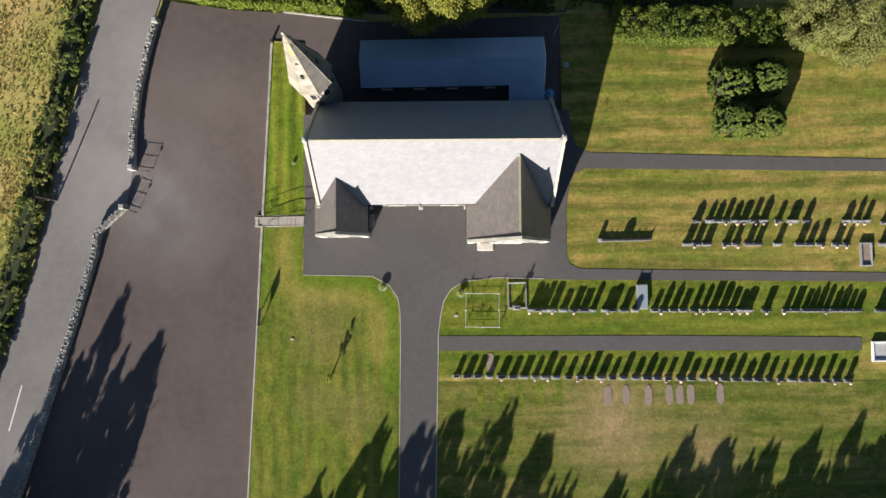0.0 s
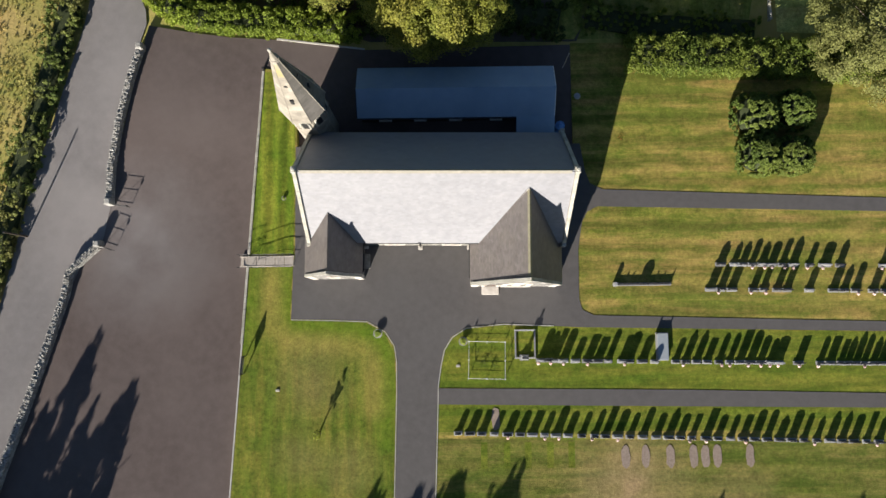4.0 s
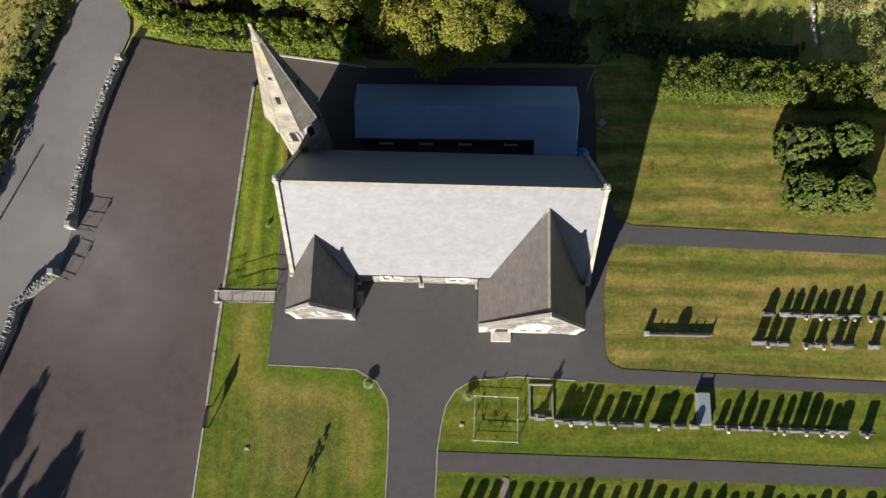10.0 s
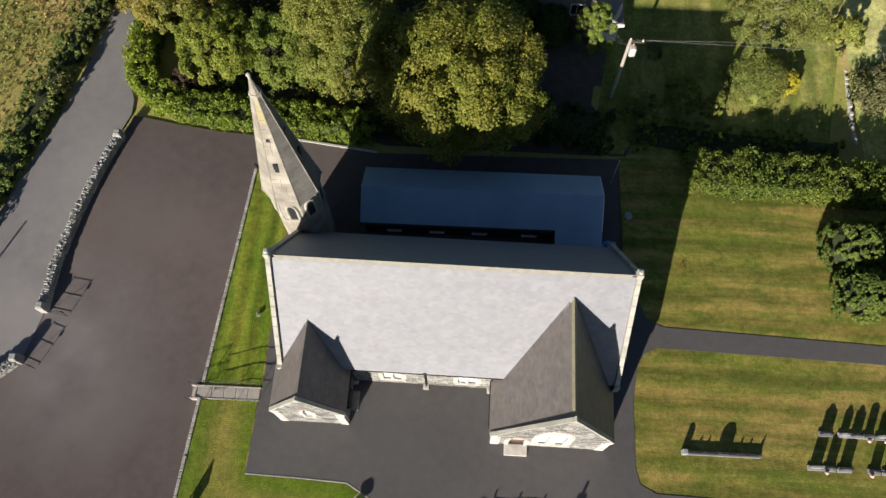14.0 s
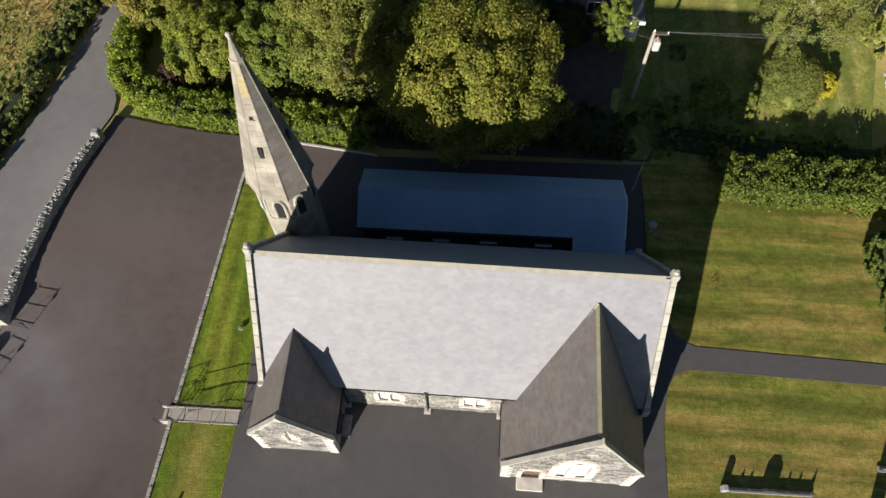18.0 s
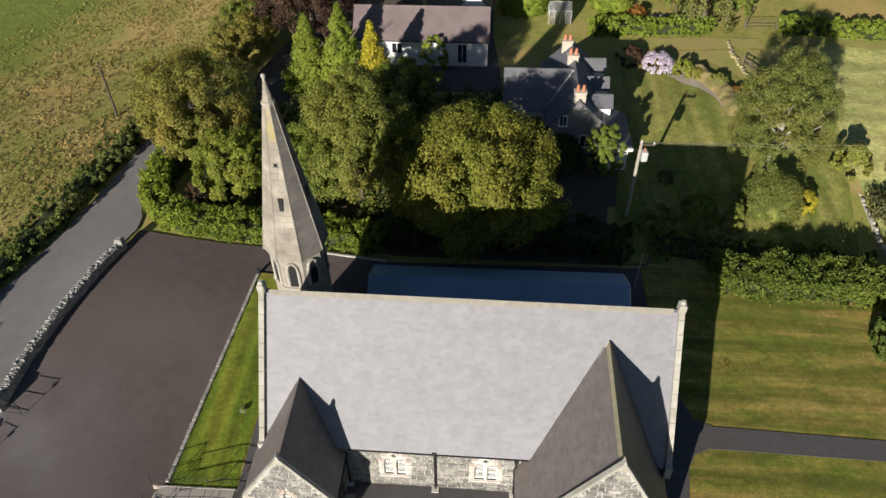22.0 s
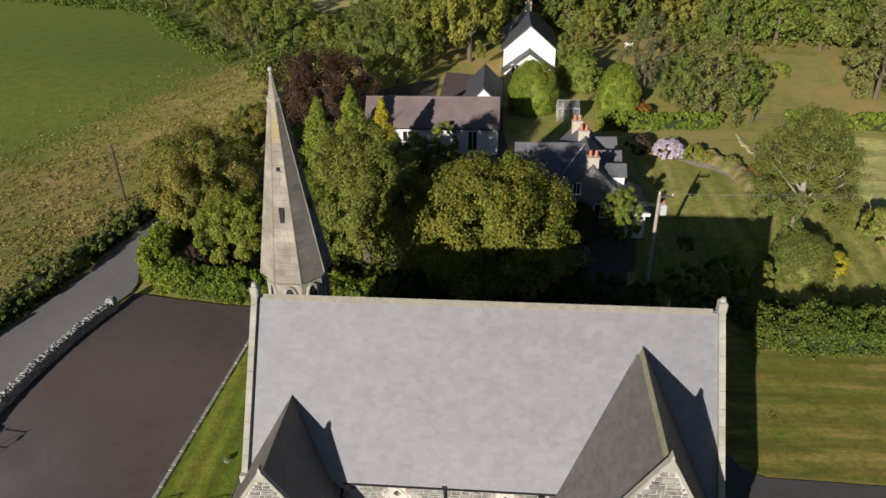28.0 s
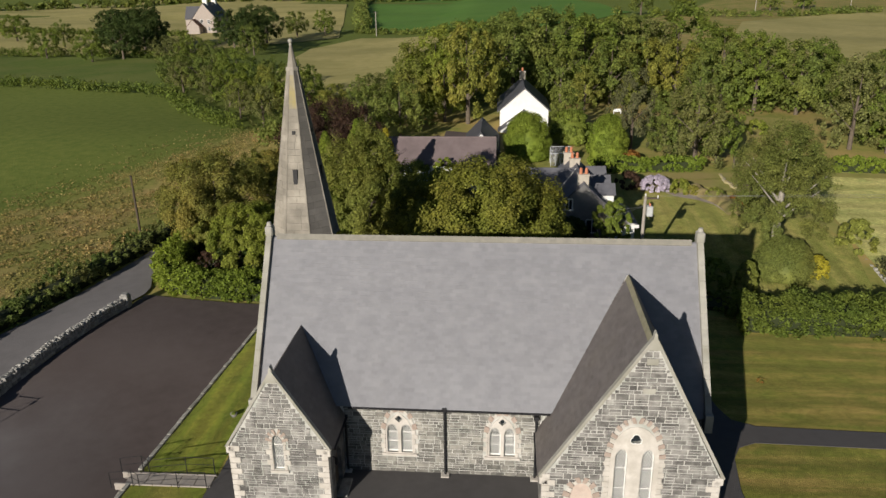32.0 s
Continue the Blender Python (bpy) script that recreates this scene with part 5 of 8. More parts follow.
def crown_points(kind, r, z0, z1, n, seed):
    """Clump centres of a crown of half-width r from z0 to z1."""
    rg = np.random.default_rng(seed)
    pts, rad = [], []
    lob = rg.random(6) * 6.28
    while len(pts) < n and kind in ("cone", "dome", "spray"):
        a, u = rg.random() * 6.28, rg.random()
        if kind == "cone":
            k = u ** 1.4
            rr = r * (1 - k) * (0.85 + 0.3 * rg.random()) * (0.75 + 0.25 * rg.random() ** 0.5)
            pts.append((rr * math.cos(a), rr * math.sin(a), z0 + (z1 - z0) * k))
            rad.append(r * 0.22 * (1.2 - 0.8 * k))
        elif kind == "spray":
            k = u ** 0.9
            lobe = 0.8 + 0.3 * math.sin(3 * a + lob[0]) * math.sin(5 * k + lob[1])
            rr = r * lobe * min(1.0, 1.7 * (1 - k) ** 0.8 + 0.06) * (0.35 + 0.65 * rg.random() ** 0.6)
            tip = rg.random() ** 2 * 0.9
            for step in range(3):
                pts.append((rr * math.cos(a), rr * math.sin(a), z0 + (z1 - z0) * (0.9 * k) + tip * 0.5 * step))
                rad.append(r * 0.13 * (1 - 0.28 * step) * (1.1 - 0.5 * k))
        elif kind == "dome":
            q = math.sqrt(u) if rg.random() < 0.7 else 0.97
            k = (1 - q ** 2.4) ** 0.45 if q < 0.97 else rg.random() * 0.5
            rr = r * q * (0.92 + 0.08 * rg.random())
            pts.append((rr * math.cos(a), rr * math.sin(a), z0 + (z1 - z0) * k))
            rad.append(r * 0.16)
    if kind in ("cone", "dome", "spray"):
        return pts, rad
    # limbs end in lobes; each lobe carries its own clumps on the outer side
    zc, hz = (z0 + z1) / 2, (z1 - z0) / 2
    nl = max(14, n // 5)
    lobes = []
    for i in range(nl):
        cz_ = 1 - 1.8 * (i + 0.5 + 0.5 * (rg.random() - 0.5)) / nl
        a = i * 2.39996 + rg.normal() * 0.3
        sn = math.sqrt(max(0.0, 1 - cz_ * cz_))
        k = 0.8 + 0.12 * math.sin(3 * a + lob[0]) * math.sin(4 * cz_ + lob[1]) + 0.07 * rg.normal()
        if kind == "tall":
            k *= 0.92 + 0.12 * rg.random()
            sn *= 0.75 + 0.35 * (0.5 - 0.5 * cz_)
        lobes.append((np.array((r * k * sn * math.cos(a), r * k * sn * math.sin(a), zc + hz * min(k, 0.86) * 1.05 * cz_)), r * rg.uniform(0.15, 0.27)))
    for i in range(n):
        c, lr = lobes[i % nl]
        o = c - np.array((0, 0, zc - hz * 0.3))
        d = rg.normal(size=3)
        d = d / np.linalg.norm(d) + 0.75 * o / (np.linalg.norm(o) + 1e-6) + np.array((0, 0, 0.25))
        d /= np.linalg.norm(d)
        if rg.random() < 0.24:
            p = np.array((0, 0, zc)) + (c - np.array((0, 0, zc))) * rg.uniform(0.35, 0.9)
        else:
            p = c + d * lr * rg.uniform(0.7, 1.05) * (np.array((0.9, 0.9, 1.5)) if kind == "tall" else np.array((1.05, 1.05, 0.9)))
        p[2] = max(p[2], z0 * 0.7)
        pts.append(tuple(p))
        rad.append(r * (0.085 + 0.075 * rg.random()))
    return pts, rad


def tree(label, x, y, h, r, leaf, kind="round", n=90, per=70, size=0.4, z0=None, seed=1, category="tree", name="tree", base=None, trunk=True, limbs=6, sx=1.0, bark=None, droop=0.0):
    """A tree with tapered trunk, limbs and a crown of leaf clumps, at its place on the ground."""
    zb = gz(x, y) if base is None else base
    t = tagged(empty(name, x, y, zb, random.uniform(0, 360)), label, category)
    if sx != 1.0:
        t.matrix_basis = pose(x, y, zb) @ Matrix.Diagonal((sx, 1, 1, 1))
    z0 = h * 0.22 if z0 is None else z0
    pts, rad = crown_points(kind, r, z0, h, n, seed)
    quads("crown", leaves(pts, rad, per, size, seed + 50, droop=droop, origin=(0, 0, z0 + (h - z0) * 0.3)), None, leaf, t)
    if kind == "dome" and r > 1.5:
        bm = bmesh.new()
        bmesh.ops.create_icosphere(bm, subdivisions=3, radius=1)
        for v in bm.verts:
            v.co = Vector((v.co.x * r * 0.9, v.co.y * r * 0.9, z0 + max(0, v.co.z + 0.1) * (h - z0) * 0.84)) * (1 + 0.06 * noise.noise(v.co * 4))
        part("heart", bm, leaf, t, smooth=True)
    if trunk:
        rg = random.Random(seed)
        bm = bmesh.new()
        rod((0, 0, -0.3), (0, 0, h * 0.45), h * 0.03 + 0.05, h * 0.02, 8, bm)
        rod((0, 0, h * 0.45), (rg.uniform(-.2, .2), rg.uniform(-.2, .2), h * 0.85), h * 0.02, 0.02, 6, bm)
        for i in range(limbs):
            a = i * 6.28 / limbs + rg.random()
            s = h * rg.uniform(0.22, 0.5)
            rod((0, 0, s), (r * 0.75 * math.cos(a), r * 0.75 * math.sin(a), s + h * 0.3), h * 0.009, 0.02, 5, bm)
        part("trunk", bm, bark or M["bark"], t)
    return t


def hedge(label, line, w, h, leaf, seed=1, density=26, size=0.22, name="hedge", base=None, wob=0.25):
    """A clipped or wild hedge along a line of ground points: leafy skin over a twiggy heart coloured like inner shade.
    """
    rg = np.random.default_rng(seed)
    pts, rad = [], []
    for (ax, ay), (bx, by) in zip(line[:-1], line[1:]):
        d = math.hypot(bx - ax, by - ay)
        nx_, ny_ = -(by - ay) / d, (bx - ax) / d
        for i in range(int(d * density / 4) + 1):
            u = rg.random() * 1.04 - 0.02
            px, py = ax + (bx - ax) * u, ay + (by - ay) * u
            q = rg.random() * (w + 2 * h)
            inn = rg.random() ** 1.5 * 0.3
            if q < w:
                e, k = 2 * q / w - 1, 1 - inn
                k *= 1 - 0.2 * abs(e) ** 3
            else:
                e, k = (1 - inn) * (1 if q < w + h else -1), ((q - w) % h) / h * 0.95
            top = h * (1 + wob * noise.noise((px * 0.4, py * 0.4, seed)) + 0.4 * wob * noise.noise((px * 1.6, py * 1.6, seed)))
            side = w / 2 * (1 + 0.5 * wob * noise.noise((px * 0.9, py * 0.9, seed + 5)))
            pts.append((px + nx_ * e * side, py + ny_ * e * side, (gz(px, py) if base is None else base) + top * k))
            rad.append(min(w, h) * (0.1 + 0.1 * rg.random()))
    x0, y0 = line[0]
    hb = tagged(empty(name, x0, y0, gz(x0, y0) if base is None else base), label, "hedge")
    p = np.array(pts) - np.array([x0, y0, hb.location.z])
    quads("foliage", leaves(p, rad, 36, size, seed + 9, out=0.0), None, leaf, hb)
    bm = bmesh.new()
    for (ax, ay), (bx, by) in zip(line[:-1], line[1:]):
        za = (gz(ax, ay) if base is None else base) - hb.location.z
        t = 0.5 / math.hypot(bx - ax, by - ay) if (ax, ay) == line[0] else 0
        v = 0.5 / math.hypot(bx - ax, by - ay) if (bx, by) == line[-1] else 0
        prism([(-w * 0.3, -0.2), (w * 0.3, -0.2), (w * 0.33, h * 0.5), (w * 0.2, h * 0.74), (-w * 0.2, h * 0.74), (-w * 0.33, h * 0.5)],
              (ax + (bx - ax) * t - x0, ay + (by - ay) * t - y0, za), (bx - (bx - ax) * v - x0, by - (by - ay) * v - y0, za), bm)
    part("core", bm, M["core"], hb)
    return hb


def yew(label, x, y, h, r, seed):
    """A clipped yew: upright sprays set apart over a heart coloured like the shade between them."""
    rg = np.random.default_rng(seed)
    t = tagged(empty("yew", x, y, 0), label, "yew", "yews round the monument")
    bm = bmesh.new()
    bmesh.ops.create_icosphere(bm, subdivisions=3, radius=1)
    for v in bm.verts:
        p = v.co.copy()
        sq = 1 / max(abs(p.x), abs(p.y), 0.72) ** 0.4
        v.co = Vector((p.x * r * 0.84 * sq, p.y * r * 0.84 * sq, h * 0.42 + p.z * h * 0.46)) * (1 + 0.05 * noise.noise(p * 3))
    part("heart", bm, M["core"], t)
    pts, rad = [], []
    while len(pts) < 1500:
        a, k = rg.random() * 6.283, rg.random() ** 0.6
        e = (abs(math.cos(a)) ** 3 + abs(math.sin(a)) ** 3) ** (-1 / 3)
        u, v = r * k * e * math.cos(a), r * k * e * math.sin(a)
        z = h * (1 - 0.55 * k ** 3) if rg.random() < 0.7 else h * (0.05 + 0.5 * rg.random())
        if z < h * 0.55:
            u, v = r * e * math.cos(a), r * e * math.sin(a)
        if noise.noise((u * 2.9 + seed, v * 2.9, z * 1.1)) < -0.02:
            continue
        for step in range(3):
            pts.append((u * (1 + 0.04 * step), v * (1 + 0.04 * step), z - 0.2 + 0.16 * step))
            rad.append(0.13 - 0.03 * step)
    quads("foliage", leaves(pts, rad, 16, 0.15, seed + 3, out=0.3), None, L["yew"], t)
    part("trunk", cyl(0, 0, -0.1, h * 0.4, 0.2, 0.12, 8), M["bark"], t)
    return t


tree("broad horse chestnut, leaves turning yellow-brown", -0.3, 27.4, 9.6, 5.7, L["chestnut"], "round", 620, 176, 0.17, 1.2, 3)
tree("tall feathery green tree beside the chestnut", -9.6, 30.2, 11.4, 4.3, L["olive_green"], "tall", 520, 150, 0.14, 0.5, 5)
tree("dark broadleaf tree behind the hedge", -13.4, 30.3, 7.1, 3.0, L["green"], "round", 240, 144, 0.15, 0.3, 6)
tree("light green shrubby tree by the car park hedge", -19.6, 31.2, 5.7, 3.0, L["light"], "round", 280, 144, 0.14, 0.2, 7)
tree("tree with yellow-brown top beside the road", -24.9, 38.3, 7.6, 5.0, L["autumn"], "round", 360, 144, 0.16, 0.5, 8)
tree("leafy tree behind the car park hedge", -24.0, 35.2, 4.8, 2.2, L["olive_green"], "round", 180, 128, 0.14, 0.2, 81)
tree("dark purple copper beech by the farmyard", -18.4, 56.6, 8.0, 5.4, L["copper"], "round", 300, 128, 0.16, 0.6, 9)
tree("second green top of the garden conifer", -13.1, 45.2, 7.9, 2.5, L["lime"], "cone", 260, 90, 0.18, 0.2, 86, "conifer")
tree("golden yellow cone-shaped garden conifer", -9.95, 42.7, 7.6, 2.2, L["gold"], "cone", 260, 80, 0.17, 0.2, 10, "conifer")
tree("bright green conifer with several tops", -16.3, 45.6, 7.1, 2.4, L["lime"], "cone", 260, 90, 0.18, 0.2, 11, "conifer")
tree("bushy green tree behind the chestnut", -7.2, 40.5, 5.0, 3.0, L["green"], "round", 200, 128, 0.15, 0.2, 82)
tree("green tree beside the barn", -11.3, 38.2, 4.6, 2.8, L["olive_green"], "tall", 200, 128, 0.15, 0.3, 83)
tree("ivy-green bush against the barn", -5.0, 47.9, 3.6, 1.3, L["light"], "dome", 50, 50, 0.2, 0.0, 84, "bush", "bush", trunk=False)
tree("climber-clad small tree beside the bungalow", 9.6, 33.8, 4.8, 1.6, L["green"], "tall", 150, 90, 0.15, 0.3, 85)
# Two dark bushes added to deepen the shade along the bungalow.
tree("dark ivy bush added to deepen the shade on the bungalow wall", 6.4, 35.0, 2.5, 1.7, L["dark"], "dome", 90, 60, 0.16, 0.0, 87, "bush", "bush", trunk=False)
tree("dark bush added to deepen the bungalow's shade", 4.0, 36.8, 2.6, 1.8, L["dark"], "dome", 90, 60, 0.16, 0.0, 88, "bush", "bush", trunk=False)
tree("twiggy green tree between lane and pasture", -24.6, 52.0, 5.2, 3.2, L["autumn"], "round", 200, 110, 0.16, 0.3, 89)
tree("low bushy tree beside the pasture", -25.6, 58.5, 3.4, 2.6, L["green"], "round", 160, 110, 0.16, 0.2, 90)
tree("airy birch tree on the garden edge", 22.8, 34.6, 10.6, 4.0, L["birch"], "tall", 420, 128, 0.12, 0.8, 12, limbs=7, bark=M["pole"])
tree("domed clipped green conifer", 3.7, 60.8, 5.0, 2.7, L["lime"], "dome", 250, 128, 0.12, 0.0, 13, "conifer")
tree("round clipped green conifer", 12.9, 61.4, 4.6, 2.3, L["lime"], "dome", 210, 128, 0.12, 0.0, 14, "conifer")
tree("dark green rounded shrub between conifers", 9.2, 67.5, 3.6, 2.6, L["green"], "dome", 110, 60, 0.28, 0.0, 15, "shrub", "shrub")
for i, (x, y, h, r) in enumerate(((27.3, 17.0, 3.3, 1.75), (30.8, 17.4, 3.1, 1.6), (27.5, 13.5, 3.0, 1.7), (30.5, 13.4, 3.0, 1.55))):
    yew("dark green clipped yew beside a monument", x, y, h, r, 120 + i)
tree("spreading grey-green willow beside the hedge", 37.4, 23.6, 8, 5.9, L["willow"], "round", 380, 144, 0.16, 0.6, 24, base=0)
tree("round silvery bush in the garden", 22.3, 31.0, 2.8, 2.2, L["birch"], "dome", 200, 112, 0.11, 0.0, 25, "bush", "bush", trunk=False)
tree("bright yellow flowering bush", 24.9, 31.0, 1.5, 0.9, L["gold"], "dome", 60, 50, 0.14, 0.0, 26, "bush", "bush", trunk=False)
tree("small yellow-green bush in the garden", 18.9, 28.6, 2.2, 0.8, L["olive_green"], "dome", 70, 60, 0.15, 0.0, 27, "bush", "bush", trunk=False)
tree("low grey-green bush on the lawn", 14.6, 33.5, 0.9, 0.65, L["grey"], "dome", 30, 45, 0.16, 0.0, 28, "bush", "bush", trunk=False)
tree("dark rounded bush in the garden shade", 16.6, 29.6, 1.8, 1.4, L["green"], "dome", 60, 50, 0.2, 0.0, 29, "bush", "bush", trunk=False)
tree("dark shrub in the garden shade", 13.6, 27.6, 2.3, 1.7, L["green"], "round", 60, 50, 0.22, 0.0, 30, "shrub", "shrub", trunk=False)
tree("feathery young tree by the field fence", 31.8, 30.6, 4.6, 2.2, L["grey"], "cone", 100, 55, 0.2, 0.2, 31)
tree("leafy garden tree by the field fence", 29.4, 35.0, 2.6, 1.5, L["olive_green"], "dome", 70, 50, 0.2, 0.0, 32, "bush", "bush", trunk=False)
tree("pale lilac hydrangea in bloom", 16.2, 49.6, 1.3, 1.5, M["flower"], "dome", 90, 40, 0.16, 0.1, 33, "flowering shrub", "hydrangea", trunk=False)
tree("yellow-green bush beside the hydrangea", 18.4, 48.6, 1.3, 1.0, L["light"], "dome", 50, 45, 0.2, 0.0, 34, "bush", "bush", trunk=False)
tree("dark red shrub near the bungalow", 13.6, 50.6, 1.4, 1.3, L["copper"], "dome", 45, 40, 0.2, 0.0, 35, "shrub", "shrub", trunk=False)
tree("small red-leaved shrub in the hedge corner", -22.3, 29.0, 2.6, 1.0, L["copper"], "dome", 40, 40, 0.2, 0.4, 36, "shrub", "shrub")
tree("rust-coloured bush by the garden wall", 15.2, 58.6, 1.4, 1.1, L["rust"], "dome", 45, 45, 0.18, 0.0, 37, "bush", "bush", trunk=False)
# Undergrowth leaves dark to carry the deep shade round chestnut and hall.
tree("undergrowth under the chestnut, leaves darkened for shade", 4.5, 27.0, 2.2, 2.0, L["dark"], "round", 70, 50, 0.25, 0.0, 38, "shrub", "shrub", trunk=False)
tree("undergrowth shrub behind the hall, leaves darkened for shade", -4.5, 26.2, 2.0, 1.8, L["dark"], "round", 70, 50, 0.25, 0.0, 39, "shrub", "shrub", trunk=False)
hedge("clipped green hedge along the car park", [(-7.2, 25.6), (-15, 26.2), (-19.5, 26.5), (-22.4, 26.9)], 2.2, 1.9, L["hedge"], 2, density=150, size=0.17)
hedge("dark clipped hedge turning along the road", [(-22.2, 26.9), (-24.4, 27.7), (-25.9, 29.2), (-26.6, 32.0), (-26.4, 35.0), (-26.2, 39.0)], 2.0, 2.1, L["hedge"], 21, density=150, size=0.17)
hedge("thick green hedge behind the lawn", [(16.6, 22.8), (26, 22.3), (40, 21.7), (62, 20.8)], 3.0, 2.3, L["privet"], 3, base=-0.1, density=190, size=0.16, wob=0.35)
hedge("wild hedge along the road", [(-47.0, -18), (-43.0, -6), (-40.0, 4), (-37.9, 12), (-35.8, 20), (-34.0, 27), (-32.3, 35), (-30.7, 43), (-29.6, 52)], 2.6, 1.4, L["wild"], 4, wob=0.7, density=80, size=0.17)
hedge("green hedge across the garden end", [(10.2, 56.0), (16, 56.2), (22.6, 56.6)], 1.8, 1.3, L["hedge"], 41, density=120, size=0.22)
hedge("low field hedge beyond the garden", [(29.3, 57.0), (38.5, 56.0), (60, 53.5), (80, 51.5)], 1.8, 1.4, L["hedge"], 42, density=100, size=0.24)
# Added leafy band; its dark green deepens the shade behind the hall.
hedge("undergrowth behind the hall, leaves darkened for the shade", [(-7.0, 26.6), (-1.0, 27.2), (6, 26.8), (11.0, 25.8)], 3.4, 2.0, L["dark"], 43, density=60, size=0.3, wob=0.6, name="undergrowth")
hedge("dark shrubbery in the shade of the garden hedge", [(12.6, 26.6), (17.5, 25.8), (23, 25.4), (28.6, 25.0)], 3.0, 0.6, L["privet"], 44, density=60, size=0.26, wob=0.8, name="shrubbery")
# low leafy clumps that fill the ground between the trees, coloured for its shade
rgu = np.random.default_rng(61)
up_, ur_ = [], []
while len(up_) < 900:
    x, y = rgu.uniform(-25, 3.5), rgu.uniform(27.5, 44)
    if y > 44 + (x + 8) * 0.2 or x < -23.5 + 0.12 * (y - 28):
        continue
    up_.append((x, y, gz(x, y) + rgu.uniform(0.1, 1.3)))
    ur_.append(0.5)
tagged(quads("undergrowth", leaves(up_, ur_, 22, 0.3, 62, out=0.0), None, L["dark"]), "low undergrowth between the garden trees, leaves darkened for shade", "undergrowth", "", "stuff")
# trees south of the churchyard, which shade its lower end
for i, (x, y, h, r) in enumerate(((-40.9, -25.0, 7.3, 4.0), (-36.2, -26.0, 6.6, 3.2), (-44.5, -31, 7.4, 3.5), (-38.8, -29.5, 6.8, 3.4),
                                  (-20.5, -38.5, 7.2, 3.4), (-16.0, -37.5, 8.8, 3.6), (-12.6, -38.0, 9.0, 4.0), (-9.6, -38.0, 9.5, 4.4), (-5.0, -38.2, 9.4, 4.8), (-0.6, -38.5, 8.6, 4.4), (3.0, -39, 7.0, 4.0),
                                  (8.0, -38, 6.6, 4.0), (13.0, -39, 8.4, 4.4), (17.0, -38.5, 8.3, 4.6), (21.0, -39, 8.3, 4.6), (25.0, -38.5, 8.3, 4.6), (29.0, -38, 8.5, 4.8), (33.0, -37.5, 8.7, 4.8), (37.0, -38, 8.3, 4.4), (42.5, -38, 8.6, 4.4),
                                  (-2.5, -34, 5.6, 3.6), (11.0, -33.5, 4.6, 3.6), (16.0, -34, 5.4, 3.8), (22.0, -33.5, 5.6, 4.0), (28.0, -33.5, 5.8, 4.0), (34.0, -33, 6.0, 4.0))):
    tree("tall feathery tree at the south boundary", x, y, h, r, L["dark"], "spray", 420, 32, 0.26, 0.6, 40 + i, base=-0.5, droop=-2.0)
tree("low mixed shrub on the dry garden bank", 19.4, 48.0, 0.8, 0.8, L["olive"], "dome", 45, 45, 0.18, 0.0, 120, "shrub", "shrub", trunk=False)
tree("low mixed shrub on the dry garden bank", 21.3, 46.8, 1.0, 0.9, L["olive_green"], "dome", 45, 45, 0.18, 0.0, 121, "shrub", "shrub", trunk=False)
tree("low mixed shrub on the dry garden bank", 22.9, 45.0, 0.9, 0.8, L["rust"], "dome", 45, 45, 0.18, 0.0, 122, "shrub", "shrub", trunk=False)
tree("low mixed shrub on the dry garden bank", 23.7, 43.2, 1.1, 0.9, L["olive"], "dome", 45, 45, 0.18, 0.0, 123, "shrub", "shrub", trunk=False)
tree("low mixed shrub on the dry garden bank", 32.6, 71.0, 1.6, 1.4, L["light"], "dome", 45, 45, 0.18, 0.0, 124, "shrub", "shrub", trunk=False)
# ---- houses ----
def house_body(hs, x0, x1, y0, y1, base, ze, zr, axis, wall, roofm, over=0.25):
    """Walls and two roof slopes of one gabled range, under the house hs."""
    inv = hs.matrix_basis.inverted()
    if axis == "x":
        o = [(y0, base - 0.3), (y1, base - 0.3), (y1, ze), ((y0 + y1) / 2, zr), (y0, ze)]
        w = slab(o, x1 - x0, to3=lambda u, v, k: (x0 + k, u, v))
        ym = (y0 + y1) / 2
        rs = [plane_roof((x0 - .15, y0 - over, ze - .2), (x1 + .15, y0 - over, ze - .2), (x1 + .15, ym, zr), (x0 - .15, ym, zr)),
              plane_roof((x1 + .15, y1 + over, ze - .2), (x0 - .15, y1 + over, ze - .2), (x0 - .15, ym, zr), (x1 + .15, ym, zr))]
        rid = rod((x0 - .15, ym, zr + .13), (x1 + .15, ym, zr + .13), 0.09, n=6)
    else:
        o = [(x0, base - 0.3), (x1, base - 0.3), (x1, ze), ((x0 + x1) / 2, zr), (x0, ze)]
        w = slab(o, y1 - y0, to3=lambda u, v, k: (u, y0 + k, v))
        xm = (x0 + x1) / 2
        rs = [plane_roof((x0 - over, y1 + .15, ze - .2), (x0 - over, y0 - .15, ze - .2), (xm, y0 - .15, zr), (xm, y1 + .15, zr)),
              plane_roof((x1 + over, y0 - .15, ze - .2), (x1 + over, y1 + .15, ze - .2), (xm, y1 + .15, zr), (xm, y0 - .15, zr))]
        rid = rod((xm, y0 - .15, zr + .13), (xm, y1 + .15, zr + .13), 0.09, n=6)
    for nm, bm, m in (("wall", w, wall), ("roof", rs[0], roofm), ("roof", rs[1], roofm), ("ridge", rid, roofm)):
        part(nm, bm, m, hs).matrix_parent_inverse = inv


def hs_part(hs, name, bm, m, label="", parent=None):
    o = part(name, bm, m, parent or hs, label)
    if not parent:
        o.matrix_parent_inverse = hs.matrix_basis.inverted()
    return o


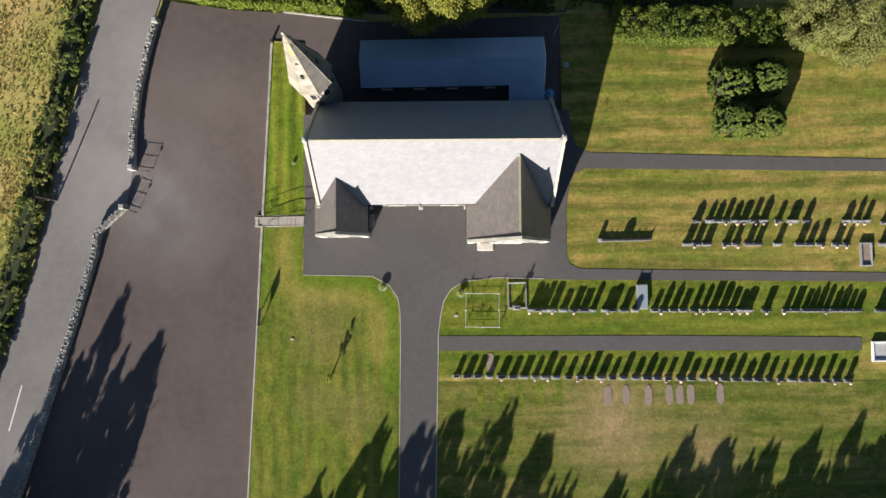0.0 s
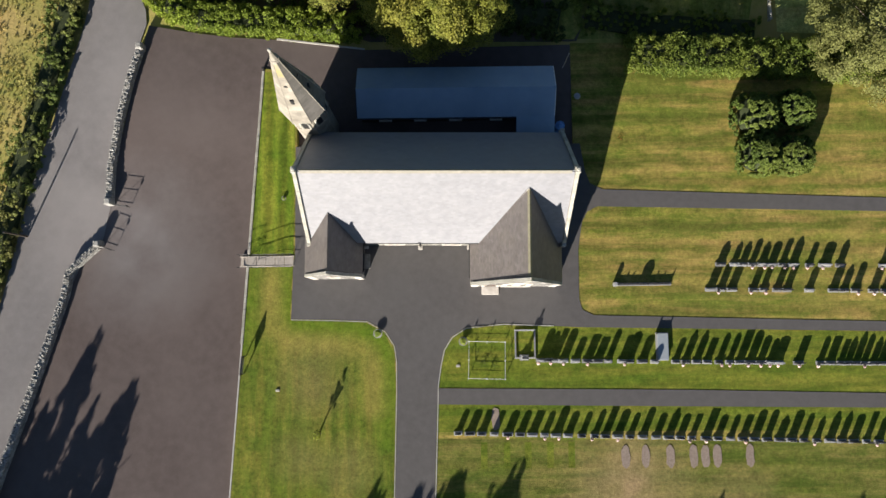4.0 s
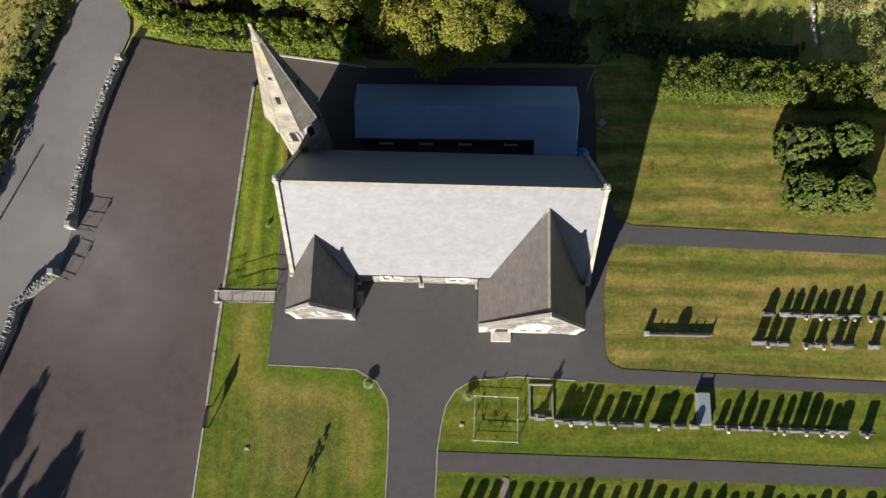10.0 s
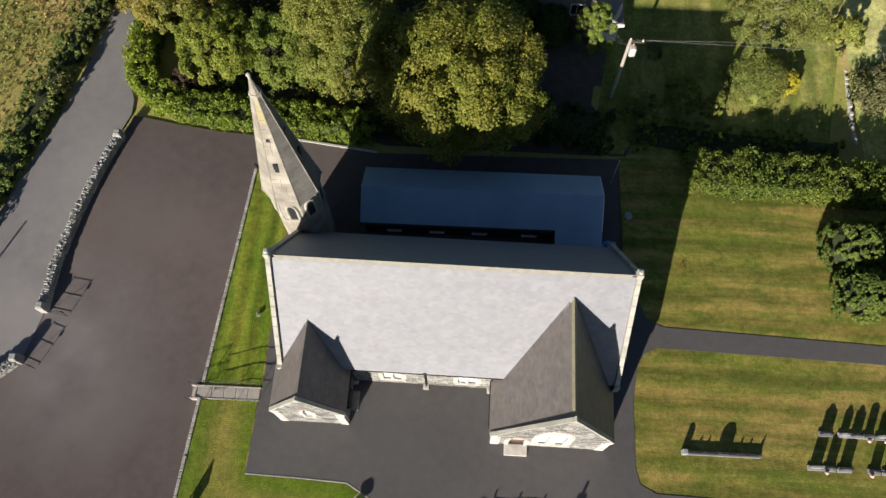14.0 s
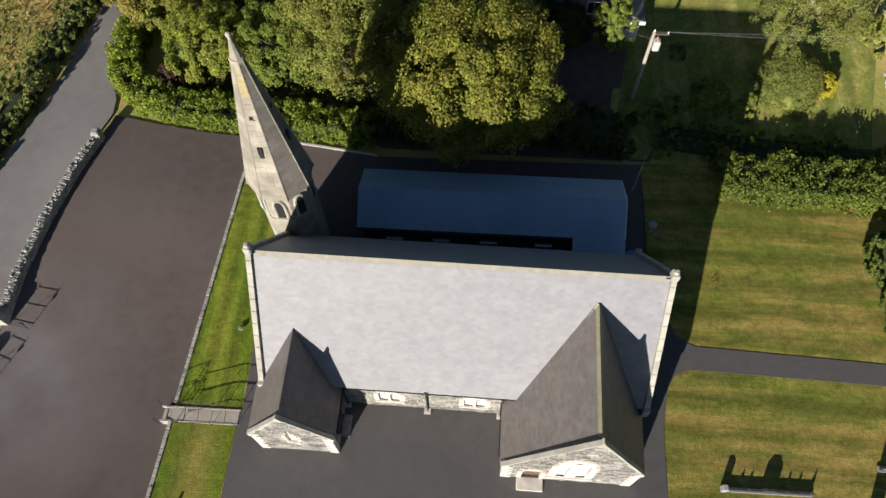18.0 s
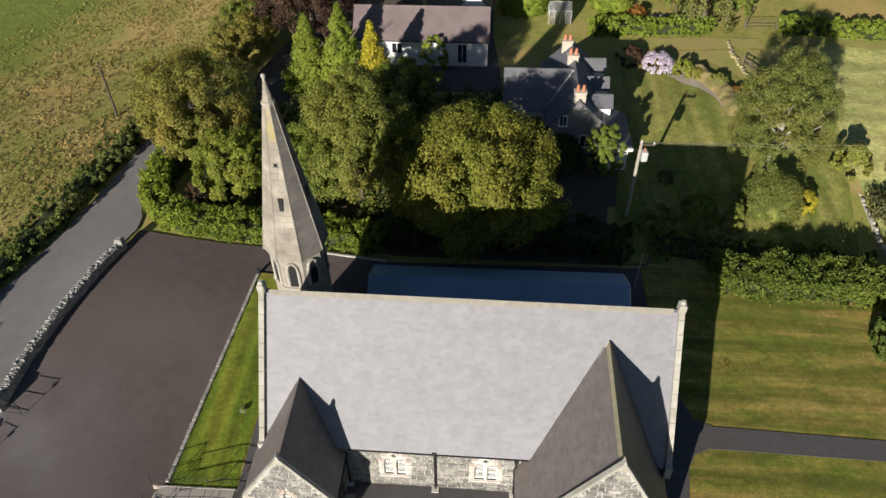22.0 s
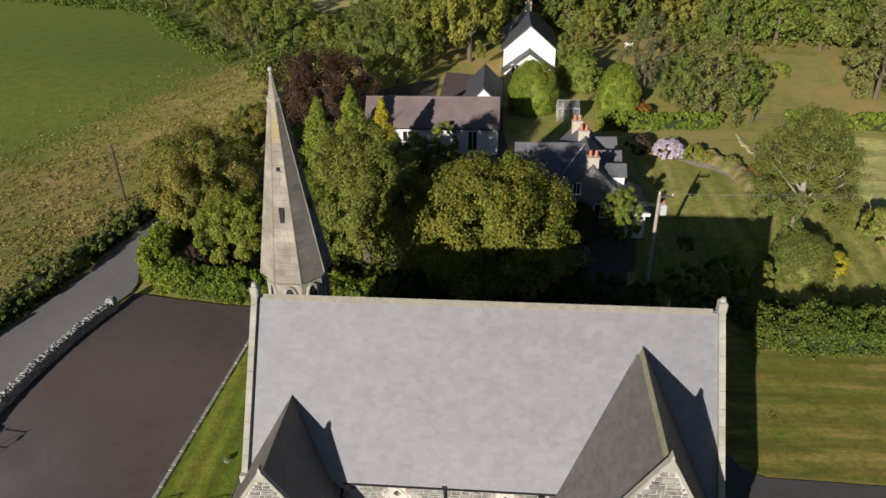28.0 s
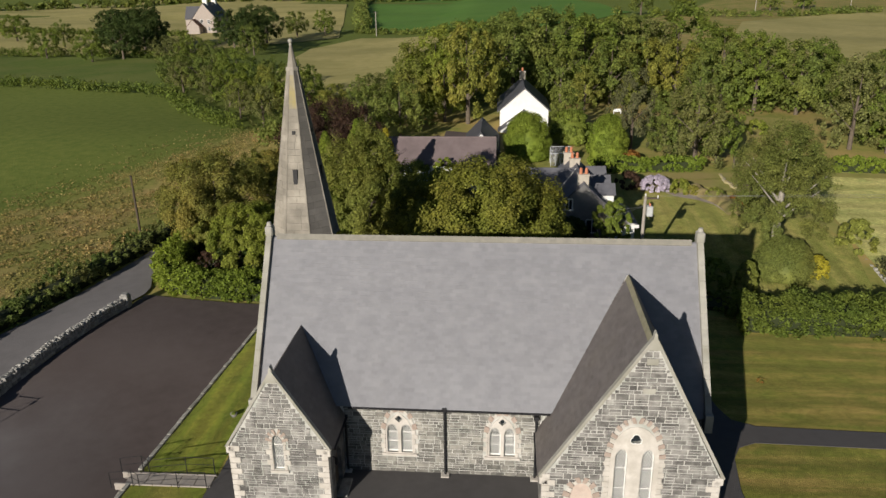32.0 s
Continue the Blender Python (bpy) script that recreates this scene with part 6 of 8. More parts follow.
def hs_window(hs, x, y, z, w, h, face="s"):
    """A framed pane on a wall that faces south or east."""
    t = 0.05
    if face == "s":
        wn_ = hs_part(hs, "window", box(x - w / 2, x + w / 2, y - 0.03, y + 0.1, z, z + h), M["glass"])
        q = [(x - w / 2 - t, x - w / 2 + t, z, z + h), (x + w / 2 - t, x + w / 2 + t, z, z + h), (x - w / 2, x + w / 2, z + h - t, z + h + t), (x - 0.03, x + 0.03, z, z + h)]
        for a, b, c, d in q:
            hs_part(hs, "frame", box(a, b, y - 0.06, y + 0.02, c, d), M["frame"], parent=wn_)
        hs_part(hs, "sill", box(x - w / 2 - 0.1, x + w / 2 + 0.1, y - 0.12, y + 0.02, z - 0.1, z), M["frame"], parent=wn_)
    else:
        wn_ = hs_part(hs, "window", box(x - 0.1, x + 0.03, y - w / 2, y + w / 2, z, z + h), M["glass"])
        for a, b in ((y - w / 2 - t, y - w / 2 + t), (y + w / 2 - t, y + w / 2 + t)):
            hs_part(hs, "frame", box(x - 0.02, x + 0.06, a, b, z, z + h), M["frame"], parent=wn_)


def chimney(hs, x, y, z0, z1, pots=2, w=0.9, d=0.55):
    c = hs_part(hs, "chimney", box(x - w / 2, x + w / 2, y - d / 2, y + d / 2, z0, z1, 0.02), M["chimney"], "rendered chimney stack")
    hs_part(hs, "cap", box(x - w / 2 - 0.06, x + w / 2 + 0.06, y - d / 2 - 0.06, y + d / 2 + 0.06, z1, z1 + 0.12, 0.02), M["chimney"], parent=c)
    for i in range(pots):
        u = x + (i - (pots - 1) / 2) * w / max(pots, 1)
        hs_part(hs, "pot", cyl(u, y, z1 + 0.12, z1 + 0.62, 0.14, 0.11, 10), M["pot"], "red clay chimney pot", parent=c)


def house(name, label, x, y, z):
    return tagged(empty(name, x, y, z), label, "house")


bn = house("barn", "long white outbuilding with purple-brown slate roof", -6.3, 51.2, 2.0)
house_body(bn, -12.6, 0.0, 49.0, 53.4, 1.9, 4.7, 6.7, "x", M["white"], M["roof_barn"])
for x, w, h in ((-8.6, 1.0, 1.0), (-2.4, 0.9, 1.9)):
    hs_window(bn, x, 49.0, 2.3 if h > 1.5 else 3.2, w, h)
hs_part(bn, "gutter", rod((-12.7, 48.7, 4.5), (0.1, 48.7, 4.5), 0.06, n=6), M["black"])
ob_ = house("outbuilding", "small white gabled outbuilding with slate roof", -1.6, 60, 2.2)
house_body(ob_, -3.2, 0.1, 55.5, 64, 2.0, 4.6, 6.3, "y", M["white"], M["roof_far"])
wh = house("farmhouse", "tall white gabled farmhouse with dark slate roof", 3.6, 78, 2.8)
house_body(wh, 0.5, 6.8, 73.5, 84, 2.6, 5.6, 8.4, "y", M["white"], M["roof_far"], 0.3)
house_body(wh, 0.6, 6.6, 71.3, 73.6, 2.6, 3.4, 5.6, "y", M["white"], M["roof_far"], 0.3)
chimney(wh, 3.6, 82.5, 7.8, 9.4, 1, 0.8, 0.8)
for x in (1.9, 5.2):
    hs_window(wh, x, 71.3, 3.3, 0.9, 1.1)
hs_window(wh, 6.8, 76, 4.2, 0.9, 1.2, "e")
hs_window(wh, 6.8, 80, 4.2, 0.9, 1.2, "e")
bg = house("bungalow", "white dormer bungalow with grey slate roofs", 7, 41, 1.4)
# This range's wall colour holds the gable's shade; the other range stays white.
house_body(bg, 5.2, 9.7, 36.3, 46.3, 1.2, 3.9, 6.1, "y", M["render"], M["roof_grey"])
house_body(bg, 1.6, 7.5, 39.0, 43.6, 1.2, 3.8, 6.0, "x", M["white"], M["roof_grey"])
chimney(bg, 7.45, 36.75, 5.2, 6.75, 2)
chimney(bg, 7.3, 42.9, 5.6, 6.6, 2)
chimney(bg, 7.0, 45.6, 5.2, 6.5, 2)
for y in (38.4, 41.2, 44.3):
    o = [(y - 0.75, 3.6), (y + 0.75, 3.6), (y + 0.75, 4.85), (y, 5.5), (y - 0.75, 4.85)]
    dm = hs_part(bg, "dormer", slab(o, 2.6, to3=lambda u, v, w: (7.6 + w, u, v)), M["white"], "white gabled dormer")
    hs_part(bg, "dormer_roof", plane_roof((7.5, y - 0.9, 4.75), (10.35, y - 0.9, 4.75), (10.35, y, 5.55), (7.5, y, 5.55), 0.07), M["roof_grey"], parent=dm)
    hs_part(bg, "dormer_roof", plane_roof((10.35, y + 0.9, 4.75), (7.5, y + 0.9, 4.75), (7.5, y, 5.55), (10.35, y, 5.55), 0.07), M["roof_grey"], parent=dm)
    hs_window(bg, 10.2, y, 3.9, 0.8, 0.8, "e")
hs_part(bg, "valley", rod((7.25, 41.2, 6.12), (5.0, 38.8, 3.86), 0.06, n=5), M["lead"], "pale lead valley")
hs_window(bg, 6.3, 36.3, 3.9, 0.6, 0.9)
hs_window(bg, 8.3, 36.3, 1.9, 1.0, 1.1)
hs_part(bg, "annex_wall", box(9.7, 11.5, 34.4, 39.0, 1.0, 3.3), M["white"], "white lean-to extension")
hs_part(bg, "annex_roof", plane_roof((9.5, 39.1, 4.35), (9.5, 34.2, 4.35), (11.75, 34.2, 3.2), (11.75, 39.1, 3.2), 0.08), M["roof_grey"])
hs_part(bg, "fascia", box(9.6, 11.8, 34.1, 34.22, 3.05, 3.3), M["white"])
gh = tagged(empty("greenhouse", 8.0, 57.9, gz(8.0, 57.9)), "small white-framed glass greenhouse", "greenhouse")
for x in (-1.5, -0.75, 0, 0.75, 1.5):
    for s in (-1, 1):
        part("post", box(x - 0.03, x + 0.03, s * 1.1 - 0.03, s * 1.1 + 0.03, 0, 1.7), M["pale_steel"], gh)
        part("rafter", rod((x, s * 1.1, 1.7), (x, 0, 2.4), 0.03, n=4), M["pale_steel"], gh)
for s in (-1, 1):
    part("plate", rod((-1.5, s * 1.1, 1.7), (1.5, s * 1.1, 1.7), 0.035, n=4), M["pale_steel"], gh)
    part("pane", box(-1.5, 1.5, s * 1.1 - 0.01, s * 1.1 + 0.01, 0.05, 1.68), M["glasshouse"], gh)
    part("pane", plane_roof((-1.5, s * 1.1, 1.72), (1.5, s * 1.1, 1.72), (1.5, 0, 2.42), (-1.5, 0, 2.42), 0.01), M["glasshouse"], gh)
part("ridge", rod((-1.5, 0, 2.42), (1.5, 0, 2.42), 0.035, n=4), M["pale_steel"], gh)
gh.matrix_basis = pose(7.3, 58.2, gz(7.3, 58.2)) @ Matrix.Diagonal((0.75, 0.75, 0.85, 1))
yd = drape("farmyard", [(-13.5, 44.5), (1.5, 44.5), (1.2, 48.9), (0.5, 55), (0.6, 70), (-6.5, 72), (-7.0, 55), (-14, 54)], 0.06, M["asphalt"], "grey tarmac farmyard between the buildings", 2.0, "yard")
bc = tagged(empty("garden_bench", 17.0, 83, gz(17, 83)), "white garden bench on the lawn", "bench")
part("seat", box(-0.8, 0.8, -0.25, 0.25, 0.4, 0.48), M["white"], bc)
part("backrest", box(-0.8, 0.8, 0.22, 0.3, 0.5, 0.95), M["white"], bc)
for u in (-0.7, 0.7):
    part("leg", box(u - 0.05, u + 0.05, -0.22, 0.25, 0, 0.4), M["white"], bc)
bc.matrix_basis = pose(17.0, 82.0, gz(17, 82)) @ Matrix.Diagonal((0.7, 0.7, 0.7, 1))
# ---- boundary walls, gates, kerbs ----
def chunk(k):
    """A rough field stone about one unit across."""
    rg = random.Random(100 + k)
    bm = bmesh.new()
    bmesh.ops.create_cube(bm, size=1)
    bmesh.ops.bevel(bm, geom=bm.edges[:], offset=0.16, segments=1, affect="EDGES")
    for v in bm.verts:
        v.co += Vector((rg.uniform(-.07, .07), rg.uniform(-.07, .07), rg.uniform(-.07, .07)))
    me = bpy.data.meshes.new("stone")
    bm.to_mesh(me)
    bm.free()
    return me


CHUNKS = [chunk(i) for i in range(6)]
CHUNKS_PALE = [chunk(i + 10) for i in range(6)]
for me, me_pale in zip(CHUNKS, CHUNKS_PALE):
    me.materials.append(M["rubble"])
    me_pale.materials.append(M["lichen"])


def rubble_wall(label, line, w, z0, z1, seed, limit=300, size=0.34):
    """A field-stone wall with stones on edge along its top."""
    rg = random.Random(seed)
    x0, y0 = line[0]
    wall = tagged(empty("boundary_wall", x0, y0, z0), label, "stone wall")
    core = bmesh.new()
    items = []
    up_ = lambda px, py: rise(px, py)
    for (ax, ay), (bx, by) in zip(line[:-1], line[1:]):
        prism([(-w * 0.42, 0), (w * 0.42, 0), (w * 0.36, z1 - z0 - 0.16), (-w * 0.36, z1 - z0 - 0.16)], (ax - x0, ay - y0, up_(ax, ay)), (bx - x0, by - y0, up_(bx, by)), core)
        d = math.hypot(bx - ax, by - ay)
        ang = math.atan2(by - ay, bx - ax)
        nx_, ny_ = -(by - ay) / d, (bx - ax) / d
        u = 0.1
        while u < d:
            for s in (-1, 0, 1):
                px, py = ax + (bx - ax) * u / d + nx_ * s * w * 0.3, ay + (by - ay) * u / d + ny_ * s * w * 0.3
                items.append((0, px - x0, py - y0, up_(px, py) + z1 - z0 - 0.14 + rg.uniform(-0.05, 0.07), ang + rg.uniform(-.4, .4), (rg.uniform(0.12, 0.2), rg.uniform(0.22, 0.3), rg.uniform(0.25, 0.42))))
            u += rg.uniform(0.15, 0.22)
        for s in (-1, 1):
            z = 0.12
            while z < z1 - z0 - 0.2:
                u = rg.uniform(0, 0.2)
                while u < d:
                    ln = rg.uniform(0.22, 0.5)
                    off = s * w * (0.42 - 0.06 * z / (z1 - z0))
                    px, py = ax + (bx - ax) * (u + ln / 2) / d + nx_ * off, ay + (by - ay) * (u + ln / 2) / d + ny_ * off
                    items.append((1, px - x0, py - y0, up_(px, py) + z, ang, (ln, 0.12, rg.uniform(0.17, 0.23))))
                    u += ln + 0.02
                z += 0.21
    part("core", core, M["mortar_dark"], wall)
    items.sort(key=lambda q: q[0])
    co, fc = [], []
    for i, (k, px, py, pz, a, sc) in enumerate(items):
        m = Matrix.Translation((px, py, pz)) @ Matrix.Rotation(a, 4, "Z") @ Matrix.Diagonal((*sc, 1))
        if i < limit:
            st = new("stone", CHUNKS[i % 6])
            st.parent = wall
            st.matrix_basis = m
        else:
            b = len(co)
            co += [tuple(m @ Vector((x, y, z))) for x, y, z in ((-.5, -.5, -.5), (.5, -.5, -.5), (.5, .5, -.5), (-.5, .5, -.5), (-.42, -.4, .5), (.42, -.44, .46), (.4, .42, .5), (-.44, .4, .44))]
            fc += [(b + 4, b + 5, b + 6, b + 7)] + [(b + j, b + (j + 1) % 4, b + 4 + (j + 1) % 4, b + 4 + j) for j in range(4)]
    if co:
        tagged(quads("stonework", co, fc, M["rubble"], wall), kind="stuff")
    return wall


M["mortar_dark"] = mat("wall_core", (0.2, 0.19, 0.17), (0.28, 0.27, 0.25), 4, 0.9, 0.3)
rubble_wall("grey field-stone wall between road and car park", [(-26.9, 24.2), (-27.85, 21.0), (-28.8, 17.2), (-29.45, 13.4), (-29.6, 10.6)], 0.5, -1.0, -0.25, 5)
rubble_wall("curving field-stone wall beside the gateway", [(-30.6, 6.4), (-31.9, 5.2), (-33.0, 4.1)], 0.45, -1.0, -0.2, 6)
rubble_wall("long field-stone wall beside the road", [(-33.0, 4.1), (-33.3, 2.2), (-34.6, -2.1), (-36.3, -7.4), (-37.9, -12.1), (-39.5, -16.9), (-41.2, -22), (-46, -37)], 0.5, -1.0, -0.2, 7)
for x, y in ((-29.6, 10.35), (-30.5, 6.6), (-26.9, 24.2)):
    p = tagged(empty("gate_pier", x, y, -1 + rise(x, y)), "squat stone gate pier with a flat cap", "gate pier", "gate piers")
    part("shaft", box(-0.3, 0.3, -0.3, 0.3, 0, 0.98, 0.04), M["rubble"], p)
    part("cap", box(-0.27, 0.27, -0.27, 0.27, 0.95, 1.08, 0.08), M["rubble"], p)
for x, y, rz, ln in ((-29.3, 10.1, -8, 1.4), (-30.2, 6.4, -20, 1.0)):
    g = tagged(empty("iron_gate", x, y, -0.98 + rise(x, y), rz), "open black iron field gate", "gate", "entrance gates")
    for z in (0.15, 0.62, 1.1):
        part("rail", rod((0, 0, z), (ln, 0, z), 0.02), M["black"], g)
    for u in (0, ln):
        part("upright", rod((u, 0, 0.0 if u == 0 else 0.08), (u, 0, 1.2), 0.025), M["black"], g)
    part("stay", rod((0.05, 0, 0.15), (ln, 0, 1.1), 0.012), M["black"], g)
    part("latch", box(ln - 0.06, ln + 0.12, -0.05, 0.05, 0.85, 1.0, 0.01), M["black"], g)

# retaining wall along the west lawn, stone by stone, then a plain kerb
rw = tagged(empty("retaining_wall", -16, 22, -1), "low mortared stone retaining wall edging the lawn", "stone wall")
rg = random.Random(3)
y = 22.0
while y > -2.2:
    ln = rg.uniform(0.35, 0.6)
    if not (4.3 < y - ln / 2 < 5.5):
        x = west_edge(y - ln / 2)
        bm = box(-0.12, 0.12, -ln / 2 + 0.01, ln / 2 - 0.01, 0, 1.08 + rg.uniform(-0.02, 0.03), 0.03)
        o = part("stone", bm, M["coping"], rw)
        o.matrix_basis = Matrix.Translation((x + 16, y - ln / 2 - 22, 0)) @ Matrix.Rotation(-0.09 + rg.uniform(-.03, .03), 4, "Z")
    y -= ln
strip([(west_edge(v), v) for v in (-2.2, -9, -21, -40, -59)], 0.12, -1.05, 0.04, "lawn_kerb", M["kerb"], label="thin pale kerb edging the front lawn", category="kerb")
for k, (x0, x1, y0, y1) in enumerate(((west_edge(22.2) - 0.15, west_edge(22.2) + 0.2, 22.0, 22.35),)):
    p = tagged(empty("end_post", x0 + 0.15, y0 + 0.15, -0.15), "short dark bollard at the lawn corner", "bollard")
    part("post", cyl(0, 0, -0.1, 0.55, 0.16, 0.12, 8), M["black"], p)
strip([(-13.3, -0.28), (-9.9, -0.38), (-6.7, -0.53), (-5.15, -1.42), (-4.35, -2.65), (-4.17, -4.0), (-4.17, -6.4), (-4.57, -21.3), (-5.4, -58)], 0.06, -0.1, 0.05, "drive_kerb_w", M["kerb"], label="pale kerb along the drive", category="kerb")
strip([(-1.83, -58), (-1.13, -21.3), (-0.63, -7.8), (-0.6, -6.2), (-0.33, -4.4), (-0.03, -3.05), (0.65, -1.97), (1.9, -1.18), (5.1, -0.88), (9.5, -1.08)], 0.07, -0.1, 0.06, "drive_kerb_e", M["kerb"], label="pale kerb curving round the lawn", category="kerb")
strip([(-14.8, 24.95), (-10.8, 24.42), (-6.9, 23.9)], 0.14, -0.4, 0.0, "hedge_kerb", M["kerb"], label="pale kerb under the hedge", category="kerb")
# centre line and worn edges of the road
for a, b in (((-40.55, -10.3), (-41.8, -14.6)), ((-42.7, -17.6), (-44.0, -22)), ((-45.0, -25.2), (-46.3, -29.5))):
    strip([a, b], 0.11, -0.97, -0.955, "road_line", M["paint"], label="white dashed centre line", category="road marking")
drape("gateway", [(-31.3, 10.4), (-29.6, 10.4), (-30.4, 6.6), (-33.2, 4.6), (-34.2, 2.3), (-34.9, 2.3), (-33.4, 6.6)], 0.165, M["road"], "dusty tarmac of the gateway", 1.5, "driveway")

# ---- path with steps and handrails to the church ----
fp = tagged(empty("flag_path", -15.5, 4.85, 0), "flagged footpath crossing the lawn", "path", kind="structure")
for i in range(5):
    part("flagstone", box(-1.65 + i * 0.81, -1.65 + i * 0.81 + 0.79, -0.37, 0.37, -0.05, 0.05, 0.015), M["flag"], fp)
for s in (-1, 1):
    for i in range(5):
        part("edging", box(-2.3 + i * 0.95, -2.3 + i * 0.95 + 0.93, s * 0.42 - 0.05, s * 0.42 + 0.05, -0.3, 0.07, 0.02), M["flag"], fp)
for i in range(4):
    part("step", box(-2.45 + i * 0.2, -1.66, -0.42, 0.42, -1.0 + i * 0.24, -1.0 + (i + 1) * 0.25, 0.02), M["flag"], fp)
for s in (-1, 1):
    hr = tagged(empty("handrail", -15.5, 4.85 + s * 0.55, 0), "thin steel handrail beside the footpath", "handrail", "footpath handrails")
    tops = [(-2.4, 0.75), (-1.3, 0.95), (-1.0, 0.7), (0.9, 0.95), (2.3, 0.95)]
    for (u0, v0), (u1, v1) in zip(tops[:-1], tops[1:]):
        part("rail", rod((u0, 0, v0), (u1, 0, v1), 0.016), M["black"], hr)
        part("rail", rod((u0, 0, v0 - 0.4), (u1, 0, v1 - 0.4), 0.014), M["black"], hr)
    for u, v in tops:
        part("post", rod((u, 0, -0.1), (u, 0, v), 0.022), M["black"], hr)

# ---- notice board, planters, sapling, markers ----
def blob(c, r, flat, seed):
    """A bunched head of petals, bumpy all over."""
    rg_ = random.Random(seed)
    bm = bmesh.new()
    bmesh.ops.create_icosphere(bm, subdivisions=2, radius=r)
    for v in bm.verts:
        v.co *= rg_.uniform(0.7, 1.25)
        v.co.z *= flat
        v.co += Vector(c)
    return bm


nb = tagged(empty("notice_board", -17.25, -4.1, 0.0, 85), "black notice board on two posts", "notice board")
for u in (-0.75, 0.75):
    part("post", box(u - 0.035, u + 0.035, -0.035, 0.035, 0, 1.28), M["black"], nb)
part("board", box(-0.7, 0.7, -0.05, 0.05, 0.66, 1.24, 0.02), M["black"], nb)
part("panel", box(-0.62, 0.62, -0.065, -0.052, 0.72, 1.18), M["granite_grey"], nb, "pale notice behind glass")
part("cap", box(-0.8, 0.8, -0.07, 0.07, 1.28, 1.31, 0.01), M["black"], nb)
for x, y, s in ((-5.75, -1.55, 1), (1.6, -2.3, 1), (-14.0, 10.4, 0.5), (-13.55, 19.3, 0.4)):
    p = tagged(empty("planter", x, y, 0.0), "round stone planter filled with small flowers", "planter", "stone planters")
    bm = bmesh.new()
    for z0, z1, r0, r1 in ((0, 0.08, 0.3, 0.3), (0.08, 0.3, 0.14, 0.12), (0.3, 0.6, 0.16, 0.36), (0.6, 0.68, 0.4, 0.4)):
        cyl(0, 0, z0 * s * 0.5, z1 * s * 0.5, r0 * s, r1 * s, 12, bm)
    part("urn", bm, M["rubble"], p)
    part("posy", blob((0, 0, 0.34 * s), 0.3 * s, 0.5, int(x * 10) + 400), L["green"], p)
sap = tree("slender young tree on the front lawn", -10.8, -9.9, 1.75, 0.45, L["sapling"], "tall", 30, 24, 0.12, 0.6, 61, base=0.0, name="sapling", limbs=3)
for x, y in ((1.15, -4.4), (-14.4, -6.3)):
    b = tagged(empty("marker", x, y, 0), "small weathered stone marker in the grass", "marker", "stone markers")
    part("stone", box(-0.15, 0.15, -0.1, 0.1, 0, 0.09, 0.03), M["coping"], b)
    part("foot", box(-0.18, 0.18, -0.11, 0.11, 0, 0.05, 0.02), M["rubble"], b)

# ---- graves ----
def headstone_outline(kind, w, h):
    if kind == 0:
        return [(-w / 2, 0), (w / 2, 0), (w / 2, h * 0.82)] + [(w / 2 * math.cos(a), h * 0.82 + h * 0.18 * math.sin(a)) for a in (0.4, 0.9, 1.57, 2.24, 2.74)] + [(-w / 2, h * 0.82)]
    if kind == 1:
        return [(-w / 2, 0), (w / 2, 0), (w / 2, h * 0.9), (w * 0.2, h), (-w * 0.2, h), (-w / 2, h * 0.9)]
    if kind == 2:
        return [(-w / 2, 0), (w / 2, 0), (w / 2, h * 0.75), (w * 0.32, h * 0.8), (w * 0.22, h * 0.94), (0, h), (-w * 0.22, h * 0.94), (-w * 0.32, h * 0.8), (-w / 2, h * 0.75)]
    return [(-w / 2, 0), (w / 2, 0), (w / 2, h), (-w / 2, h)]


GRAVES = {}


def grave_proto(kind, wi, hi, m):
    """Meshes of plinth, tablet and inscription for one size of headstone."""
    key = (kind, wi, hi, m)
    if key not in GRAVES:
        w, h = 0.5 + 0.1 * wi, 0.58 + 0.08 * hi
        meshes = []
        for bm, mt in ((box(-w / 2 - 0.1, w / 2 + 0.1, -0.18, 0.16, 0, 0.11, 0.015), M["granite_grey"]),
                       (slab(headstone_outline(kind, w, h), 0.11, to3=lambda u, v, q: (u, -0.055 + q, v + 0.11)), M[m]),
                       (slab([(-w * 0.3, h * 0.25), (w * 0.3, h * 0.25), (w * 0.3, h * 0.3), (-w * 0.3, h * 0.3)], 0.006, to3=lambda u, v, q: (u, -0.0615 + q, v + 0.11)), M["lead"])):
            me = bpy.data.meshes.new("headstone_part")
            bm.to_mesh(me)
            bm.free()
            me.materials.append(mt)
            meshes.append(me)
        GRAVES[key] = meshes
    return GRAVES[key]


vase_me = bpy.data.meshes.new("vase")
b_ = cyl(0, 0, 0, 0.16, 0.06, 0.08, 8)
b_.to_mesh(vase_me)
b_.free()
vase_me.materials.append(M["granite_grey"])
posy_mesh = []
for k_ in range(3):
    o_ = obj("posy", blob((0, 0, 0.2), 0.14, 0.8, 900 + k_), M["posy"])
    posy_mesh.append(o_.data)
    bpy.data.objects.remove(o_)
rgv = random.Random(77)


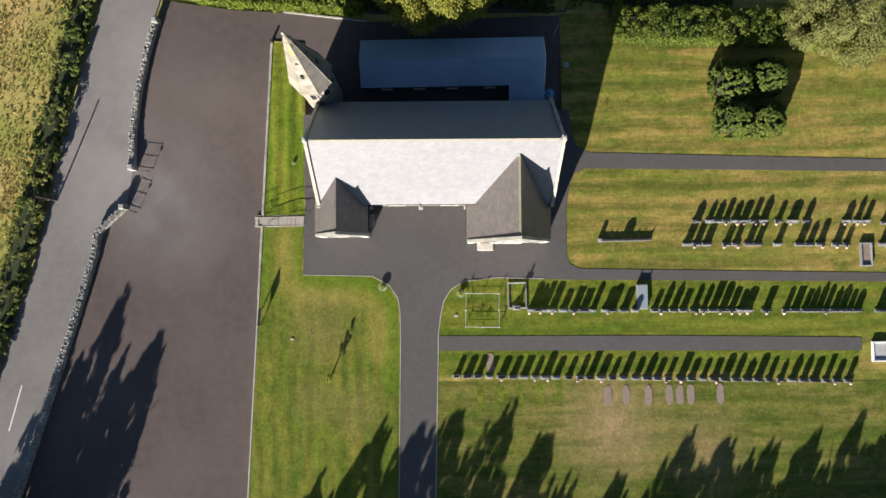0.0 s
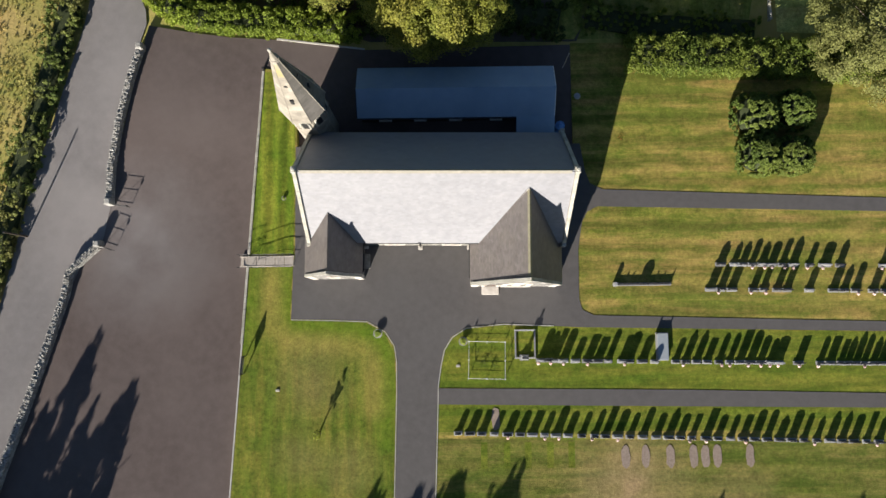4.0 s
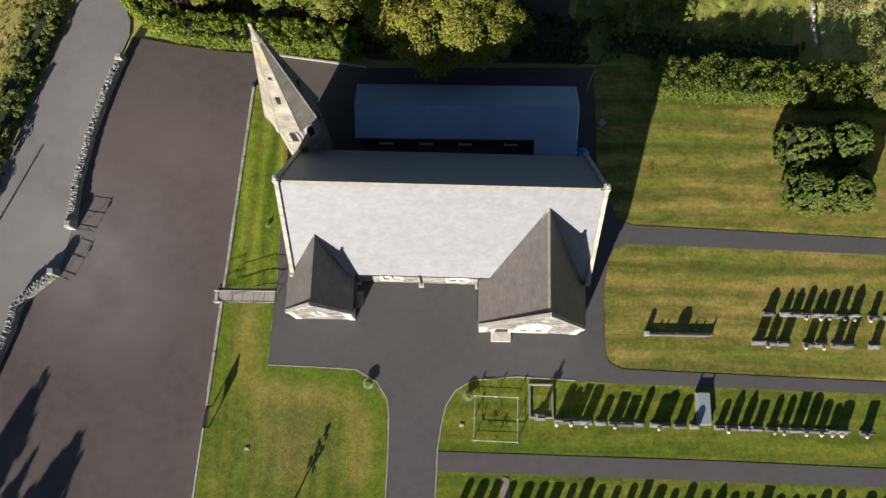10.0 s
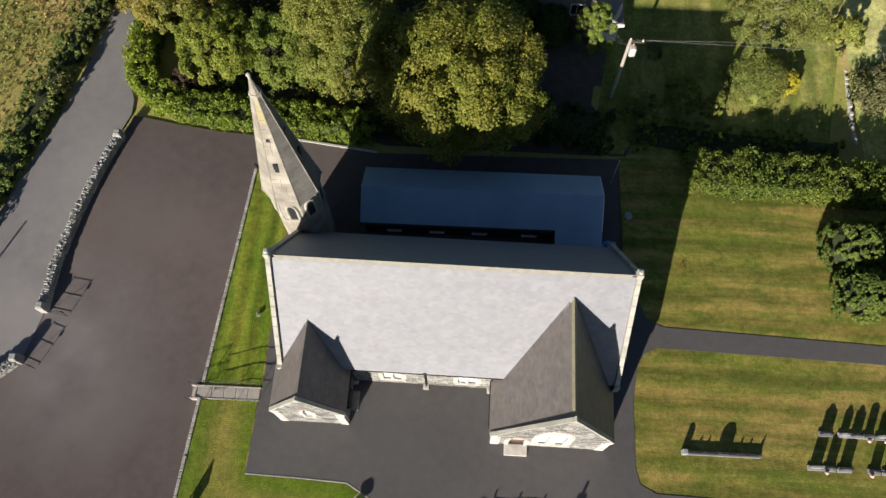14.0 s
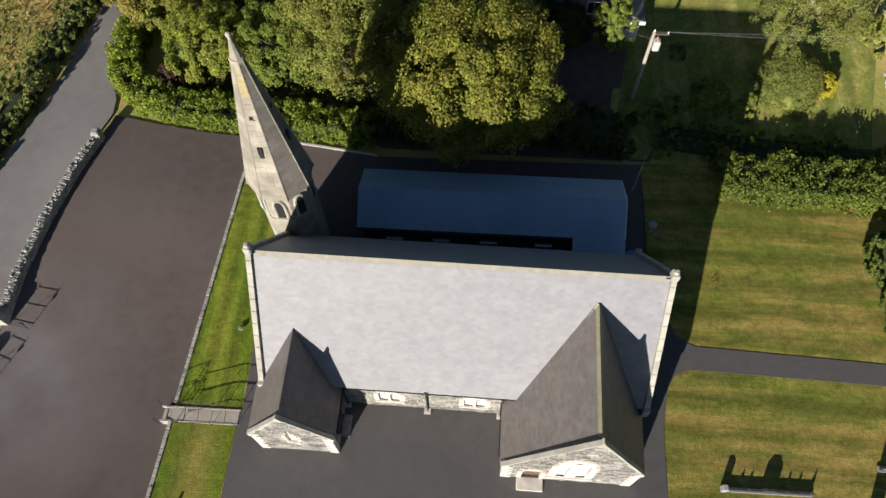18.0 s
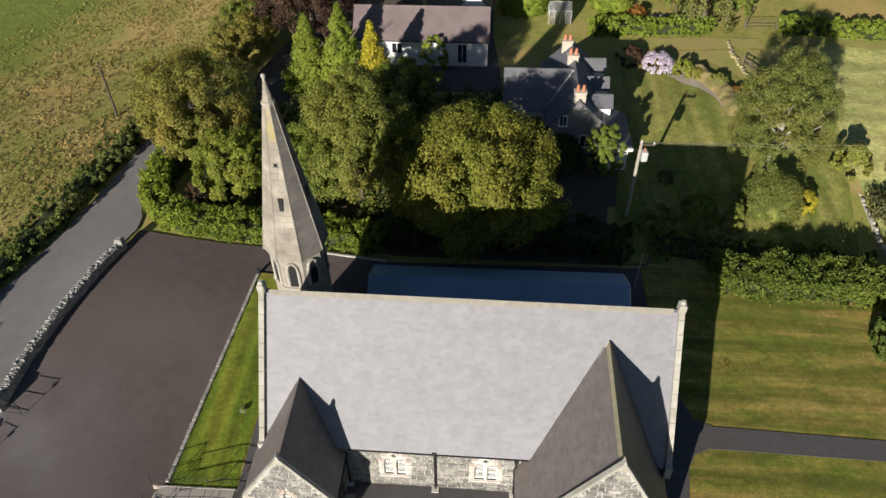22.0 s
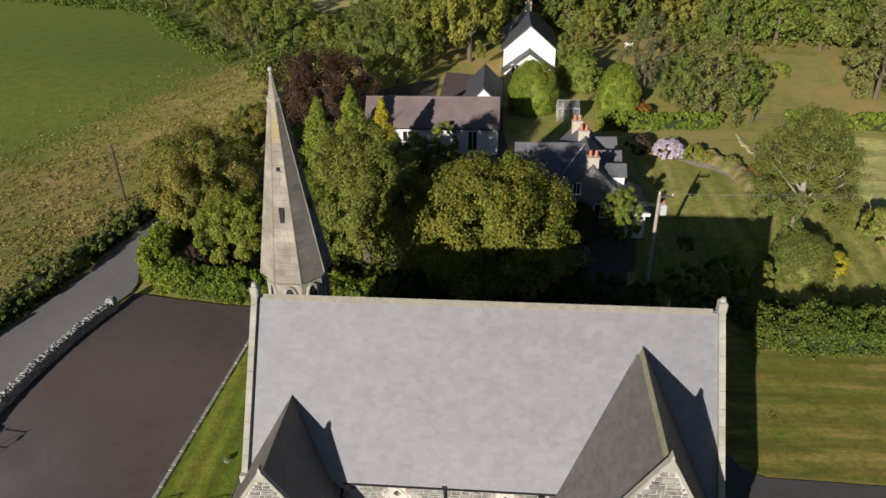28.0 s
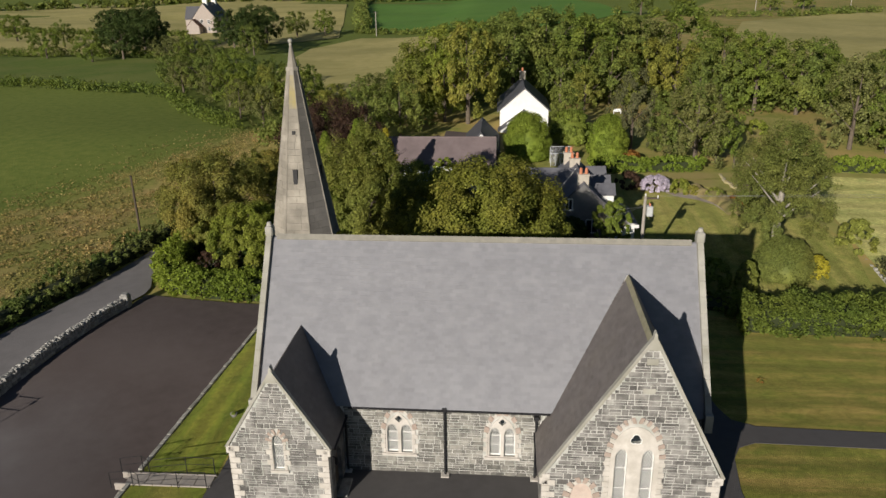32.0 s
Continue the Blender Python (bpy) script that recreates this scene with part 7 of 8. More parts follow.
def headstone(x, y, wide=0, tall=0):
    m = rgv.choice(("granite_dark", "granite_dark", "granite_dark", "granite_grey"))
    kind, wi, hi = rgv.choice((0, 0, 1, 2, 3)), rgv.choice((0, 1, 2)) + wide, max(0, rgv.choice((0, 1, 2, 3)) + tall)
    g = tagged(empty("headstone", x, y, 0.0, rgv.uniform(-3, 3)), {"granite_dark": "dark polished granite headstone on a grey plinth", "granite_grey": "grey granite headstone on a plinth in the grass"}[m], "headstone", "churchyard graves")
    for nm, me in zip(("plinth", "tablet", "inscription"), grave_proto(kind, wi, hi, m)):
        o = new(nm, me)
        o.parent = g
        if nm == "tablet":
            o.matrix_basis = Matrix.Rotation(radians(rgv.uniform(-1.5, 1.5)), 4, "X")
    if rgv.random() < 0.4:
        v = new("vase", vase_me)
        v.parent = g
        v.matrix_basis = Matrix.Translation((rgv.choice((-0.22, 0.0, 0.22)), -0.28, 0.0))
        f = new("posy", rgv.choice(posy_mesh))
        f.parent = v
    return g


for i in range(36):
    headstone(1.0 + i * 1.055 + rgv.uniform(-.08, .08), -10.1 - 0.031 * i * 1.055, tall=-1)
for c in (0, 27, 64, 100, 131, 162, 204, 224, 265, 302, 365, 395, 428, 460, 495, 527, 558, 590, 620, 648, 672, 735, 800, 830, 862, 884, 908, 932, 960, 985, 1010, 1036, 1110):
    X = (960 + c / 1.87 - 784) / 18.7
    headstone(X, -4.05 - 0.02 * (X - 9), 1 if c in (224, 672, 985) else 0, 0)
for X in (8.25, 8.85):
    headstone(X, -4.0)
for c in (515, 555, 582, 610, 640, 670, 702, 735, 785, 832, 878, 1012, 1046, 1076):
    X = (960 + c / 1.87 - 784) / 18.7
    headstone(X, 4.1 - 0.02 * (X - 24), 2 if c == 832 else 0, -1)
for c in (480, 512, 545, 610, 640, 683, 713, 780, 853, 886, 920, 975, 1008, 1128):
    X = (960 + c / 1.87 - 784) / 18.7
    headstone(X, 1.9 - 0.02 * (X - 24), 0, -1)
for X, Y in ((42.0, 3.6), (43.2, 3.6), (44.4, 3.5), (42.4, 1.4), (43.8, 1.3), (41.5, -4.7), (42.6, -4.8), (44, -4.9), (43.2, -7.2)):
    headstone(X, Y)


def kerbed_grave(x0, x1, y0, y1, label, fill, kerbm, h=0.18):
    g = tagged(empty("kerbed_grave", (x0 + x1) / 2, (y0 + y1) / 2, 0), label, "grave")
    a, b = (x1 - x0) / 2, (y1 - y0) / 2
    for nm, q in (("kerb", (-a, a, -b, -b + 0.13)), ("kerb", (-a, a, b - 0.13, b)), ("kerb", (-a, -a + 0.13, -b + 0.13, b - 0.13)), ("kerb", (a - 0.13, a, -b + 0.13, b - 0.13))):
        part(nm, box(*q, -0.05, h, 0.015), kerbm, g)
    if fill:
        part("infill", box(-a + 0.13, a - 0.13, -b + 0.13, b - 0.13, -0.05, h * 0.5), fill, g)
    return g


kerbed_grave(6.05, 7.85, -3.85, -1.35, "grass-filled family plot with grey stone kerb", None, M["granite_grey"])
cr = tagged(empty("cross_headstone", 6.85, -3.75, 0), "tall dark stone cross on a stepped base", "grave cross")
part("base", box(-0.4, 0.4, -0.25, 0.25, 0, 0.16, 0.02), M["granite_grey"], cr)
part("step", box(-0.27, 0.27, -0.18, 0.18, 0.16, 0.34, 0.02), M["granite_grey"], cr)
part("shaft", slab([(-0.12, 0.34), (0.12, 0.34), (0.08, 1.0), (0.27, 1.0), (0.27, 1.16), (0.08, 1.16), (0.07, 1.42), (-0.07, 1.42), (-0.08, 1.16), (-0.27, 1.16), (-0.27, 1.0), (-0.08, 1.0)], 0.12, to3=lambda u, v, w: (u, -0.06 + w, v)), M["granite_dark"], cr)
tb = tagged(empty("ledger_tomb", 18.75, -2.95, 0), "raised tomb with a pale polished ledger slab", "tomb")
part("plinth", box(-0.52, 0.52, -1.2, 1.2, 0, 0.2, 0.02), M["granite_grey"], tb)
part("chest", box(-0.44, 0.44, -1.1, 1.1, 0.2, 0.36, 0.02), M["granite_grey"], tb)
part("ledger", box(-0.47, 0.47, -1.14, 1.14, 0.36, 0.42, 0.02), M["polished"], tb, "pale polished slab")
for s in (-1, 1):
    part("post", box(s * 0.46 - 0.05, s * 0.46 + 0.05, 1.08, 1.18, 0.0, 0.52, 0.01), M["granite_dark"], tb)
kerbed_grave(39.5, 40.6, -0.5, 1.75, "kerbed grave filled with brown gravel", M["gravel"], M["granite_grey"], 0.3)
kerbed_grave(40.3, 42.6, -9.5, -7.6, "large white-kerbed grave filled with grey chippings", M["gravel_grey"], M["white"], 0.3)
for X, Y in ((15.3, -12.25), (17.0, -12.25), (19.1, -12.25), (21.1, -12.25), (22.1, -12.25), (23.1, -12.25), (25.9, -12.25), (4.3, -8.95)):
    rg2 = random.Random(int(X * 10))
    o = [(0.36 * math.cos(a) * (1 + rg2.uniform(-.15, .1)), 0.95 * (abs(math.sin(a)) ** 0.6) * (1 if math.sin(a) > 0 else -1) * (1 + rg2.uniform(-.08, .08))) for a in (2 * math.pi * k / 16 for k in range(16))]
    g = tagged(obj("grave_mound", slab(o, 0.07, to3=lambda u, v, w: (u, v, w - 0.02)), M["gravel"]), "low oblong mound of pinkish grave gravel", "grave mound", "gravel grave mounds")
    g.location = (X, Y, 0)
for X in (3.25, 5.2, 7.0, 8.9, 10.7):
    sheet("grave_turf", [(X - 0.28, -13.1), (X + 0.28, -13.1), (X + 0.3, -10.9), (X - 0.26, -10.9)], 0.018, 0.03, M["lush"], "narrow strip of lush turf over a grave", "grass")
mw = tagged(empty("war_memorial", 17.3, 2.45, 0), "long low stone memorial with a central tablet", "memorial")
part("kerb", box(-2.45, 2.45, -0.14, 0.14, 0, 0.16, 0.02), M["granite_grey"], mw)
part("low_wall", box(-2.25, 2.3, -0.06, 0.1, 0.16, 0.26, 0.02), M["granite_dark"], mw)
part("tablet", slab([(-0.42, 0.16), (0.42, 0.16), (0.42, 0.55), (0.2, 0.7), (-0.2, 0.7), (-0.42, 0.55)], 0.14, to3=lambda u, v, w: (u, -0.07 + w, v)), M["granite_dark"], mw)
for u in (-1.6, -1.1, 1.0, 1.6):
    part("finial", slab([(u - 0.08, 0.26), (u + 0.08, 0.26), (u + 0.02, 0.42)], 0.08, to3=lambda a, v, w: (a, -0.02 + w, v)), M["granite_dark"], mw)
part("pillar", box(-2.6, -2.3, -0.17, 0.17, 0, 0.62, 0.03), M["granite_grey"], mw)
part("end_slab", slab([(2.2, 0.16), (2.42, 0.16), (2.42, 0.5)], 0.08, to3=lambda a, v, w: (a, -0.02 + w, v)), M["granite_dark"], mw)

# railed plot
rp = tagged(empty("railed_plot", 3.65, -3.9, 0), "old grave plot inside white-topped iron railings", "railings")
cs = [(-1.55, 1.6), (1.55, 1.5), (1.5, -1.65), (-1.65, -1.55)]
for (ax, ay), (bx, by) in zip(cs, cs[1:] + cs[:1]):
    part("rail", rod((ax, ay, 0.5), (bx, by, 0.5), 0.02), M["pale_steel"], rp)
    part("rail", rod((ax, ay, 0.24), (bx, by, 0.24), 0.012), M["black"], rp)
    for k in (0, 0.5):
        p = part("post", rod((ax + (bx - ax) * k, ay + (by - ay) * k, 0), (ax + (bx - ax) * k, ay + (by - ay) * k, 0.55), 0.03), M["black"], rp)
        part("knob", cyl(ax + (bx - ax) * k, ay + (by - ay) * k, 0.54, 0.66, 0.075, 0.05, 8), M["pale_steel"], p)
quads("weeds", leaves([(-0.2, 0.1, 0.1), (0.3, 0.4, 0.06), (-0.4, -0.3, 0.06), (0.6, -0.5, 0.05), (-0.8, 0.7, 0.05)], [0.3, 0.35, 0.35, 0.3, 0.3], 40, 0.09, 71), None, L["dark"], rp)

# monument among the yews
mon = tagged(empty("monument", 28.2, 15.7, 0), "small stone monument between the yews", "monument")
part("base", box(-0.4, 0.4, -0.4, 0.4, 0, 0.25, 0.03), M["rubble"], mon)
part("pillar", cyl(0, 0, 0.25, 1.1, 0.2, 0.14, 8), M["rubble"], mon)

# ---- poles, tank and dish by the hall ----
for x, y, h in ((10.9, 22.0, 3.5),):
    p = tagged(empty("mast", x, y, -1 + rise(x, y)), "slim grey steel mast beside the hall", "mast")
    part("pole", cyl(0, 0, 0, h, 0.05, 0.04, 8), M["pole"], p)
    part("cap", cyl(0, 0, h, h + 0.06, 0.06, 0.05, 8), M["pole"], p)
p = tagged(empty("oil_tank", 10.35, 16.4, -1 + rise(10.35, 16.4)), "blue plastic oil tank behind the hall", "tank")
part("body", cyl(0, 0, 0.15, 1.35, 0.42, 0.42, 14), M["blue"], p)
part("lid", cyl(0, 0, 1.35, 1.5, 0.3, 0.12, 12), M["blue"], p)
part("stand", box(-0.45, 0.45, -0.45, 0.45, 0, 0.15), M["kerb"], p)
p = tagged(empty("manhole", 12.1, 19.3, -0.12), "round pale concrete manhole cover in the grass", "manhole")
part("ring", cyl(0, 0, 0, 0.22, 0.3, 0.28, 14), M["kerb"], p)
part("lid", cyl(0, 0, 0.22, 0.26, 0.22, 0.2, 14), M["granite_grey"], p)
up = tagged(empty("utility_pole", 11.2, 29.6, gz(11.2, 29.6)), "wooden utility pole with a grey transformer", "utility pole")
pz = 7.1 - up.location.z
part("pole", cyl(0, 0, -0.2, pz, 0.15, 0.11, 10), M["pole"], up)
part("crossarm", box(-0.1, 1.0, -0.06, 0.06, pz - 0.25, pz - 0.12), M["timber"], up)
tr = part("transformer", box(0.15, 0.6, -0.28, 0.28, pz - 1.55, pz - 0.75, 0.06), M["pale_steel"], up, "grey transformer box")
for s in (-0.15, 0.15):
    part("bushing", cyl(0.38, s, pz - 0.75, pz - 0.55, 0.05, 0.03, 8), M["pot"], tr)
for u in (0.0, 0.9):
    part("insulator", cyl(u, 0, pz - 0.12 if u else pz, pz + (0.05 if u else 0.18), 0.05, 0.04, 8), M["white"], up)
    part("wire", rod((u, 0, pz), (u + 55, -2.0 + u * 2.6, pz + 0.6), 0.008, n=4), M["wire"], up)
for tx, ty, tz in ((-2.5, 4.0, -3.2), (-2.1, 5.2, -2.9)):
    part("stay_wire", rod((0, 0, pz - 0.8), (tx, ty, pz + tz), 0.008, n=4), M["wire"], up)
fpole = tagged(empty("field_pole", -34.9, 43.0, gz(-34.9, 43.0)), "dark wooden pole at the field edge", "utility pole")
part("pole", cyl(0, 0, -0.2, 5.6, 0.13, 0.1, 8), M["timber"], fpole)
part("cap", cyl(0, 0, 5.6, 5.68, 0.12, 0.06, 8), M["black"], fpole)
fp2 = tagged(empty("road_pole", -37.1, 7.4, -1.1), "dark wooden pole beside the road", "utility pole")
part("pole", cyl(0, 0, -0.2, 3.7, 0.09, 0.07, 8), M["timber"], fp2)
part("cap", cyl(0, 0, 3.7, 3.76, 0.09, 0.05, 8), M["black"], fp2)

tree("small withered brown shrub on the lawn", 15.9, 15.6, 0.12, 0.3, L["rust"], "dome", 14, 6, 0.06, 0.0, 95, "shrub", "withered_shrub", base=0.0, trunk=False)
# ---- gardens and fields ----
# Litter colour darkened to deepen the shade behind the hall.
drape("woodland_floor", [(-6.4, 24.6), (12.2, 24.4), (13.4, 27.5), (13.0, 35.5), (4.5, 38.0), (-8, 37.5), (-22.5, 37.5), (-24.5, 29), (-15, 27.5)], 0.03, M["earth_dark"], "leaf litter under the trees, darkened for their shade", 1.5, "ground")
drape("garden_lawn", [(9.6, 24.6), (27.5, 24.6), (29.6, 36), (24.5, 47), (21, 51), (12.6, 48.5), (11.8, 40)], 0.05, M["garden"], "shaded garden lawn behind the church", 2.0, "lawn")
drape("mown_field", [(30.3, 25), (90, 22), (90, 59), (33, 59), (30.5, 44), (29.9, 36)], 0.05, M["stubble"], "pale freshly mown grass paddock", 2.5, "field")
drape("pasture_far", [(-64, 118), (-109, 136), (-240, 160), (-240, 215), (-150, 200), (-98, 183), (-70, 150)], 0.3, M["pasture"], "green pasture beyond the hedge", 5.0, "field")
drape("green_field", [(-52, 285), (-16, 246), (14, 246), (60, 330), (20, 640), (-118, 660)], 0.3, M["bright_field"], "bright green field in the distance", 6.0, "field")
drape("hayfield_w", [(-160, 210), (-100, 192), (-60, 260), (-130, 640), (-420, 640), (-330, 240)], 0.2, M["hay"], "straw-coloured hayfield in the distance", 7.0, "field")
drape("hayfield_e", [(64, 192), (70, 150), (90, 128), (160, 108), (330, 118), (330, 420), (166, 332), (86, 256)], 0.15, M["hay"], "straw-coloured hillside field", 6.0, "field")
drape("stubble_track", [(-44, 122), (-30, 116), (-10, 150), (10, 185), (-10, 235), (-50, 250), (-60, 215), (-52, 150)], 0.2, M["hay"], "dry grass bank behind the spire", 6.0, "field")
drape("clearing", [(31.5, 69), (36, 66.5), (39.5, 69), (40, 77.5), (34, 79.5), (31.5, 75)], 0.1, M["clearing"], "sunlit clearing in the trees", 3.0, "field")

drape("orchard_grass", [(12.5, 49.2), (21, 51.2), (24.8, 47.2), (29.7, 36.5), (30.3, 44), (29, 53.4), (20, 52.8), (12.8, 52.6)], 0.04, M["clearing"], "long dry grass beyond the garden bank", 1.5, "grass")
drape("dry_bank", [(13, 52.8), (20, 53.0), (27, 53.6), (27, 55.2), (22, 55.4), (13, 54.8)], 0.07, M["clearing"], "dry grass strip below the hedge", 1.5, "verge")
drape("paddock_edge", [(29.6, 54.6), (45, 52.8), (70, 50), (70, 51.8), (45, 54.6), (29.6, 55.9)], 0.12, M["clearing"], "unmown dry edge of the paddock", 2.0, "verge")
drape("farm_lane", [(-22.5, 42), (-13.8, 42), (-13.8, 53), (-7.2, 56), (-7.2, 70), (-14, 66), (-19, 60), (-22.8, 50)], 0.05, M["earth_dark"], "dark bare ground of the farm lane", 2.0, "lane")
# garden bank, gravel crescent and walls
drape("garden_path", [(16.9, 48.2), (18.1, 46.8), (19.4, 46.1), (20.6, 44.6), (21.1, 42.2), (21.6, 42.4), (21.2, 45.0), (20.0, 47.0), (18.6, 48.4)], 0.09, M["gravel_pale"], "pale gravel crescent edging the garden lawn", 0.6, "path")
bankl = [(18.3, 50.4), (19.6, 49.0), (20.6, 47.6), (21.5, 46.0), (22.0, 44.4), (22.1, 42.8), (22.0, 41.4)]
bv, bf = [], []
for i in range(49):
    k = min(i / 8, 5.999)
    (ax, ay), (bx, by) = bankl[int(k)], bankl[int(k) + 1]
    d = Vector((bx - ax, by - ay)).normalized()
    cx_, cy_ = ax + (bx - ax) * (k % 1), ay + (by - ay) * (k % 1)
    for q in range(9):
        e = q / 4 - 1
        px, py = cx_ - d.y * e * 1.15, cy_ + d.x * e * 1.15
        hump = 0.8 * (1 - e * e) * min(1, i / 6, (48 - i) / 6)
        bv.append((px, py, gz(px, py) + hump * (1 + 0.5 * noise.noise((px * 1.3, py * 1.3, 2.0))) - 0.05))
for i in range(48):
    bf += [(i * 9 + q, i * 9 + q + 9, i * 9 + q + 10, i * 9 + q + 1) for q in range(8)]
bank = quads("garden_bank", bv, bf, M["bank"], smooth=True)
tagged(bank, "rough bank of brown dry grass and earth", "bank", "", "structure")
rgb_ = random.Random(77)
rk = tagged(empty("rockery", 23.8, 54.4, gz(23.8, 54.4)), "row of pale boulders in the dry grass", "rockery")
for i in range(16):
    k = i / 15
    x, y = 0.6 * k * k + rgb_.uniform(-0.12, 0.12), -6.8 * k
    st = new("boulder", CHUNKS_PALE[i % 6])
    st.parent = rk
    st.matrix_basis = Matrix.Translation((x, y, gz(23.8 + x, 54.4 + y) - gz(23.8, 54.4) + 0.12)) @ Matrix.Rotation(rgb_.uniform(0, 3), 4, "Z") @ Matrix.Diagonal((rgb_.uniform(0.25, 0.5), rgb_.uniform(0.2, 0.35), rgb_.uniform(0.2, 0.34), 1))
gw = tagged(empty("garden_wall", 12.6, 58.6, gz(12.6, 58.6)), "low dry-stone garden wall", "stone wall")
rg = random.Random(9)
for i in range(26):
    part("stone", box(i * 0.35, i * 0.35 + 0.33, -0.2 + i * 0.036, 0.2 + i * 0.036, -0.2, rg.uniform(0.3, 0.45), 0.04), M["rubble"], gw)
lw = tagged(empty("paddock_wall", 29.6, 26, gz(29.6, 26)), "mossy stone wall beside the paddock", "stone wall")
for i in range(48):
    part("stone", box(-0.13 + i * 0.008, 0.13 + i * 0.008, i * 0.36, i * 0.36 + 0.34, -0.3, rg.uniform(0.35, 0.6) + i * 0.012, 0.05), M["coping"], lw)
for x, y in ((24.3, 50.2), (25.2, 48.6), (26.0, 47.0)):
    f = tagged(empty("fence_panel", x, y, gz(x, y), -60), "weathered wooden post-and-rail fence", "fence", "garden fence")
    for u in (0, 0.9, 1.8):
        part("post", box(u - 0.05, u + 0.05, -0.05, 0.05, 0, 1.0), M["bark"], f)
    for z in (0.35, 0.65, 0.92):
        part("rail", box(0, 1.8, -0.03, 0.03, z - 0.04, z + 0.04), M["bark"], f)
fg = tagged(empty("field_gate", 26.0, 57.2, gz(26.0, 57.2), 2), "grey field gate between hedges", "gate")
for z in (0.25, 0.5, 0.75, 1.0):
    part("bar", rod((0, 0, z), (3.2, 0, z), 0.025), M["bark"], fg)
for u in (0, 3.2):
    part("post", box(u - 0.08, u + 0.08, -0.08, 0.08, -0.1, 1.25), M["bark"], fg)

# ---- woods, tree by tree ----
PROTO = {}
for k, (leaf, kind, n, per, size) in {"a": (L["green"], "round", 170, 46, 0.3), "b": (L["wood"], "round", 170, 46, 0.3), "c": (L["olive"], "round", 170, 46, 0.3), "d": (L["olive_green"], "tall", 170, 46, 0.3),
                                      "e": (L["willow"], "tall", 160, 46, 0.27), "f": (L["grey"], "tall", 150, 46, 0.28), "g": (L["light"], "round", 170, 46, 0.3), "h": (L["dark"], "round", 170, 46, 0.32)}.items():
    for v in range(2):
        PROTO[k + str(v)] = tree("tree", 0, -300, 10, 4.6 if kind != "cone" else 3.2, leaf, kind, n, per, size, 0.6, 200 + ord(k) * 3 + v, base=-40)
WOOD_LABEL = {"a": "full green broadleaf tree in the wood", "b": "dark green broadleaf tree in the wood", "c": "olive broadleaf tree touched by autumn", "d": "tall yellow-green tree in the wood",
              "e": "thin grey-green tree with bare limbs", "f": "grey-green pine with layered boughs", "g": "bright green tree at the wood's edge", "h": "dark broadleaf tree by the far farmhouse"}
rw_ = random.Random(21)


def wood_tree(k, x, y, h, wide=1.0):
    s = h / 10
    t = copy_thing(PROTO[k + rw_.choice("01")], pose(x, y, gz(x, y) - 0.2, 0, 0, rw_.uniform(0, 360)) @ Matrix.Diagonal((s * wide, s * wide, s, 1)))
    t.name = "tree"
    tagged(t, WOOD_LABEL[k], "tree", "woodland trees")
    return t


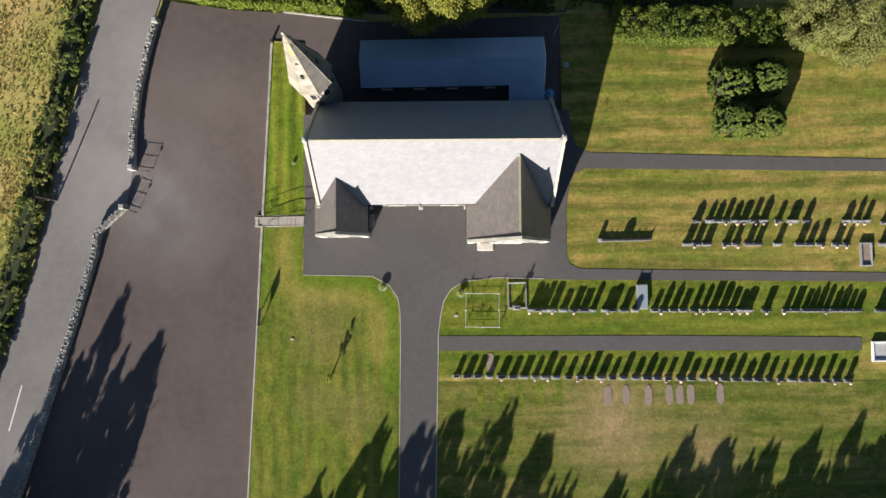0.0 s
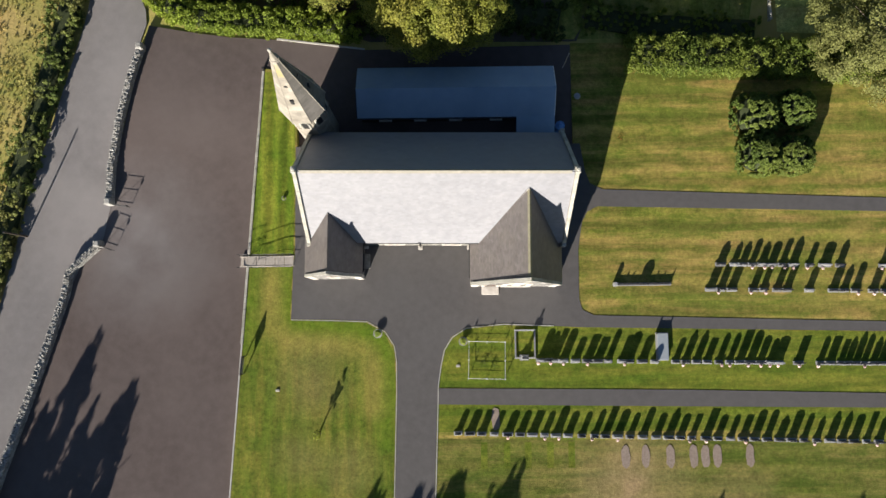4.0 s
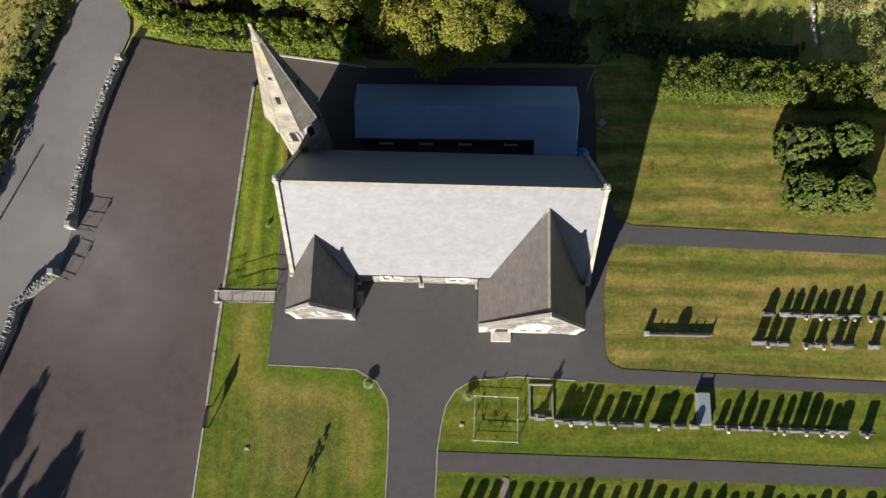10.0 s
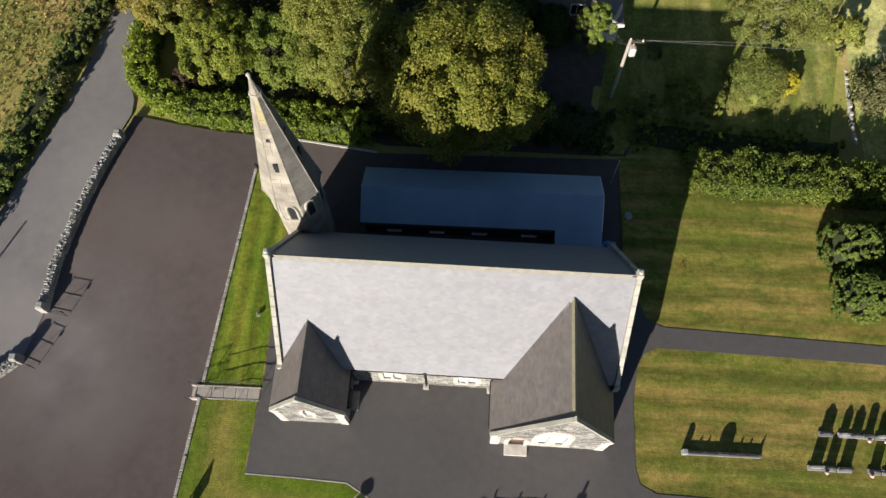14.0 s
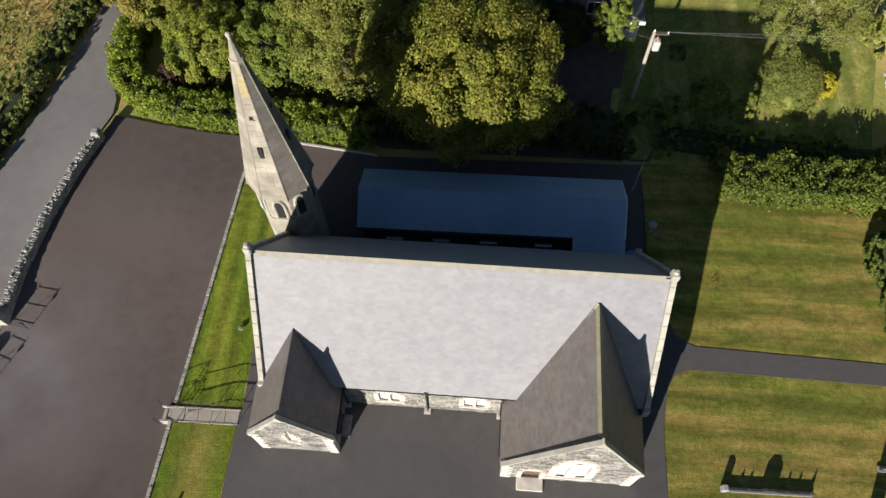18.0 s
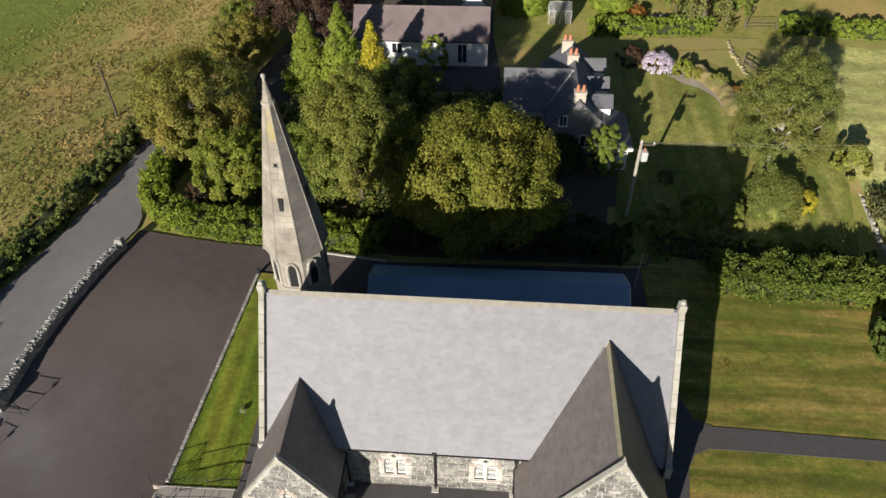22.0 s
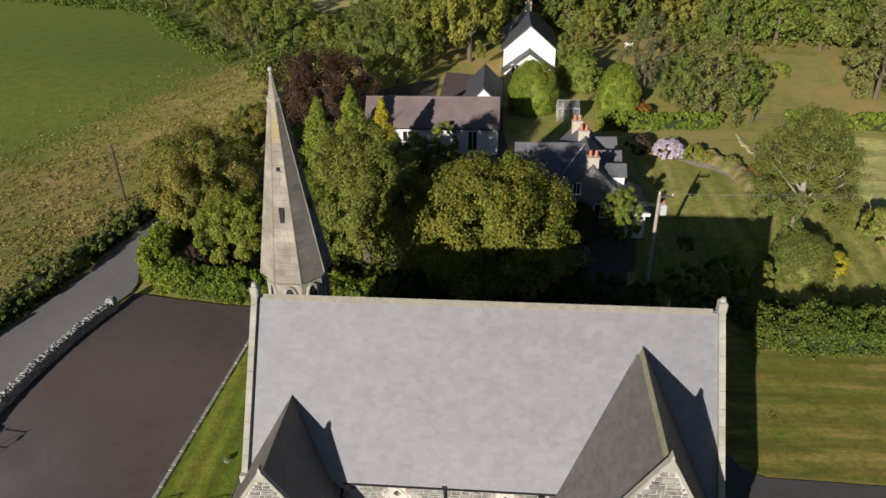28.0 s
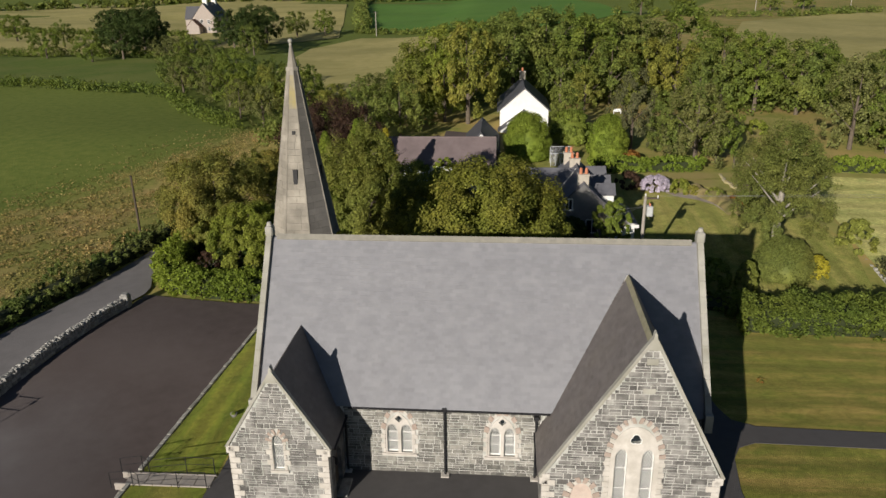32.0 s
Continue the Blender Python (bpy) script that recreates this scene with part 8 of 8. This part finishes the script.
for k, x, y, h, w in (
        ("a", -30, 90, 8.1, 1.0), ("e", -36, 88, 6.3, 1.0), ("b", -33, 97, 9.0, 1.0), ("d", -38, 98, 8.1, 0.9), ("e", -42, 95, 6.3, 0.9), ("g", -44, 102, 6.8, 0.9), ("a", -48, 107, 8.0, 1.0), ("b", -40, 108, 8.6, 1.0),
        ("e", -53, 112, 6.5, 1.1), ("b", -57, 118, 7.5, 1.0), ("e", -62, 120, 6.0, 1.2), ("a", -50, 118, 9.0, 1.0), ("b", -66, 126, 7.0, 1.2),
        ("d", -24, 84, 6.0, 1.1), ("a", -20, 92, 5.6, 1.2), ("b", -13, 88, 8.0, 1.0), ("g", -8.5, 82, 12.0, 0.8), ("c", -3.8, 76, 13.2, 0.75), ("g", -7, 77, 10.0, 0.7), ("d", -11, 79, 10.0, 0.8), ("e", -17, 80, 6.4, 1.1), ("b", -12, 68, 7.5, 0.9), ("b", -17, 72, 7.0, 0.9),
        # behind the farmhouse
        ("b", 2.5, 94, 13.0, 0.9), ("b", 7.5, 97, 14.0, 0.95), ("a", 13.5, 95, 13.0, 0.9), ("b", 19, 99, 13.0, 0.95), ("a", 0, 100, 12.0, 1.0), ("d", 12.6, 84, 6.4, 0.85), ("b", 17, 90, 9.5, 0.9), ("b", 9.5, 89, 9.0, 0.9), ("f", 15.8, 63, 9.0, 0.75), ("b", 8.8, 71.5, 6.0, 0.8),
        ("a", 30, 106, 14.0, 1.0), ("c", 27, 92, 9.6, 0.95), ("c", 23, 95, 9.4, 0.9), ("e", 24, 100, 11.5, 1.0), ("a", 36, 100, 11, 1.0),
        # sprawling tree by the garden hedge and the row beyond the clearing
        ("e", 21.8, 57.4, 8.8, 0.95), ("a", 24.6, 59.0, 7.0, 0.8), ("b", 19.6, 60.5, 6.6, 0.8),
        ("b", 31.5, 84, 10.2, 0.85), ("a", 36, 83, 10.6, 0.85), ("b", 41, 81, 10.2, 0.85), ("a", 44.5, 85, 9.6, 0.85), ("b", 38.5, 90, 10.0, 0.9), ("b", 28, 82, 8.6, 0.7),
        ("e", 41, 64, 10.5, 0.8), ("a", 44.5, 62.5, 8.8, 0.85), ("b", 46, 69, 10.6, 0.9), ("g", 50, 63, 6.4, 0.9), ("a", 52, 70, 9.5, 1.0), ("b", 58, 66, 8.0, 1.0), ("a", 64, 72, 8.8, 1.0), ("e", 60, 80, 8.4, 1.0), ("a", 70, 84, 8.4, 1.0), ("b", 72, 70, 7.8, 1.0), ("b", 55, 85, 8.6, 1.0), ("b", 48, 92, 8.6, 1.0),
        ("a", -6, 112, 11.0, 1.0), ("b", 2, 116, 12.0, 1.0), ("b", 12, 112, 12.5, 1.0), ("a", 20, 114, 12.0, 1.0),
        ("b", -16, 104, 5.0, 1.2), ("d", -12, 98, 7.0, 1.0),
        ("a", -133, 191, 9.0, 1.0), ("h", -105, 182, 11.0, 1.0), ("a", -112, 178, 8.0, 1.1), ("h", -105, 196, 11.0, 1.0), ("h", -77, 205, 12.0, 1.1), ("b", -72, 196, 9.0, 1.0), ("e", -88, 172, 7.0, 1.3), ("e", -80, 162, 7.0, 1.3), ("a", -72, 150, 8.0, 1.0), ("b", -64, 142, 8.0, 1.0),
        ("h", -112, 205, 12.0, 1.0), ("h", -122, 214, 13.0, 1.0), ("h", -118, 224, 12.0, 1.0), ("h", -84, 214, 12.0, 1.2), ("b", -78, 268, 10.0, 1.0), ("a", -68, 272, 10.0, 1.0), ("b", -150, 230, 9.0, 1.0), ("a", 75, 300, 10.0, 1.2), ("b", 60, 310, 10.0, 1.2), ("b", 120, 330, 9.0, 1.2), ("a", 140, 345, 9.0, 1.2),
        ("h", -120, 208, 12.5, 1.1), ("h", -114, 217, 13.5, 1.1), ("h", -108, 206, 12.0, 1.0), ("h", -86, 240, 13.0, 1.0), ("h", -79, 232, 12.5, 1.1), ("e", -100, 196, 6.0, 1.4), ("e", -92, 192, 5.5, 1.4),
        ("a", 82, 62, 6.2, 1.0), ("b", 84, 78, 7.0, 1.0), ("b", 66, 44, 4.7, 1.0), ("a", -180, 250, 10.0, 1.1)):
    wood_tree(k, x, y, h, w)
for t in PROTO.values():
    for o in (*t.children_recursive, t):
        bpy.data.objects.remove(o)


# brambles and young growth on the floor of the woods
rgw = np.random.default_rng(63)
wp, wr = [], []
while len(wp) < 1800:
    x, y = rgw.uniform(-34, 74), rgw.uniform(66, 112)
    edge = 80 if 24 < x < 46 else 62 if x >= 46 else 86 if x > -2 else 74
    if y < edge or (x < -2 and y > 104) or (-8 < x < 24 and y < 86) or (x > 50 and y > 95):
        continue
    wp.append((x, y, gz(x, y) + rgw.uniform(0.2, 2.2)))
    wr.append(1.0)
tagged(quads("undergrowth", leaves(wp, wr, 18, 0.5, 64, out=0.0), None, L["wood"]), "leafy undergrowth on the floor of the woods", "undergrowth", "", "stuff")


def far_hedge(label, line, w, h, seed, size=0.5, leaf=L["wood"]):
    """A field hedge far off, one sheet of leafy clumps."""
    rg_ = np.random.default_rng(seed)
    pts, rad = [], []
    for (ax, ay), (bx, by) in zip(line[:-1], line[1:]):
        d = math.hypot(bx - ax, by - ay)
        for i in range(int(d / max(0.4, size * 0.7))):
            u = rg_.random()
            x, y = ax + (bx - ax) * u + rg_.normal() * w * 0.25, ay + (by - ay) * u + rg_.normal() * w * 0.25
            pts.append((x, y, gz(x, y) + h * (0.2 + 0.7 * rg_.random())))
            rad.append(h * 0.45)
    o = quads("field_hedge", leaves(pts, rad, 26, size, seed, out=0.1), None, leaf)
    return tagged(o, label, "hedge", "", "stuff")


far_hedge("dark hedge between pastures", [(-39, 84), (-50, 97), (-62, 113), (-85, 123), (-108, 132), (-170, 147), (-240, 157)], 2.6, 2.2, 301, 0.4, L["privet"])
far_hedge("field hedge in the distance", [(-62, 120), (-80, 160), (-96, 184), (-155, 203), (-250, 225)], 3.0, 2.6, 302, 0.45, L["privet"])
far_hedge("field hedge beside the bright green field", [(-56, 290), (-80, 420), (-120, 660)], 6, 4, 303, 1.0)
far_hedge("field hedge along the far pasture", [(-58, 282), (-16, 250), (20, 268)], 2.5, 2.0, 304, 0.6)
far_hedge("hedge across the far hayfield", [(-130, 290), (-230, 310), (-380, 330)], 3, 2.5, 305, 0.8)
far_hedge("hedge on the far hillside", [(62, 300), (120, 290), (200, 330), (320, 350)], 3, 2.5, 306, 0.8)
far_hedge("hedge on the skyline", [(-400, 520), (-120, 560), (40, 600), (300, 520), (600, 560)], 8, 6, 307, 2.0)
far_hedge("line of distant hedgerow trees", [(-600, 760), (-100, 800), (300, 760), (800, 800)], 14, 10, 308, 3.5)
far_hedge("line of distant woodland", [(-1200, 1200), (-200, 1250), (500, 1150), (1300, 1200)], 40, 20, 309, 8)
far_hedge("bank of bramble beside the pasture", [(-30, 76), (-26.5, 69), (-25.2, 62), (-25.6, 55)], 2.2, 0.9, 310, 0.3)

FX, FY = -19.5, 46.0
fh = house("far_farmhouse", "grey-brown gabled farmhouse with a dark slate roof", -110 + FX, 262 + FY, gz(-110 + FX, 262 + FY))
z_ = fh.location.z
house_body(fh, -114 + FX, -104 + FX, 258 + FY, 275 + FY, z_, z_ + 6.5, z_ + 12.5, "y", M["cream"], M["roof_far"], 0.5)
house_body(fh, -119 + FX, -112 + FX, 262 + FY, 268 + FY, z_, z_ + 6.0, z_ + 11, "x", M["cream"], M["roof_far"], 0.4)
house_body(fh, -115.5 + FX, -110 + FX, 254 + FY, 258.2 + FY, z_, z_ + 3.2, z_ + 6.0, "y", M["cream"], M["brown_tile"], 0.4)
for u, v in ((-109, 261.5), (-109, 272)):
    st = hs_part(fh, "chimney", box(u - 1.0 + FX, u + 1.0 + FX, v - 0.7 + FY, v + 0.7 + FY, z_ + 11, z_ + 14.2, 0.05), M["white"], "white chimney stack")
    hs_part(fh, "cap", box(u - 1.1 + FX, u + 1.1 + FX, v - 0.8 + FY, v + 0.8 + FY, z_ + 14.2, z_ + 14.4), M["chimney"], parent=st)
for u, v in ((-107, 1.2), (-107, 4.2), (-110.2, 4.4)):
    hs_window(fh, u + FX, 258 + FY, z_ + v, 1.1, 1.5)
for x, y, h in ((-46, 262, 9), (104, 300, 10), (150, 320, 9)):
    p = tagged(empty("far_pole", x, y, gz(x, y)), "pale utility pole in a far field", "utility pole")
    part("pole", cyl(0, 0, -0.5, h, 0.18, 0.14, 6), M["pole"], p)
    part("crossarm", box(-0.9, 0.9, -0.08, 0.08, h - 0.6, h - 0.4), M["timber"], p)

# ---- rough grass of the meadow beside the road ----
rgt = np.random.default_rng(5)


def meadow_edge(y):
    return -40.0 + 0.24 * (y - 4) * (1 if y < 45 else 0.9)


for label, leaf, count, seed, share in (("dry straw-coloured tufts in the rough meadow", L["straw"], 17000, 6, -0.1), ("green grass tufts in the rough meadow", L["sward"], 11000, 7, -0.25)):
    tc, tr_ = [], []
    while len(tc) < count:
        x, y = rgt.uniform(-88, -25), rgt.uniform(-15, 86)
        if x > meadow_edge(y) or (-0.9 * (x + 45) + 0.42 * (y - 62) > 2 + rgt.normal() * 4.0):
            continue
        # lines of taller grass run with the slope
        u, v = x * 0.5 + y * 0.86, -x * 0.86 + y * 0.5
        if noise.noise((u * 0.12, v * 0.55, seed)) < share + 0.45 * (rgt.random() - 0.5):
            continue
        tc.append((x, y, gz(x, y) + 0.04))
        tr_.append(0.08 + 0.14 * rgt.random())
    tagged(quads("meadow_tufts", leaves(tc, tr_, 5, 0.15, seed, out=0.0, droop=0.0), None, leaf), label, "grass", "", "stuff")
